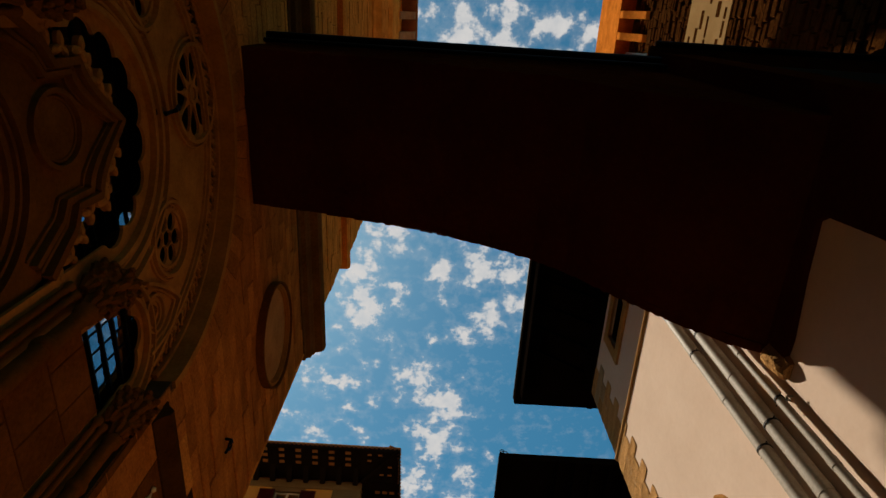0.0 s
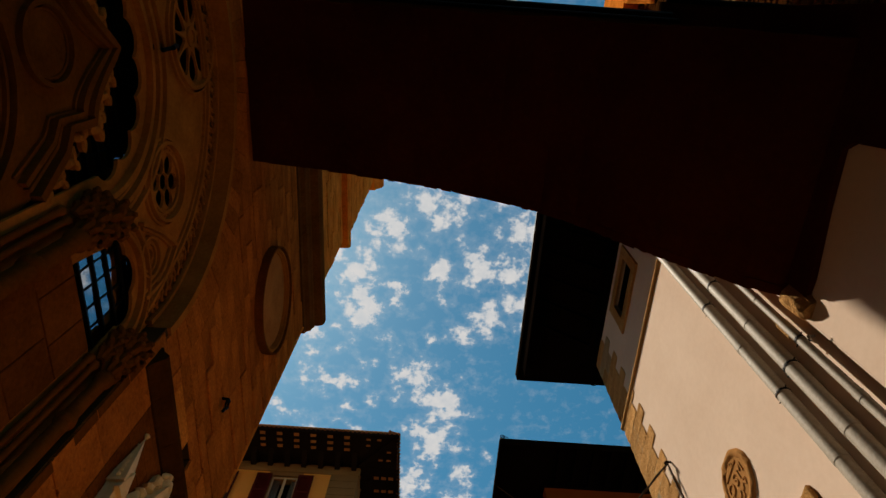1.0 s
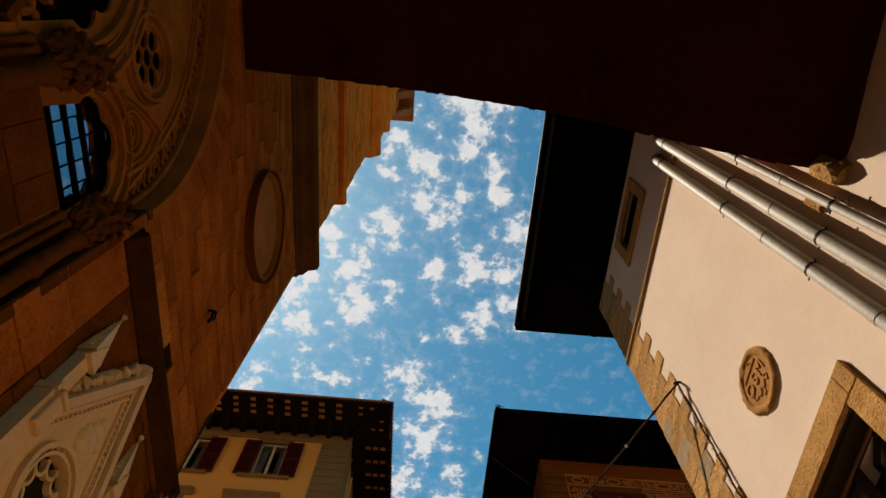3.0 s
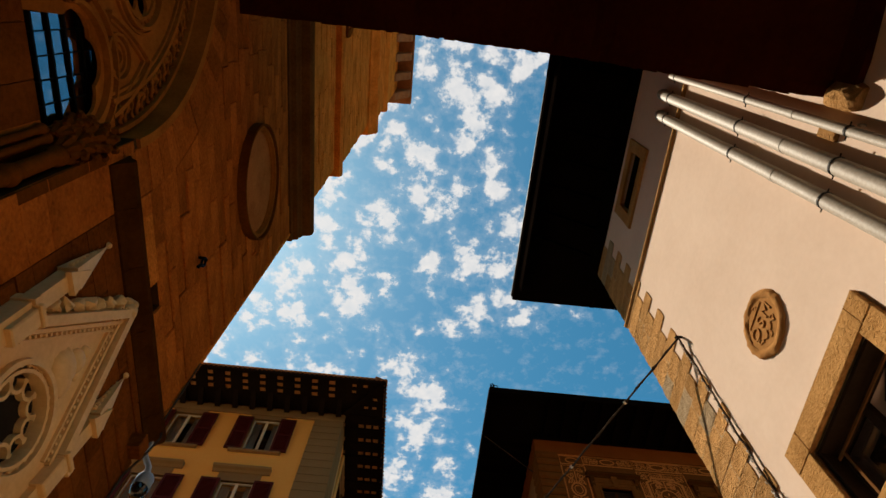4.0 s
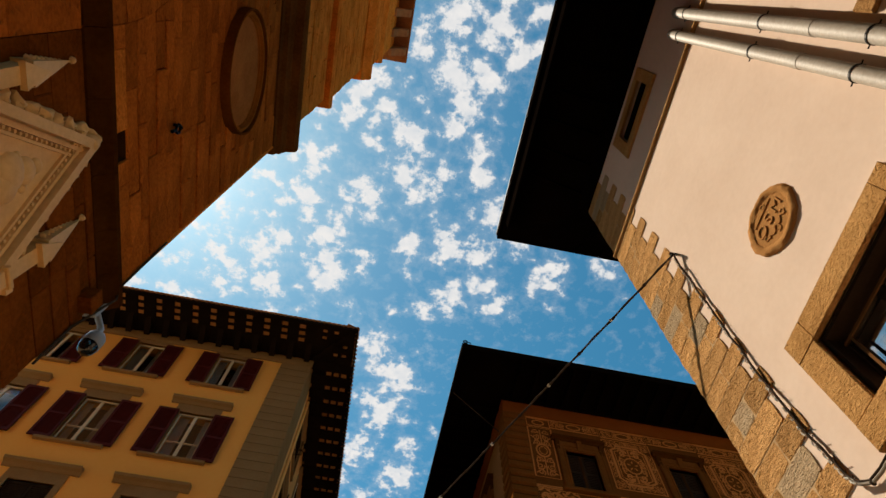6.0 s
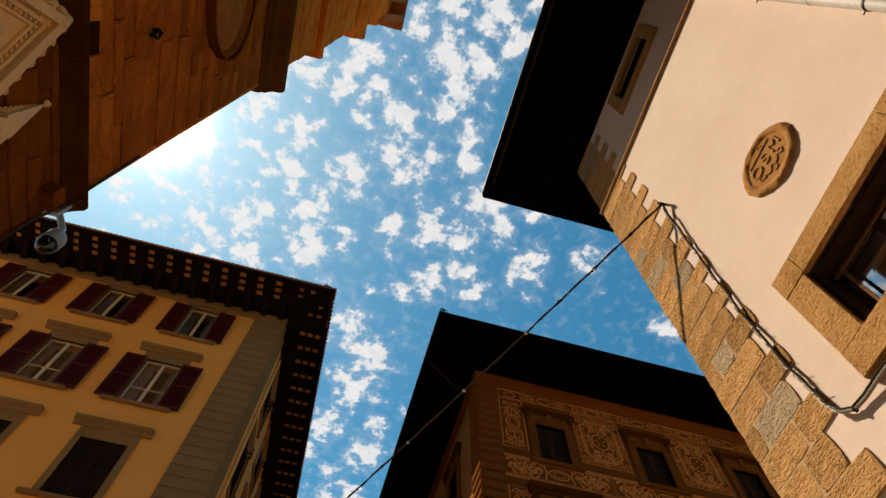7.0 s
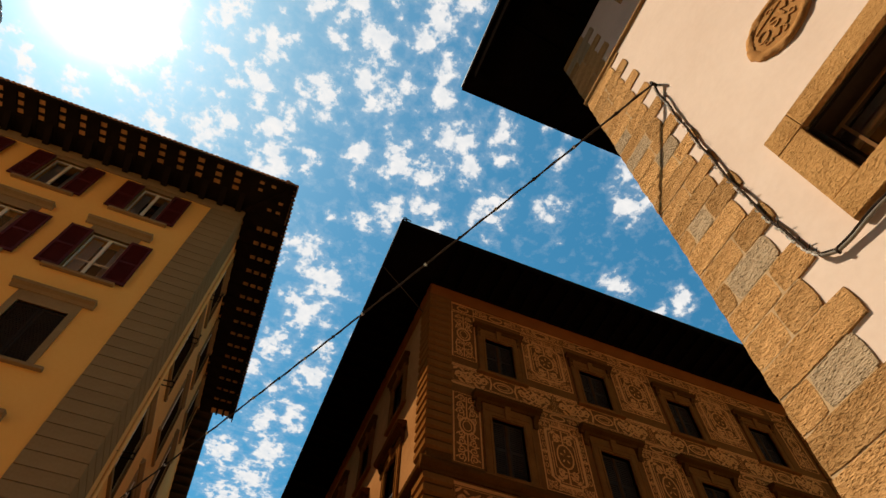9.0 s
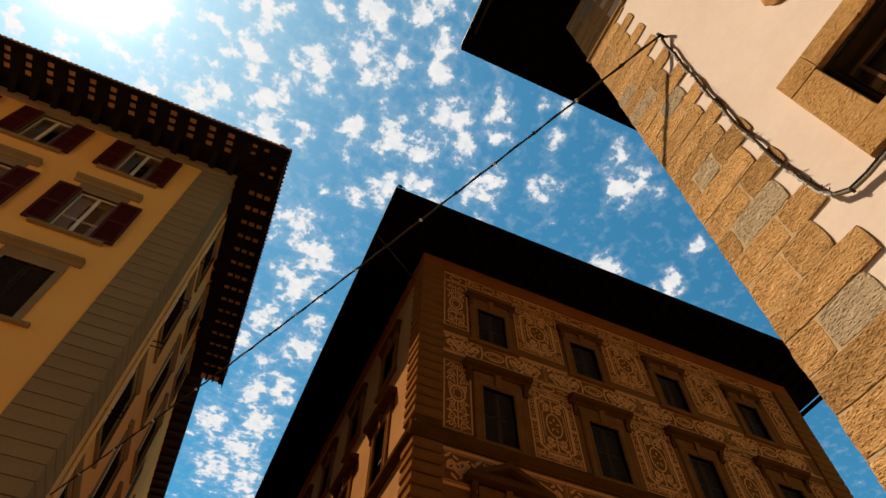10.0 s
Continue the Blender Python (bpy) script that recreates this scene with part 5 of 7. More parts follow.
def build_tracery():
    side = 3.55
    lights = [lobed(1.33, 7.50, 1.16, 8, 0.225, 4.45, 1.08), lobed(side, 7.40, 0.53, 3, 0.235, 6.86, 0.49), lobed(2.66 - side, 7.40, 0.53, 3, 0.235, 6.86, 0.49)]
    wheel = (1.17, 10.08, 0.6)
    roses = [(2.80, 8.86), (-0.14, 8.86)]
    eyes = [(3.53, 8.22), (-0.87, 8.22)]
    holes = list(lights)
    for cu, cz in roses:
        q = []
        for k in range(6):
            a = math.tau * k / 6 + 0.3
            holes.append([(cu + 0.232 * math.cos(a) + 0.122 * math.cos(w) * math.cos(a) - 0.106 * math.sin(w) * math.sin(a),
                           cz + 0.232 * math.sin(a) + 0.122 * math.cos(w) * math.sin(a) + 0.106 * math.sin(w) * math.cos(a)) for w in [math.tau * i / 14 for i in range(14)]])
            b = a + math.tau / 12
            for i in range(3):
                w = b + 0.7 * (i - 1)
                q.append((cu + 0.062 * math.cos(b) + 0.05 * math.cos(w), cz + 0.062 * math.sin(b) + 0.05 * math.sin(w)))
        holes.append(q)
    for cu, cz in eyes:
        q = []
        for k in range(4):
            for i in range(5):
                w = math.tau * k / 4 + radians(-80 + 160 * i / 4)
                q.append((cu + 0.075 * math.cos(math.tau * k / 4) + 0.066 * math.cos(w), cz + 0.075 * math.sin(math.tau * k / 4) + 0.066 * math.sin(w)))
        holes.append(q)
    # petals of the wheel, with thin bars between
    for k in range(9):
        a = math.tau * k / 9
        loop = []
        for i in range(14):
            w = math.tau * i / 14
            rr = 0.37 + 0.2 * math.cos(w)
            loop.append((wheel[0] + rr * math.cos(a) - 0.34 * rr * math.sin(w) * math.sin(a), wheel[1] + rr * math.sin(a) + 0.34 * rr * math.sin(w) * math.cos(a)))
        holes.append(loop)
    outline = [(CY - CR + 0.005, 4.4), (CY + CR - 0.005, 4.4)] + arc(CY, CZ, CR - 0.005, 0, 180, 48)
    s = plate(Shape(on_left), outline, holes, -0.318, -0.28)
    tr = part("tracery", s, CARVED_LIT, church, "carved brown stone tracery with rosettes and cusped lights")

    def inside_arch(line):
        return [p for p in line if (p[0] - CY) ** 2 + (p[1] - CZ) ** 2 < (CR - 0.02) ** 2]

    for cu, cz, r, w, d in ((CY, CZ, 2.77, 0.05, -0.20), (CY, CZ, 2.46, 0.045, -0.215), (CY, CZ, 2.40, 0.03, -0.245),
                            (1.33, 7.50, 1.29, 0.06, -0.20), (1.33, 7.50, 1.38, 0.03, -0.235), (1.33, 7.50, 1.46, 0.055, -0.20), (1.33, 7.50, 1.56, 0.03, -0.24), (1.33, 7.50, 1.66, 0.045, -0.215),
                            (side, 7.40, 0.60, 0.045, -0.21), (side, 7.40, 0.68, 0.025, -0.245), (side, 7.40, 0.76, 0.03, -0.22), (2.66 - side, 7.40, 0.62, 0.05, -0.21)):
        part("arch_moulding", Shape(on_left).ribbon(inside_arch(arc(cu, cz, r, 0, 180, 40)), w, -0.29, d), CARVED_LIT, tr)
    bead = Shape().dome(0, 0, 0, 0.021, 1.0, 2, 6)
    bead.v = [(p[1], p[0], p[2]) for p in bead.v]
    bead_mesh = bead.mesh("bead")
    bead_mesh.materials.append(CARVED_LIT)
    for cu, cz in roses:
        for r, w, d in ((0.365, 0.035, -0.25), (0.47, 0.04, -0.21), (0.53, 0.025, -0.245)):
            part("rose_moulding", ring(Shape(on_left), cu, cz, r, w, -0.29, d), CARVED_LIT, tr)
        for i in range(30):
            a = math.tau * i / 30
            ob = part("bead", bead_mesh, CARVED_LIT, tr)
            ob.matrix_basis = Matrix.Translation((LEFT - 0.282, cu + 0.418 * math.cos(a), cz + 0.418 * math.sin(a)))
    for r, w, d in ((0.64, 0.05, -0.215), (0.72, 0.03, -0.24), (0.11, 0.05, -0.25)):
        part("wheel_moulding", ring(Shape(on_left), wheel[0], wheel[1], r, w, -0.29, d), CARVED_LIT, tr)
    for i, (cu, cz) in enumerate(eyes):
        m = 1 if i == 0 else -1
        part("eye_moulding", ring(Shape(on_left), cu, cz, 0.17, 0.03, -0.29, -0.25), CARVED_LIT, tr)
        part("eye_moulding", ring(Shape(on_left), cu, cz, 0.23, 0.03, -0.29, -0.225), CARVED_LIT, tr)
        # a curved three-sided panel frames the eye
        for k, w, d in ((1.0, 0.045, -0.21), (0.84, 0.028, -0.24)):
            corners = [(cu - 0.44 * m * k, cz - 0.10 * k), (cu + 0.10 * m * k, cz + 0.66 * k), (cu + 0.56 * m * k, cz - 0.28 * k)]
            line = []
            for p, q in zip(corners, corners[1:]):
                for j in range(9):
                    t = j / 8
                    x, y = p[0] + (q[0] - p[0]) * t, p[1] + (q[1] - p[1]) * t
                    line.append((x + (x - cu) * 0.16 * math.sin(math.pi * t), y + (y - cz) * 0.16 * math.sin(math.pi * t)))
            part("panel_moulding", Shape(on_left).ribbon(inside_arch(line), w, -0.29, d), CARVED_LIT, tr)
    # curled leaves along the great arch, over a dark band painted as their shade
    back = Shape(on_left).band(arc(CY, CZ, 2.485, 2, 178, 60), arc(CY, CZ, 2.745, 2, 178, 60), -0.285, -0.276)
    part("leaf_hollow", back, WALL_CORE, tr)
    rnd = random.Random(8)
    variants = []
    for v in range(3):
        s = Shape(lambda u, d, z: (d, u, z))
        for k in range(5):
            a, q = rnd.uniform(0, 6.28), rnd.uniform(0.03, 0.055)
            s.dome(rnd.uniform(-0.055, 0.055), 0.0, rnd.uniform(-0.09, 0.09), q, rnd.uniform(0.8, 1.5), 2, 6)
        s.tube([(-0.06, 0.02, -0.1), (0.0, 0.06, -0.04), (0.05, 0.05, 0.05), (0.0, 0.03, 0.11)], 0.02, 6)
        me = s.mesh("carved_leaf")
        me.materials.append(CARVED_LIT)
        me.shade_smooth()
        variants.append(me)
    for i in range(62):
        a = radians(3 + 174 * i / 61)
        ob = part("carved_leaf", variants[i % 3], CARVED_LIT, tr)
        ob.matrix_basis = Matrix.Translation((LEFT - 0.285, CY + 2.615 * math.cos(a), CZ + 2.615 * math.sin(a))) @ Matrix.Rotation(a - math.pi / 2 + rnd.uniform(-0.25, 0.25), 4, "X")
    # clustered shafts with leafy capitals
    for y, d, r, thin, seed in ((2.76, -0.11, 0.085, (2.60, 2.51), 1), (4.21, -0.10, 0.07, (4.08, 4.0), 2), (-0.10, -0.11, 0.085, (0.06, 0.15), 3)):
        c = Shape(on_left)
        c.lathe([(r, 3.0), (r, 5.0), (r * 1.3, 5.03), (r * 1.3, 5.1), (r, 5.13), (r, 6.04), (r * 1.28, 6.06), (r * 1.38, 6.1), (r * 1.28, 6.14), (r, 6.16), (r, 6.66), (r * 1.35, 6.7), (r * 1.35, 6.75), (r * 1.05, 6.78), (r * 1.15, 7.0), (r * 1.7, 7.3), (r * 2.0, 7.36), (r * 2.0, 7.42), (r * 0.9, 7.44)], y, d, 20)
        col = part("colonnette", c, CARVED, church, "ringed stone colonnette with a leafy capital", soft=True)
        for k, q in enumerate(thin):
            t = Shape(on_left)
            t.lathe([(0.032, 3.0), (0.032, 6.72), (0.05, 6.75), (0.05, 6.8), (0.03, 6.82)], q, d - 0.10 - 0.03 * k, 12)
            part("thin_shaft", t, CARVED, col, soft=True)
        leafy_capital(col, y, d, 6.8, 7.38, r, seed)
        leafy_capital(col, thin[0], d - 0.08, 6.9, 7.3, r * 0.5, seed + 5)
    # flat dark strip beside the outer shafts
    for a, b in ((4.312, 4.42),):
        for z0, z1 in ((4.3, 5.1), (5.11, 5.75), (5.76, 6.4), (6.41, 7.0), (7.01, 7.3)):
            part("strip_stone", Shape(on_left).block(a, b, z0, z1, -0.1, 0.004, 0.006), CARVED, church)
    # plain stones under the side lights
    for z0, z1, cuts in ((4.4, 5.1, (2.86, 3.4, 3.94)), (5.11, 5.72, (2.86, 3.2, 3.94)), (5.73, 6.3, (2.86, 3.5, 3.94)), (6.31, 6.84, (2.86, 3.15, 3.6, 3.94))):
        for a, b in zip(cuts, cuts[1:]):
            part("panel_stone", Shape(on_left).block(a + 0.004, b - 0.004, z0, z1, -0.29, -0.262 + 0.004 * (len(cuts) % 3), 0.006), LOWER_STONE, tr)
    # panel with an ogee head and stepped shoulders that fills the middle light
    half = []
    for i in range(11):
        t = i / 10
        half.append((1.22 + 0.65 * (1 - t) ** 0.9, 7.59 + 0.62 * t ** 1.7))
    right = [(2.5, 4.5), (2.5, 6.1), (2.36, 6.62), (2.06, 7.08), (1.87, 7.2)] + half
    head = right + [(2.44 - p[0], p[1]) for p in right[::-1]][1:]
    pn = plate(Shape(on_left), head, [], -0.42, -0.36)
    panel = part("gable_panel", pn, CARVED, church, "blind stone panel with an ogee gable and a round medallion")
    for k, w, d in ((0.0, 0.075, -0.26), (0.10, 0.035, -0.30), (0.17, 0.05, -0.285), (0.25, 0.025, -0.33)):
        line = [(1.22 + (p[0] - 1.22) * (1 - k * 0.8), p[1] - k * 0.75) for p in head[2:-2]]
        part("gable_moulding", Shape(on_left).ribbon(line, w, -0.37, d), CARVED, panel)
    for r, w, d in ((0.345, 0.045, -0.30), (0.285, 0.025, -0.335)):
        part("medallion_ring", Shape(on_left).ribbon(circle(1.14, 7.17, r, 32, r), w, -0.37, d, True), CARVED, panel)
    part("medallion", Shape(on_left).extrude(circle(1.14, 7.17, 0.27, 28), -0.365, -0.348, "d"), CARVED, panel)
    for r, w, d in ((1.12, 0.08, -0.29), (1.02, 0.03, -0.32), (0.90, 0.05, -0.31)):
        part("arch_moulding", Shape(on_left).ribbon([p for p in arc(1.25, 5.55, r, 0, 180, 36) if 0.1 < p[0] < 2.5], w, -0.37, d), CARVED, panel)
    for i, (u, z, a) in enumerate(((1.42, 7.98, 0.75), (1.57, 7.83, 0.65), (1.72, 7.71, 0.6), (1.87, 7.62, 0.5), (1.90, 7.38, 0.2), (2.08, 7.1, 0.75), (2.22, 6.92, 0.7), (2.36, 6.68, 0.5), (2.44, 6.4, 0.35))):
        for m in (1, -1):
            cr = Shape(on_left)
            trefoil_leaf(cr, 1.22 + m * (u - 1.22), z, a if m > 0 else math.pi - a, 0.2, -0.36, -0.29 + 0.02 * (i % 2))
            part("crocket", cr, CARVED_LIT, panel)
    # near-black sheet behind the tracery stands for the unlit space there
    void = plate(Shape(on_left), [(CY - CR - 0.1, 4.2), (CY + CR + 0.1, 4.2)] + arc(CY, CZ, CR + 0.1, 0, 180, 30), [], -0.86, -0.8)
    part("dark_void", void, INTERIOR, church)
    # iron framed panes behind the lights, each slightly out of true
    for y0, y1, z0, z1, dp in ((3.04, 4.07, 6.84, 8.04, -0.39), (0.2, 2.48, 6.6, 8.7, -0.55), (-1.41, -0.38, 6.84, 8.04, -0.39)):
        # near-black backing for the unlit space behind the panes
        g = part("glazing", Shape(on_left).box(y0, y1, dp - 0.11, dp - 0.10, z0, z1 + 0.2), INTERIOR, church)
        ny, nz = round((y1 - y0) / 0.2), round((z1 - z0) / 0.24)
        for i in range(ny):
            for j in range(nz):
                a, b = y0 + (y1 - y0) * i / ny, y0 + (y1 - y0) * (i + 1) / ny
                c, e = z0 + (z1 - z0) * j / nz, z0 + (z1 - z0) * (j + 1) / nz
                t, q = rnd.uniform(-0.004, 0.004), rnd.uniform(-0.004, 0.004)
                pane = Shape(on_left).add([(a, dp + t, c), (b, dp + q, c), (b, dp - t, e), (a, dp - q, e), (a, dp - 0.006 + t, c), (b, dp - 0.006 + q, c), (b, dp - 0.006 - t, e), (a, dp - 0.006 - q, e)],
                                          [(0, 1, 2, 3), (7, 6, 5, 4), (0, 4, 5, 1), (1, 5, 6, 2), (2, 6, 7, 3), (3, 7, 4, 0)])
                part("pane", pane, OLD_GLASS, g)
        for k in range(1, ny):
            y = y0 + (y1 - y0) * k / ny
            part("lead", Shape(on_left).box(y - 0.006, y + 0.006, dp, dp + 0.012, z0, z1), IRON, g)
        for k in range(0, nz + 1):
            z = z0 + (z1 - z0) * k / nz
            part("iron_bar", Shape(on_left).box(y0, y1, dp + 0.004, dp + 0.025, z - 0.014, z + 0.014), IRON, g)
    # iron tie between the middle light and the wheel
    part("tie_bar", Shape(on_left).tube([(1.28, -0.2, 9.05), (1.26, -0.14, 9.2), (1.25, -0.2, 9.45)], 0.03, 8), IRON, church)
    part("tie_boss", Shape(on_left).dome(1.24, -0.28, 9.0, 0.09, 0.9, 3, 10), IRON, church)


build_tracery()


def build_church_details():
    # round relief with a moulded rim
    t = thing("roundel", (LEFT, 5.88, 11.92), "round recessed wall medallion with a moulded stone rim", "roundel")
    part("panel", Shape(on_left).extrude(circle(5.88, 11.95, 0.97, 40), -0.02, 0.025, "d"), ROUNDEL, t, "smooth pinkish stone disc")
    # the rim's shadow crescent is put into a darker stone colour
    part("rim", ring(Shape(on_left), 5.88, 11.95, 1.0, 0.035, -0.02, 0.15, 44), CARVED, t, "outer rim coloured dark as its own shadow")
    for r, w, d in ((0.965, 0.03, 0.085), (0.93, 0.035, 0.115), (0.895, 0.02, 0.06)):
        part("rim", ring(Shape(on_left), 5.88, 11.95, r, w, -0.02, d, 44), CARVED_LIT, t)
    # ledge at the springing, wrapping the corner
    lp = [(-0.02, 7.32), (0.02, 7.33), (0.04, 7.39), (0.09, 7.45), (0.15, 7.50), (0.15, 7.58), (0.06, 7.66), (0.02, 7.74), (-0.02, 7.74)]
    cuts = [4.43, 4.9, 5.55, 6.3, 6.9, 7.4, END + 0.1]
    for a, b in zip(cuts, cuts[1:]):
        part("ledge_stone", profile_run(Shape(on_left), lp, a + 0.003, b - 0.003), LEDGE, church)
    part("corner_roll", Shape().tube([(LEFT - 0.01, END + 0.005, 7.7), (LEFT - 0.01, END + 0.005, 14.31)], 0.035, 8), WALL_REST, church)
    # dressed edge of the great arch
    part("arch_edge", Shape(on_left).band(arc(CY, CZ, CR - 0.002, 0, 180, 60), arc(CY, CZ, CR + 0.10, 0, 180, 60), -0.27, 0.012), CARVED_LIT, church)
    # putlog hole: a square socket, its inner shade a near-black back plate
    h = thing("putlog_hole", (LEFT, 6.16, 7.93), "dark square socket in the stone wall", "wall socket")
    part("hollow", Shape(on_left).box(6.005, 6.325, -0.5, -0.45, 7.76, 8.09), INTERIOR, h)
    # small iron hook
    k = thing("wall_hook", (LEFT, 6.2, 9.16), "small black iron hook on the stone wall", "hook")
    part("stem", Shape(on_left).tube([(6.2, 0.0, 9.28), (6.2, 0.10, 9.26), (6.2, 0.13, 9.2)], 0.022, 7), IRON, k)
    part("ring", Shape(on_left).tube([(6.2 + 0.055 * math.sin(math.tau * i / 14), 0.12, 9.13 + 0.065 * math.cos(math.tau * i / 14)) for i in range(15)], 0.018, 6), IRON, k)
    part("tip", Shape(on_left).tube([(6.2, 0.12, 9.06), (6.2, 0.11, 8.97)], 0.024, 7), IRON, k)
    # arched window high above the first cornices
    for y in (2.45, -3.2):
        w = Shape(on_left)
        loop = [(y - 1.45, 21.3), (y + 1.45, 21.3)] + arc(y, 21.6, 1.45, 0, 180, 24)
        inner = [(y - 1.25, 21.35), (y + 1.25, 21.35)] + arc(y, 21.6, 1.25, 0, 180, 24)
        plate(w, loop, [inner], 0.06, 0.16)
        f = part("high_window", w, CARVED, church)
        part("infill", plate(Shape(on_left), inner, [], 0.05, 0.085), ROUNDEL, f)


ROUNDEL = material("pink_stone", (0.33, 0.108, 0.025), (0.56, 0.2, 0.05), 1.8, 20, 0.85, 0.5)
build_church_details()


# ---- marble tabernacle on the church wall ----
def build_tabernacle():
    c = 5.9
    t = thing("tabernacle", (LEFT, c, 4.0), "white marble gothic niche with gable and pinnacles on the church wall", "tabernacle")
    # gable with a round traceried opening below
    body = plate(Shape(on_left), [(c - 0.66, 4.0), (c + 0.66, 4.0), (c + 0.66, 5.72), (c, 7.08), (c - 0.66, 5.72)], [circle(c, 5.42, 0.40, 28)], -0.03, 0.10)
    g = part("gable", body, MARBLE, t, "carved white marble gable")
    for r, w, d in ((0.43, 0.045, 0.15), (0.36, 0.03, 0.13)):
        part("round_moulding", ring(Shape(on_left), c, 5.42, r, w, 0.0, d), MARBLE, g)
    for i in range(28):
        a = math.tau * i / 28
        part("bead", Shape(on_left).dome(c + 0.395 * math.cos(a), 0.10, 5.42 + 0.395 * math.sin(a), 0.022, 1.0, 2, 6), MARBLE, g)
    # cusps in the round opening
    for k in range(10):
        a = math.tau * k / 10
        u, z = c + 0.27 * math.cos(a), 5.42 + 0.27 * math.sin(a)
        part("cusp", Shape(on_left).ribbon(arc(u, z, 0.082, math.degrees(a) + 70, math.degrees(a) + 290, 10)[::-1], 0.03, 0.0, 0.07), MARBLE, g)
    # near-black sheet as the shade inside the niche
    part("niche_back", Shape(on_left).box(c - 0.45, c + 0.45, -0.02, 0.012, 4.95, 5.9), INTERIOR, t)
    rnd = random.Random(17)
    # raking mouldings, dentils and crockets
    for side in (-1, 1):
        p0, p1 = Vector((c + 0.70 * side, 5.66)), Vector((c, 7.12))
        dirv = (p1 - p0).normalized()
        out = Vector((side * dirv.y * 1.0, -side * dirv.x)) if side > 0 else Vector((-dirv.y, dirv.x))
        if out.x * side < 0:
            out = -out
        for off, w, d in ((0.0, 0.085, 0.19), (-0.085, 0.035, 0.145), (-0.155, 0.025, 0.13)):
            a, b = p0 + out * off, p1 + out * off
            part("raking_moulding", Shape(on_left).ribbon([a[:], b[:]], w, 0.0, d), MARBLE, g)
        n = 24
        for i in range(n):
            p = p0.lerp(p1, (i + 0.5) / n) - out * 0.122
            part("dentil", Shape(on_left).box(p.x - 0.014, p.x + 0.014, 0.09, 0.135, p.y - 0.014, p.y + 0.014), MARBLE, g)
        for i in range(9):
            p = p0.lerp(p1, (i + 0.4) / 9) + out * 0.075
            cr = knob(Shape(on_left), p.x + out.x * 0.02, 0.07, p.y + out.y * 0.02, rnd.uniform(0.066, 0.08), rnd)
            part("crocket", cr, MARBLE, g, soft=True)
    for side in (-1, 1):
        part("kneeler", Shape(on_left).block(c + 0.70 * side - 0.075, c + 0.70 * side + 0.075, 5.42, 5.74, 0.0, 0.215, 0.012), MARBLE, g)
        part("kneeler_cap", Shape(on_left).block(c + 0.70 * side - 0.095, c + 0.70 * side + 0.095, 5.742, 5.79, 0.0, 0.235, 0.01), MARBLE, g)
    fin = Shape(on_left)
    for du, dz, r in ((0, 0.0, 0.095), (0, 0.05, 0.085), (0.075, 0.1, 0.045), (-0.075, 0.1, 0.045), (0.05, 0.15, 0.035), (-0.05, 0.15, 0.035), (0, 0.17, 0.055)):
        fin.dome(c + du, 0.07, 7.12 + dz, r, 1.5, 3, 8)
    part("finial", fin, MARBLE, t, soft=True)
    # seated figure in relief, as plain rounded masses
    rl = Shape(on_left)
    for du, dz, r, q in ((0.0, 6.36, 0.07, 0.8), (0.0, 6.22, 0.12, 0.6), (-0.03, 6.05, 0.17, 0.45), (0.05, 5.98, 0.15, 0.45), (0.13, 6.18, 0.05, 0.7), (-0.13, 6.15, 0.05, 0.7)):
        rl.dome(c + du, 0.095, dz, r, q, 4, 12)
    part("relief", rl, MARBLE, t, soft=True)
    # pinnacles on both sides
    for u in (c - 0.735, c + 0.745):
        p = Shape(on_left)
        p.box(u - 0.09, u + 0.09, -0.02, 0.16, 3.6, 5.75)
        p.box(u - 0.11, u + 0.11, -0.02, 0.19, 5.75, 5.83)
        p.box(u - 0.07, u + 0.07, -0.02, 0.13, 5.83, 6.35)
        p.add([(u - 0.10, -0.02, 6.35), (u + 0.10, -0.02, 6.35), (u + 0.10, 0.17, 6.35), (u - 0.10, 0.17, 6.35), (u, 0.03, 7.08)], [(0, 3, 2, 1), (0, 1, 4), (1, 2, 4), (2, 3, 4), (3, 0, 4)])
        pin = part("pinnacle", p, MARBLE, t, "slender crocketed marble pinnacle")
        part("small_gable", Shape(on_left).extrude([(u - 0.11, 6.25), (u + 0.11, 6.25), (u, 6.55)], 0.12, 0.175, "d"), MARBLE, pin)
        for i in range(8):
            k = i / 8
            for s in (-1, 1):
                part("crocket", Shape(on_left).dome(u + s * 0.10 * (1 - k), 0.07 * (1 - k), 6.42 + 0.6 * k, 0.026 * (1.2 - k * 0.6), 1.2, 2, 6), MARBLE, pin)
        part("tip", Shape(on_left).dome(u, 0.02, 7.1, 0.035, 1.2, 3, 7), MARBLE, pin)


build_tabernacle()


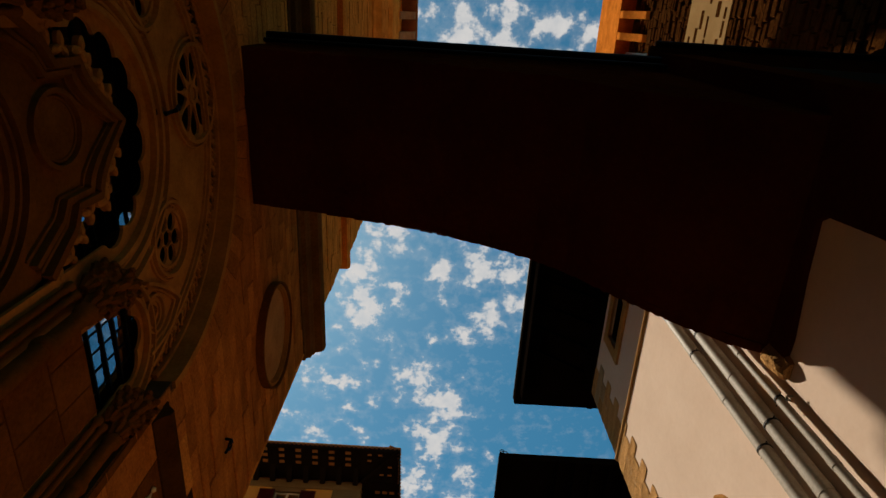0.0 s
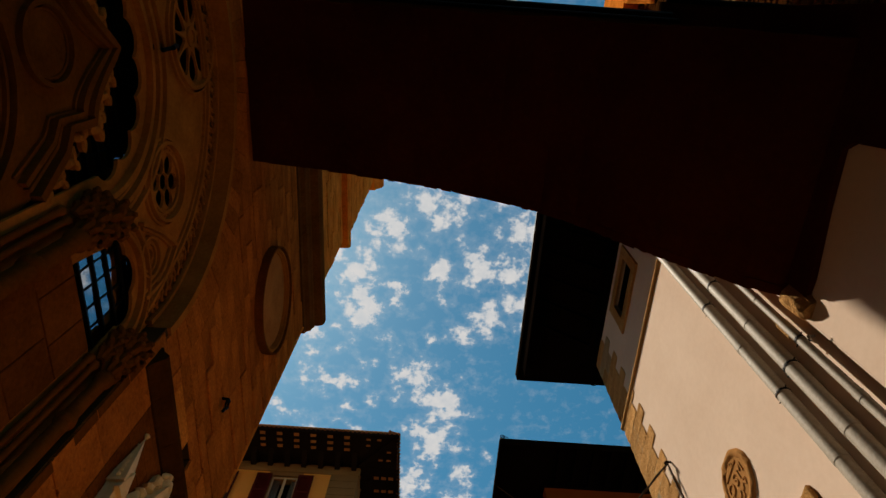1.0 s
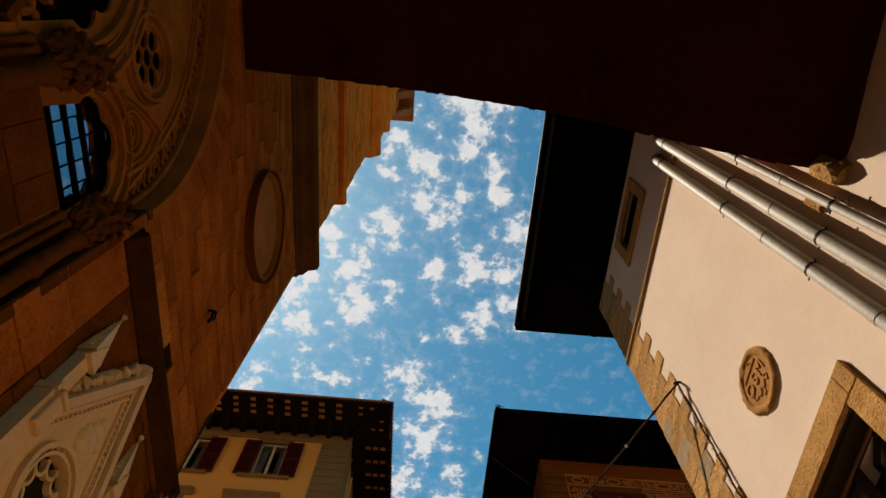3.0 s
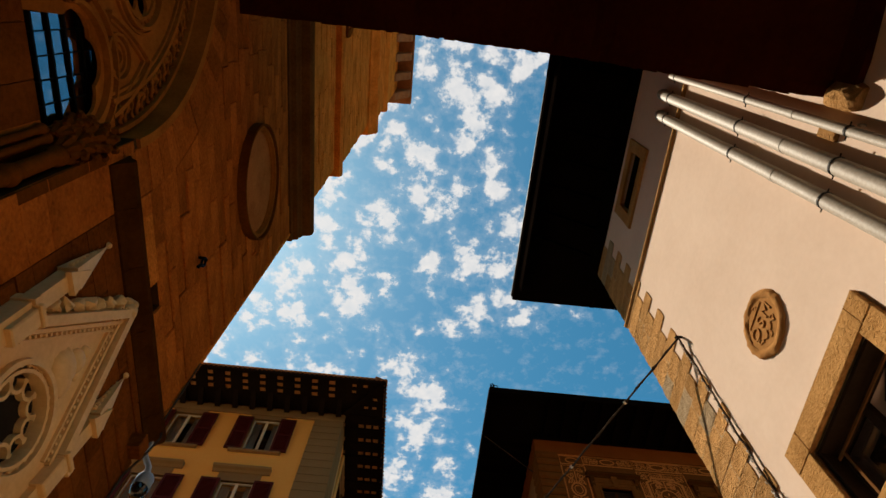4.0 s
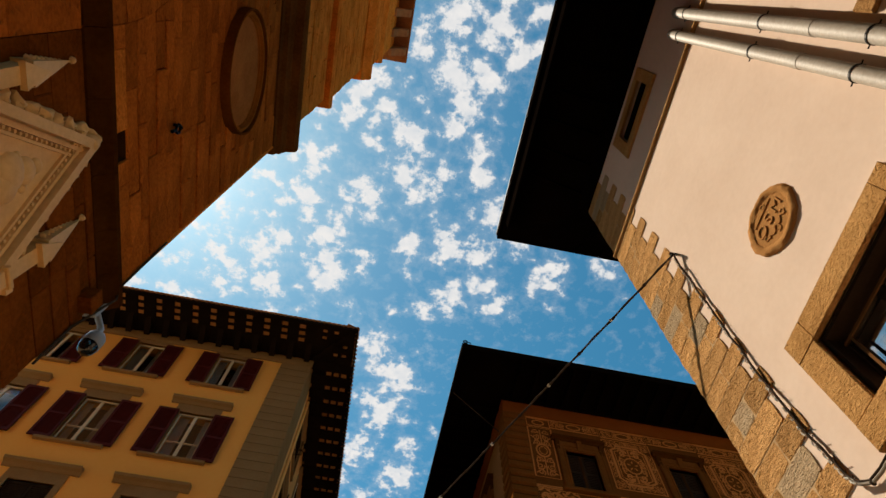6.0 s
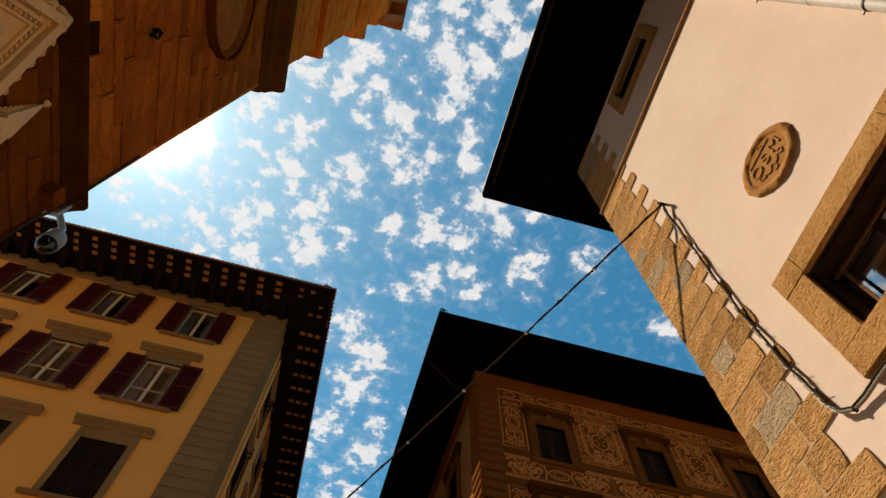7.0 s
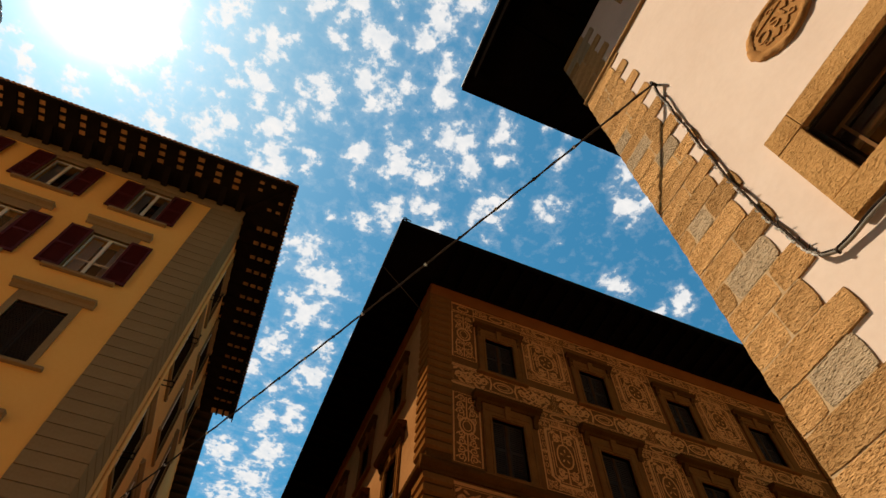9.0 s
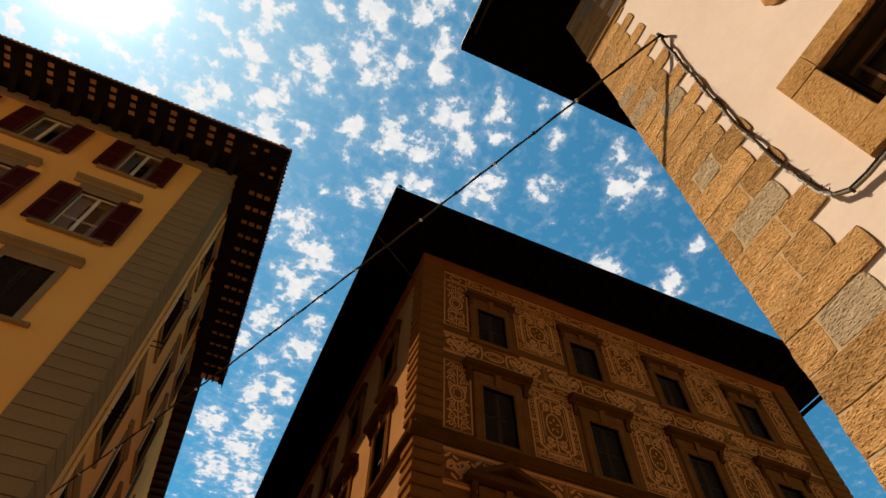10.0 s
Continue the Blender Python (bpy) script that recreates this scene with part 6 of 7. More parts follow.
# ---- things on the palace wall ----
def build_pipes():
    for y, s, r, top in ((3.925, 0.09, 0.074, 11.42), (3.617, 0.092, 0.08, 11.5), (3.312, 0.1, 0.046, 11.32)):
        x = RIGHT - s
        t = thing("downpipe", (x, y, 2.0), "pale painted steel downpipe clamped to the stucco wall", "pipe", "pipes on the palace wall")
        part("pipe", Shape().tube([(x, y, 0.0), (x, y, top - 0.16), (x + 0.02, y, top - 0.05), (x + 0.07, y, top), (RIGHT + 0.02, y, top + 0.02)], r, 16), PIPE, t, soft=True)
        for z in (10.95, 8.66, 6.81, 4.97, 3.1):
            c = Shape()
            c.tube([(x, y, z - 0.012), (x, y, z + 0.012)], r + 0.006, 16)
            cl = part("clamp", c, IRON, t)
            part("bolt", Shape().tube([(x - 0.01, y - r - 0.035, z), (x - 0.01, y + r + 0.035, z)], 0.007, 6), IRON, cl)
            part("stay", Shape().tube([(x, y, z), (RIGHT, y, z)], 0.012, 6), IRON, cl)
        for z in (7.7, 5.9, 4.1):
            part("socket", Shape().tube([(x, y, z - 0.05), (x, y, z + 0.05)], r + 0.004, 16), PIPE, t, soft=True)


build_pipes()


def build_palace_details():
    # carved roundel: rim, field and raised letters
    cy, cz = 5.37, 7.21
    t = thing("carved_roundel", (RIGHT, cy, cz), "round sandstone plaque carved with letters on the stucco wall", "plaque")
    part("field", Shape(on_right).extrude(circle(cy, cz, 0.33, 36), -0.01, 0.02, "d"), PLAQUE, t)
    rim = Shape(on_right)
    rnd = random.Random(5)
    n = 44
    prof = [(0.265, 0.018), (0.277, 0.026), (0.30, 0.036), (0.335, 0.034), (0.362, 0.016), (0.366, -0.01)]
    pts, faces = [], []
    for i in range(n):
        a = math.tau * i / n
        for r, d in prof:
            w = r + rnd.uniform(-0.009, 0.009)
            pts.append((cy + w * math.cos(a), d + rnd.uniform(-0.007, 0.007) * (d > 0), cz + w * math.sin(a)))
    m = len(prof)
    for i in range(n):
        for j in range(m - 1):
            faces.append((i * m + j, i * m + j + 1, ((i + 1) % n) * m + j + 1, ((i + 1) % n) * m + j))
    rim.add(pts, faces)
    part("rim", rim, PLAQUE, t, "rough worn rim", soft=True)
    for ch, dy in (("O", 0.15), ("S", 0.0), ("M", -0.15)):
        cu = bpy.data.curves.new("letter", "FONT")
        cu.body, cu.size, cu.extrude, cu.align_x, cu.align_y = ch, 0.2, 0.006, "CENTER", "CENTER"
        tmp = bpy.data.objects.new("letter", cu)
        me = bpy.data.meshes.new_from_object(tmp)
        bpy.data.objects.remove(tmp)
        me.materials.clear()
        me.materials.append(PLAQUE)
        ob = part("letter", me, PLAQUE, t)
        ob.matrix_basis = Matrix.Translation((RIGHT - 0.026, cy + dy, cz + 0.02)) @ Matrix(((0, 0, -1, 0), (-1, 0, 0, 0), (0, 1, 0, 0), (0, 0, 0, 1)))
    part("bar", Shape(on_right).block(cy - 0.17, cy + 0.17, cz + 0.15, cz + 0.17, 0.015, 0.03, 0.004), PLAQUE, t)
    part("scroll", Shape(on_right).ribbon([(cy + 0.15 - 0.3 * i / 16, cz - 0.13 + 0.025 * math.sin(i * 1.1)) for i in range(17)], 0.025, 0.015, 0.03), PLAQUE, t)
    for du, dz, a in ((-0.14, -0.12, 0.4), (0.02, -0.19, 2.0), (0.17, -0.07, 4.0), (-0.05, 0.2, 1.0)):
        part("carved_curl", Shape(on_right).ribbon(spiral(cy + du, cz + dz, 0.045, 0.8, a, 1, 10), 0.013, 0.015, 0.028), PLAQUE, t)
    # second, smaller bracket stone and an iron pin near the arch foot
    b = thing("bracket_stone", (RIGHT, 3.4, 7.2), "small ochre bracket stone set in the stucco wall", "bracket")
    part("stone", Shape(on_right).block(3.345, 3.45, 7.06, 7.33, -0.01, 0.045, 0.012), QUOIN, b)
    y, z = 3.25, 6.78
    p = thing("wall_pin", (RIGHT, y, z), "small bent pale iron pin in the stucco wall", "pin")
    part("shank", Shape(on_right).tube([(y, 0.0, z), (y, 0.06, z), (y, 0.075, z - 0.02), (y, 0.075, z - 0.06)], 0.012, 6), PIPE, p)


PLAQUE = material("plaque_sandstone", (0.31, 0.145, 0.048), (0.46, 0.23, 0.085), 4.0, 60, 0.9, 0.6, bump_size=0.012)
build_palace_details()


def build_cables():
    H = Vector((3.05, 6.46, 8.76))
    t = thing("wall_cable", (3.08, 6.5, 4.5), "black cable with pale ties looping down the palace wall", "cable")
    path = [H, (3.07, 6.50, 8.5), (3.078, 6.53, 8.0), (3.078, 6.565, 7.4), (3.078, 6.59, 6.8), (3.078, 6.61, 6.2), (3.078, 6.60, 5.6), (3.078, 6.58, 5.25), (3.078, 6.555, 5.05), (3.078, 6.51, 4.93), (3.078, 6.43, 4.86), (3.078, 6.30, 4.845), (3.078, 6.05, 4.845), (3.078, 5.6, 4.8), (3.078, 5.0, 4.76), (3.078, 3.9, 4.7)]
    rnd = random.Random(3)
    fine = []
    pts = [Vector(p) for p in path]
    for a, b in zip(pts, pts[1:]):
        k = max(2, int((b - a).length / 0.06))
        fine += [a.lerp(b, i / k) for i in range(k)]
    fine.append(pts[-1])
    wob = [p + Vector((0.008 + 0.006 * math.sin(i * 0.8), 0.006 * math.sin(i * 0.53) + rnd.uniform(-0.003, 0.003), 0)) for i, p in enumerate(fine)]
    bend = next(i for i, p in enumerate(fine) if p.z < 5.1)
    part("sheath", Shape().tube([p[:] for p in wob[:bend + 3]], 0.012, 7), CABLE, t)
    # the lower run is a paler, thicker bundle
    part("cable_run", Shape().tube([p[:] for p in wob[bend:]], 0.013, 8), PALE_GREY, t, "pale grey cable bundle", soft=True)
    part("cable_run", Shape().tube([(p.x - 0.004, p.y + 0.004, p.z + 0.026) for p in wob[bend:]], 0.009, 7), CABLE, t)
    # a pale lashing winds round it in short turns
    i = 1
    while i < bend + 2:
        p, q = wob[i], wob[i + 1]
        a, b = p.lerp(q, rnd.uniform(0.0, 0.2)), p.lerp(q, rnd.uniform(0.55, 1.0))
        o = Vector((-0.012, rnd.uniform(0.010, 0.018), 0.004))
        part("lashing", Shape().tube([(a + o)[:], (a.lerp(b, 0.5) + o * 1.25)[:], (b + o * 0.8)[:]], rnd.uniform(0.007, 0.011), 6), TIE, t)
        if rnd.random() < 0.45:
            part("tail", Shape().tube([p[:], (p + Vector((-0.02, rnd.uniform(-0.045, -0.015), rnd.uniform(-0.015, 0.02))))[:]], 0.0035, 5), CABLE, t)
        i += rnd.choice((1, 1, 1, 2))
    for i in range(bend + 4, len(wob) - 2, 7):
        p, d = wob[i], (wob[i + 1] - wob[i]).normalized()
        part("tie", Shape().tube([(p - d * 0.008)[:], (p + d * 0.008)[:]], 0.022, 8), CABLE, t)
    hk = part("hook", Shape().tube([(RIGHT, 6.46, 8.80), (3.04, 6.46, 8.80), (3.02, 6.46, 8.77), (3.03, 6.46, 8.73)], 0.018, 7), IRON, t)
    # the span across the junction to the ochre house
    sp = thing("span_cable", H[:], "twisted black cable spanning the street junction", "cable")
    far = H + Vector((-0.418, 0.906, 0.02)) * 14.2
    n = 110
    line, wrap = [], []
    for i in range(n + 1):
        k = i / n
        p = H.lerp(far, k) - Vector((0, 0, 0.35 * 4 * k * (1 - k) * 0.5))
        line.append(p[:])
        w = i * 1.3
        wrap.append((p + Vector((0.012 * math.cos(w), 0, 0.016 * math.sin(w))))[:])
    part("strand", Shape().tube(line, 0.013, 7), CABLE, sp)
    part("strand", Shape().tube(wrap, 0.010, 5), CABLE, sp)
    for i in range(4, n, 5):
        part("tie", Shape().tube([line[i], tuple(Vector(line[i]).lerp(Vector(line[i + 1]), 0.25))], 0.024, 6), TIE if i % 2 else CABLE, sp)
    # thin guy between the palazzo eave and its wall
    g = thing("guy_wire", (2.5, 18.0, 19.5), "thin dark wire under the palazzo eave", "wire")
    part("strand", Shape().tube([(2.58, 17.6, 20.4), (4.5, 18.3, 19.4)], 0.02, 6), CABLE, g)


build_cables()


def build_security_camera():
    t = thing("security_camera", (-3.45, 7.82, 7.2), "white dome security camera on a bracket at the church corner", "security camera")
    part("mount", Shape().box(-3.62, -3.40, 7.76, 7.80, 7.16, 7.46), CASING, t)
    a = Shape().tube([(-3.5, 7.79, 7.34), (-3.44, 7.86, 7.28), (-3.36, 7.93, 7.18), (-3.33, 7.94, 7.05)], 0.034, 10)
    part("arm", a, CASING, t, soft=True)
    d = Shape()
    d.lathe([(0.02, 7.07), (0.07, 7.06), (0.098, 7.01), (0.102, 6.88), (0.096, 6.87)], -3.32, 7.94, 20)
    part("housing", d, CASING, t, "white rounded housing", soft=True)
    g = Shape()
    g.lathe([(0.094, 6.88), (0.092, 6.83), (0.075, 6.785), (0.045, 6.76), (0.01, 6.755)], -3.32, 7.94, 20)
    part("dome", g, LENS, t, "glossy black dome", soft=True)
    j = thing("conduit", (LEFT, 7.4, 7.0), "dark cable conduit and box on the church corner", "conduit")
    part("box", Shape(on_left).block(7.44, 7.62, 6.95, 7.16, -0.01, 0.16, 0.01), LOWER_STONE, j)
    part("cable", Shape(on_left).tube([(7.72, 0.03, 6.2), (7.7, 0.03, 6.8), (7.62, 0.17, 7.05), (7.69, 0.17, 7.4), (7.73, 0.05, 7.72), (7.72, 0.03, 9.0)], 0.014, 6), CABLE, j)


build_security_camera()


# ---- scrollwork of the palazzo ----
D0, D1 = -0.002, 0.006


def scroll_fill(s, u0, u1, z0, z1, rnd, size=0.17, keep=None):
    """Mirrored scrolls and leaves that fill a panel, clear of the middle if keep says so."""
    cu = (u0 + u1) / 2
    nz = max(1, round((z1 - z0) / (size * 1.9)))
    nu = max(1, round((cu - u0) / (size * 1.9)))
    for i in range(nz):
        for j in range(nu):
            z = z0 + (z1 - z0) * (i + 0.5) / nz + rnd.uniform(-0.02, 0.02)
            du = (cu - u0) * (j + 0.5) / nu
            if keep and not keep(du, z):
                continue
            r = size * rnd.uniform(0.75, 0.98)
            a, hand = rnd.uniform(0, 6.28), rnd.choice((-1, 1))
            for m in (-1, 1):
                base = spiral(du, z, r, 1.35, a, hand)
                s.ribbon([(cu + m * p[0], p[1]) for p in base], size * 0.24, D0, D1)
                for k in range(3):
                    w = a + 2.1 * k
                    lp = leaf_loop(du + r * 1.0 * math.cos(w), z + r * 1.0 * math.sin(w), size * 0.85, size * 0.42, w + 0.9 * hand)
                    lp = [(cu + m * p[0], p[1]) for p in lp]
                    if all(u0 < p[0] < u1 and z0 < p[1] < z1 for p in lp):
                        s.extrude(lp, D0, D1 - 0.001, "d")


def strap(u0, u1, z0, z1, c):
    """A frame line with cut and stepped corners."""
    return [(u0 + c, z0), (u1 - c, z0), (u1 - c, z0 + c * 0.6), (u1, z0 + c * 1.2), (u1, z1 - c * 1.2), (u1 - c, z1 - c * 0.6), (u1 - c, z1), (u0 + c, z1), (u0 + c, z1 - c * 0.6), (u0, z1 - c * 1.2), (u0, z0 + c * 1.2), (u0 + c, z0 + c * 0.6)]


def panel_mesh(kind, w, h, seed):
    """Pale scrollwork centred on the origin, w by h."""
    rnd = random.Random(seed)
    s = Shape(lambda u, d, z: (u, -d, z))
    u0, u1, z0, z1 = -w / 2, w / 2, -h / 2, h / 2
    s.ribbon(rect(u0, u1, z0, z1), 0.05, D0, D1 + 0.001, True)
    if kind == "strap":
        a, b, c, d = u0 + 0.24, u1 - 0.24, z0 + 0.26, z1 - 0.26
        s.ribbon(strap(a, b, c, d, 0.2), 0.095, D0, D1 + 0.001, True)
        s.ribbon(strap(a + 0.11, b - 0.11, c + 0.11, d - 0.11, 0.17), 0.03, D0, D1, True)
        for p, q in (((0, d), (0, z1)), ((0, c), (0, z0)), ((a, 0), (u0, 0)), ((b, 0), (u1, 0))):
            s.ribbon([p, q], 0.06, D0, D1)
        iw, ih = (b - a) * 0.24, (d - c) * 0.2
        s.ribbon(circle(0, 0, iw, 16, ih), 0.05, D0, D1 + 0.001, True)
        s.ribbon(strap(-iw - 0.1, iw + 0.1, -ih - 0.14, ih + 0.14, 0.1), 0.03, D0, D1, True)
        s.ribbon([(0, ih), (0, d - 0.12)], 0.05, D0, D1)
        s.ribbon([(0, -ih), (0, c + 0.12)], 0.05, D0, D1)
        for m in (-1, 1):
            for e in (-1, 1):
                s.ribbon([(m * p[0], e * p[1]) for p in spiral(iw * 0.75, ih + 0.16, 0.15, 1.25, 2.6, -1)], 0.045, D0, D1)
                s.ribbon([(m * p[0], e * p[1]) for p in spiral(iw * 0.9, (d - 0.11) * 0.74, 0.13, 1.2, 0.4, 1)], 0.04, D0, D1)
                for q in range(4):
                    s.extrude([(m * p[0], e * p[1]) for p in leaf_loop(iw * 0.35 + 0.07 * q, ih + 0.30 + 0.05 * q, 0.2, 0.075, 1.2 - 0.5 * q)], D0, D1 - 0.001, "d")
        for k in range(5):
            w2 = math.tau * k / 5 + 0.3
            s.extrude(leaf_loop(iw * 0.45 * math.cos(w2), ih * 0.45 * math.sin(w2), 0.14, 0.07, w2), D0, D1, "d")
        scroll_fill(s, a + 0.14, b - 0.14, c + 0.14, d - 0.14, rnd, 0.12, lambda du, z: du > iw + 0.06 and abs(z) < ih)
        scroll_fill(s, u0 + 0.04, u1 - 0.04, z0 + 0.04, z1 - 0.04, rnd, 0.085, lambda du, z: abs(z) > d + 0.1 or (du > b - 0.14 and abs(z) > d - 0.18))
        for m in (-1, 1):
            for q in range(7):
                z = (d - 0.35) * (q - 3) / 3.0
                s.ribbon(circle(m * (b + 0.13), z, 0.05, 10, 0.08), 0.02, D0, D1, True)
    elif kind == "strip":
        s.ribbon(circle(0, 0.05, 0.24, 22, 0.3), 0.06, D0, D1 + 0.001, True)
        s.ribbon(circle(0, 0.05, 0.14, 16, 0.19), 0.03, D0, D1, True)
        s.ribbon([(0, 0.36), (0, z1 - 0.1)], 0.04, D0, D1)
        s.ribbon([(0, -0.26), (0, z0 + 0.1)], 0.04, D0, D1)
        scroll_fill(s, u0 + 0.04, u1 - 0.04, z0 + 0.06, z1 - 0.06, rnd, 0.15, lambda du, z: (du / 0.26) ** 2 + ((z - 0.05) / 0.34) ** 2 > 1)
    elif kind == "frieze":
        s.ribbon(rect(u0 + 0.07, u1 - 0.07, z0 + 0.07, z1 - 0.07), 0.02, D0, D1, True)
        for cu, flat in ((0.0, 1), (-w * 0.5, 0), (w * 0.5, 0)):
            if flat:
                s.ribbon(circle(cu, 0, 0.34, 24, h * 0.24), 0.05, D0, D1 + 0.001, True)
                s.ribbon(circle(cu, 0, 0.21, 20, h * 0.13), 0.03, D0, D1, True)
                for m in (-1, 1):
                    s.ribbon([(cu + m * 0.48, -h * 0.36), (cu + m * 0.42, 0), (cu + m * 0.48, h * 0.36)], 0.06, D0, D1)
        for m in (-1, 1):
            base = [(0.55 + (w / 2 - 0.7) * i / 26, 0.10 * h * 2 * math.sin(i * 0.62)) for i in range(27)]
            s.ribbon([(m * p[0], p[1]) for p in base], 0.07, D0, D1)
            for i in range(3, 26, 4):
                p = base[i]
                sgn = -1 if math.sin(i * 0.62) > 0 else 1
                s.ribbon([(m * q[0], q[1]) for q in spiral(p[0], p[1] + sgn * 0.16, 0.15, 1.3, 1.57 * -sgn, sgn)], 0.05, D0, D1)
                lp = leaf_loop(p[0] + 0.1, p[1] - sgn * 0.14, 0.26, 0.12, 0.7 * sgn)
                s.extrude([(m * q[0], q[1]) for q in lp], D0, D1 - 0.001, "d")
                lp = leaf_loop(p[0] - 0.12, p[1] - sgn * 0.10, 0.2, 0.10, -0.6 * sgn)
                s.extrude([(m * q[0], q[1]) for q in lp], D0, D1 - 0.001, "d")
    else:
        s.ribbon(circle(0, 0, min(0.26, w / 4), 18, h * 0.3), 0.05, D0, D1 + 0.001, True)
        scroll_fill(s, u0 + 0.04, u1 - 0.04, z0 + 0.04, z1 - 0.04, rnd, 0.10, lambda du, z: du > 0.3)
    me = s.mesh("scroll_panel")
    me.materials.append(SG_LIGHT)
    return me


def build_scrollwork():
    P = 3.745

    def put(me, cu, cz):
        ob = part("scroll_panel", me, SG_LIGHT, palazzo_wall)
        ob.matrix_basis = Matrix.Translation((cu, SGR, cz))

    top, second = panel_mesh("strap", 1.76, 2.36, 1), panel_mesh("strap", 1.6, 2.72, 2)
    low = panel_mesh("strap", 1.6, 2.6, 5)
    cap = panel_mesh("cap", 1.76, 0.42, 3)
    over = panel_mesh("cap", 1.86, 0.42, 9)
    link = panel_mesh("cap", 1.5, 0.36, 4)
    fr = panel_mesh("frieze", P - 0.06, 0.78, 6)
    fr2 = panel_mesh("frieze", P - 0.06, 0.98, 8)
    for i in range(4):
        w0 = BAYS[i] + WINDOW
        nxt = w0 + (P - WINDOW) / 2
        if i < 3:
            put(top, nxt, 18.06)
            put(cap, nxt, 19.56)
            put(second, nxt, 13.88)
            put(link, nxt, 15.42)
            put(low, nxt, 9.3)
        put(fr, BAYS[i] + WINDOW / 2 + 0.0, 16.02)
        put(over, BAYS[i] + WINDOW / 2, 19.60)
        put(fr2, BAYS[i] + WINDOW / 2, 11.36)
    strip, strip2 = panel_mesh("strip", 0.86, 2.42, 12), panel_mesh("strip", 0.86, 2.62, 13)
    box = panel_mesh("cap", 0.86, 0.42, 14)
    for cu in (5.76, 20.02):
        put(strip, cu, 18.06)
        put(box, cu, 19.56)
        put(strip2, cu, 13.88)
    # borders run the whole length
    for z in (19.82, 16.48, 15.58, 11.9, 10.82):
        part("border", Shape(on_sgraffito).box(5.22, 20.62, -0.002, 0.007, z - 0.025, z + 0.025), SG_LIGHT, palazzo_wall)
    # pediment over the lower middle windows
    for i in range(4):
        c = BAYS[i] + WINDOW / 2
        pd = Shape(on_sgraffito)
        plate(pd, [(c - 1.25, 11.0), (c + 1.25, 11.0), (c + 1.25, 11.12), (c, 11.72), (c - 1.25, 11.12)], [[(c - 0.95, 11.12), (c + 0.95, 11.12), (c, 11.55)]], -0.01, 0.36)
        plate(pd, [(c - 0.94, 11.121), (c + 0.94, 11.121), (c, 11.548)], [], -0.01, 0.08)
        part("pediment", pd, DARK_HOOD, palazzo, "triangular stone pediment")
    # curled iron finial at the eave's corner
    f = thing("eave_finial", (2.51, 15.66, 20.66), "small curled iron ornament on the eave corner", "finial")
    part("curl", Shape().tube([(2.51 + 0.1 * k / 6, 15.66 - 0.05, 20.66 + 0.03 * k) for k in range(7)] + [(2.64 + 0.09 * math.cos(a * 0.7), 15.62, 20.86 + 0.09 * math.sin(a * 0.7)) for a in range(9)], 0.018, 6), IRON, f)
    part("curl", Shape().tube([(2.76 + 0.08 * math.cos(a * 0.7), 15.62, 20.78 + 0.08 * math.sin(a * 0.7)) for a in range(9)], 0.018, 6), IRON, f)


build_scrollwork()


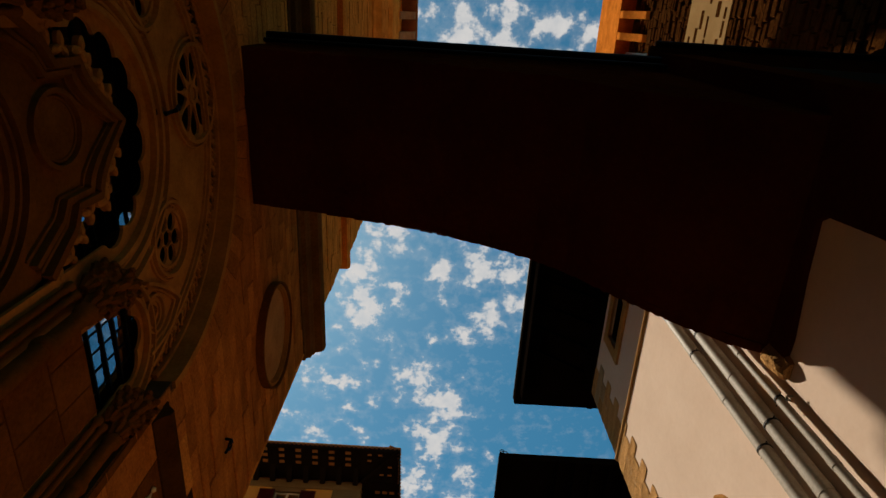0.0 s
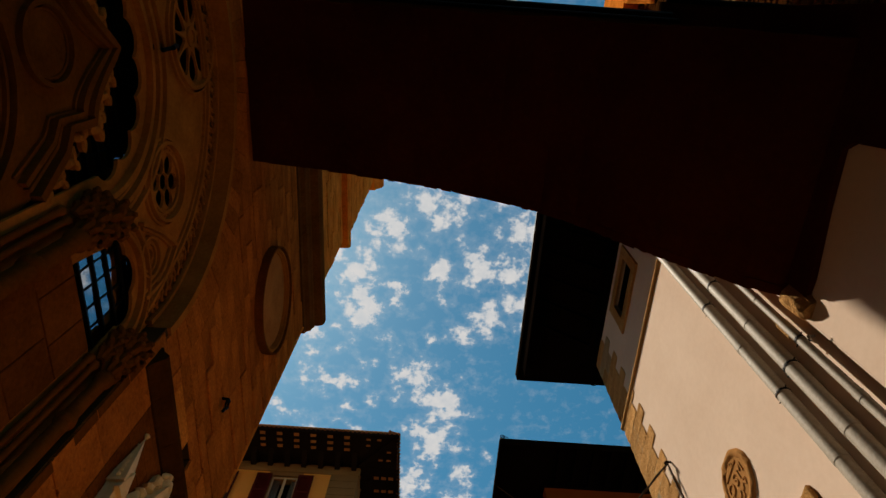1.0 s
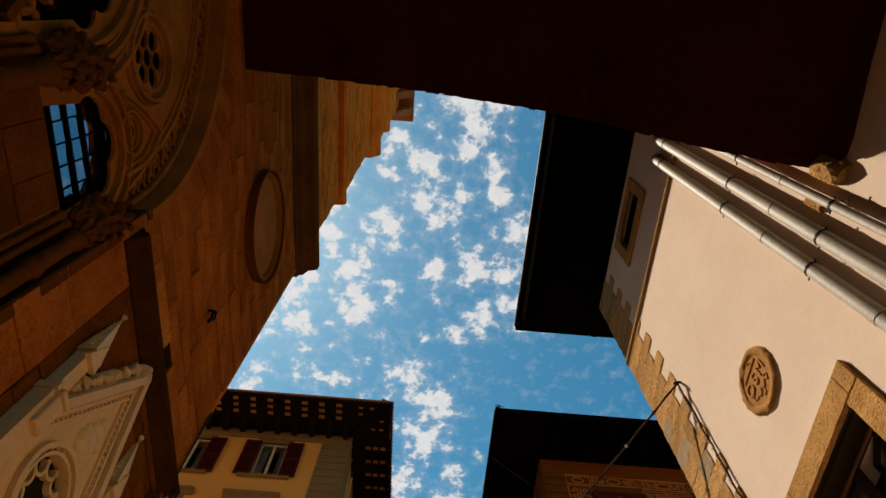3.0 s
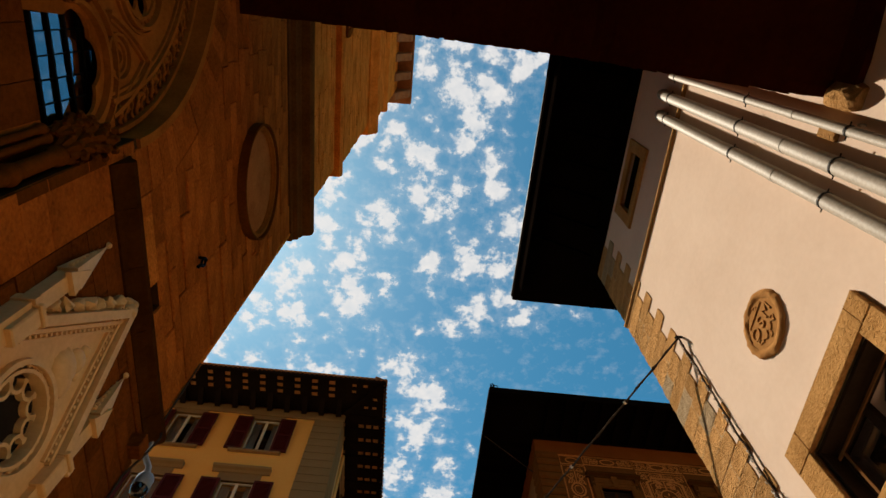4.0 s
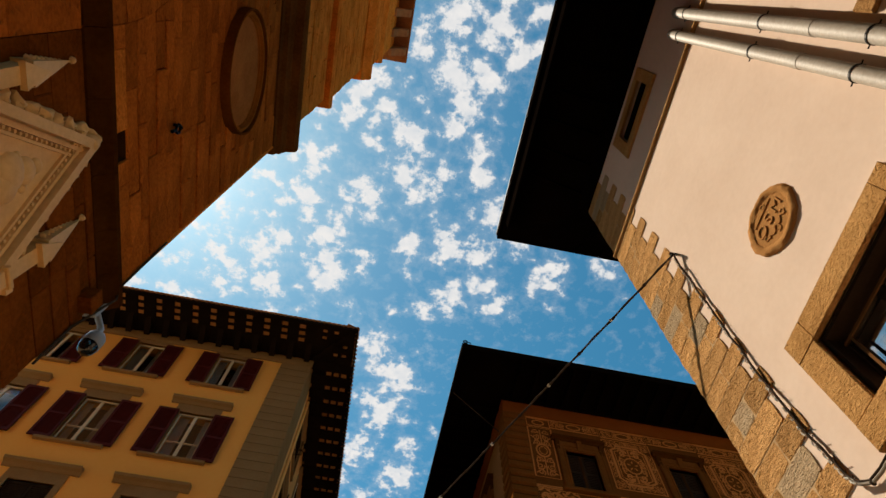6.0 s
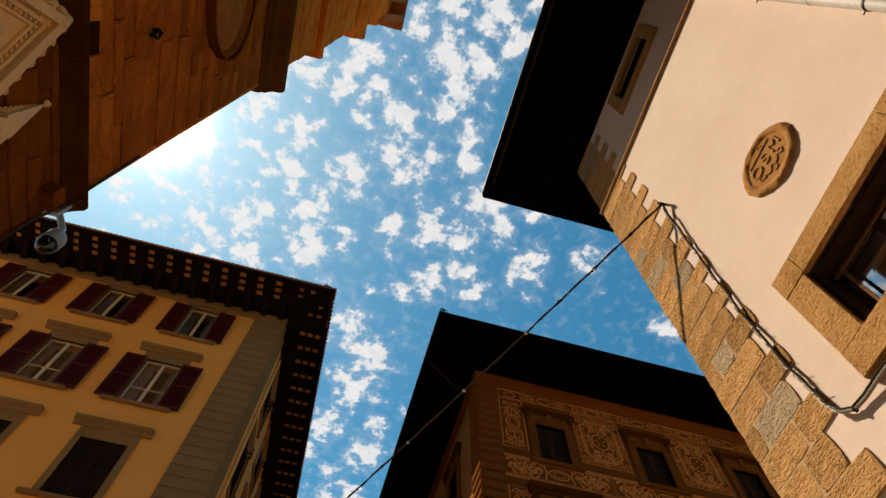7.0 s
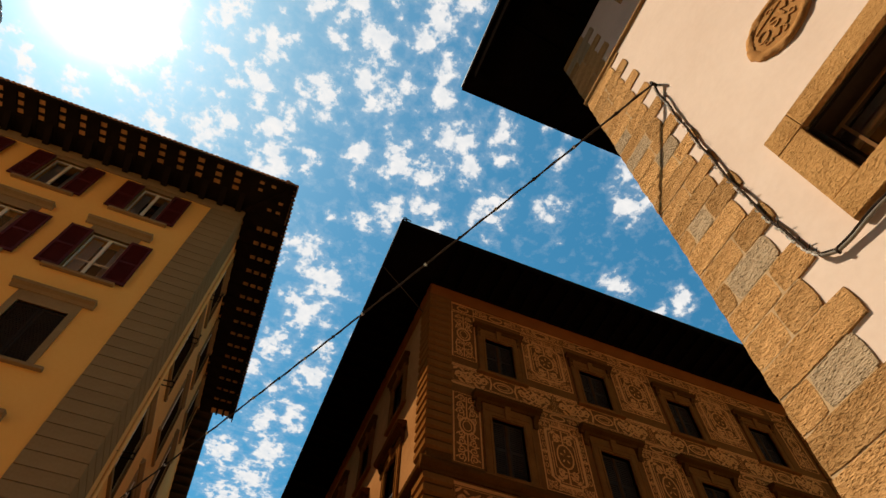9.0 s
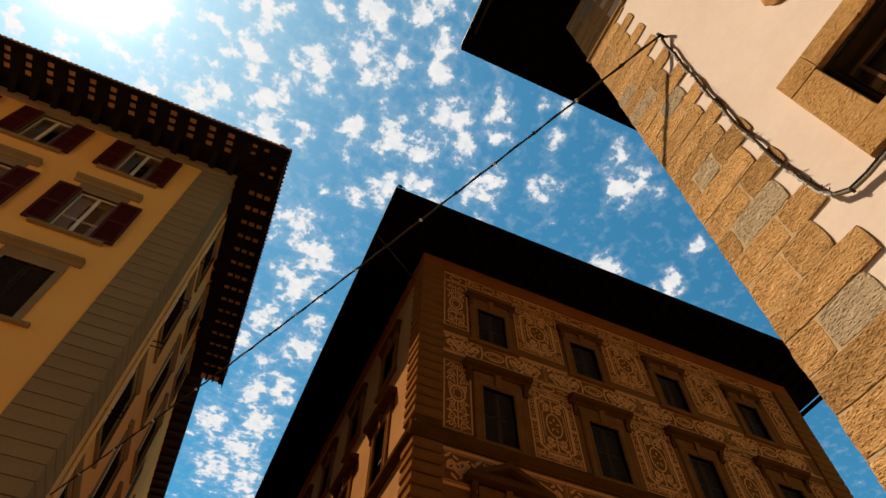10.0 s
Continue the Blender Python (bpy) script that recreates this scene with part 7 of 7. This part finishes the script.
# ---- tall stone tower behind the palace ----
def build_tower():
    t = thing("stone_tower", (11, -3, 0), "tall rough stone tower with a corbelled parapet behind the palace", "tower")
    rnd = random.Random(31)
    face = lambda u, d, z: (8.2 - d, u, z)
    part("wall", Shape().box(8.25, 14, -9, 2.0, 0.0, 35.5), WALL_CORE, t)
    s = Shape(face)
    z = 9.0
    while z < 31.5:
        h = rnd.uniform(0.18, 0.36)
        u = 2.0
        while u > -3.5:
            w = rnd.uniform(0.3, 0.9)
            s.block(u - w + 0.012, u - 0.012, z + 0.012, z + h - 0.012, -0.06, rnd.uniform(-0.03, 0.09), 0.03)
            u -= w
        z += h
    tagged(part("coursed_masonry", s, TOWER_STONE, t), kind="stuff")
    part("plaster_patch", Shape(face).box(-1.2, 0.5, 0.03, 0.07, 21.7, 25.0), GREY_PLASTER, t, "pale plastered patch")
    part("parapet", Shape().box(7.55, 14.6, -9.6, 2.6, 32.2, 36.0), WALL_REST, t)
    cb = Shape().extrude([(0.0, -2.6), (0.16, -2.4), (0.4, -1.2), (0.64, -0.5), (0.64, 0.0), (0.0, 0.0)], -0.16, 0.16, "u")
    cb.v = [(-p[1], p[0], p[2]) for p in cb.v]
    me = cb.mesh("corbel")
    me.materials.append(WALL_REST)
    for i in range(9):
        ob = part("corbel", me, WALL_REST, t)
        ob.matrix_basis = Matrix.Translation((8.2, 2.3 - i * 0.95, 32.19))


build_tower()


# ---- buildings further down the far street ----
def build_far_house():
    t = thing("far_house", (-6, 36, 0), "pale house further along the street with lower eaves", "house")
    part("wall", Shape().box(-12, -2.7, 28.55, 52, 0, 21.5), SIDE_PLASTER, t)
    r = part("roof", Shape().box(-12, -1.85, 28.52, 52, 21.52, 21.66), OLD_TIMBER, t)
    rm = Shape().box(-1.0, 0.0, -0.07, 0.07, -0.16, 0.0).mesh("rafter")
    for i in range(30):
        ob = part("rafter", rm, OLD_TIMBER, r)
        ob.matrix_basis = Matrix.Translation((-1.89, 28.8 + i * 0.7, 21.52))
    for k in range(5):
        for z in (15.6, 12.0, 8.4):
            y = 29.6 + k * 3.2
            w = part("window", plate(Shape(on_far), rect(y - 0.2, y + 1.25, z - 0.1, z + 2.0), [rect(y, y + 1.05, z, z + 1.8)], -0.05, 0.06), GREY_PLASTER, t)
            part("shutter", Shape(on_far).box(y, y + 1.05, 0.0, 0.02, z, z + 1.8), LOUVRE, w)


on_far = lambda u, d, z: (-2.7 + d, u, z)
build_far_house()

# ---- courses of the church wall, last ----
build_church_stones()


# the church front is a little out of line with the street
def turn_front(names, degrees, pivot):
    m = Matrix.Translation(pivot) @ Matrix.Rotation(radians(degrees), 4, "Z") @ Matrix.Translation(-Vector(pivot))
    for name in names:
        ob = bpy.data.objects[name]
        ob.matrix_basis = m @ ob.matrix_basis


turn_front(("church", "roundel", "putlog_hole", "wall_hook", "tabernacle", "security_camera", "conduit"), -1.2, (LEFT, 6.6, 0.0))
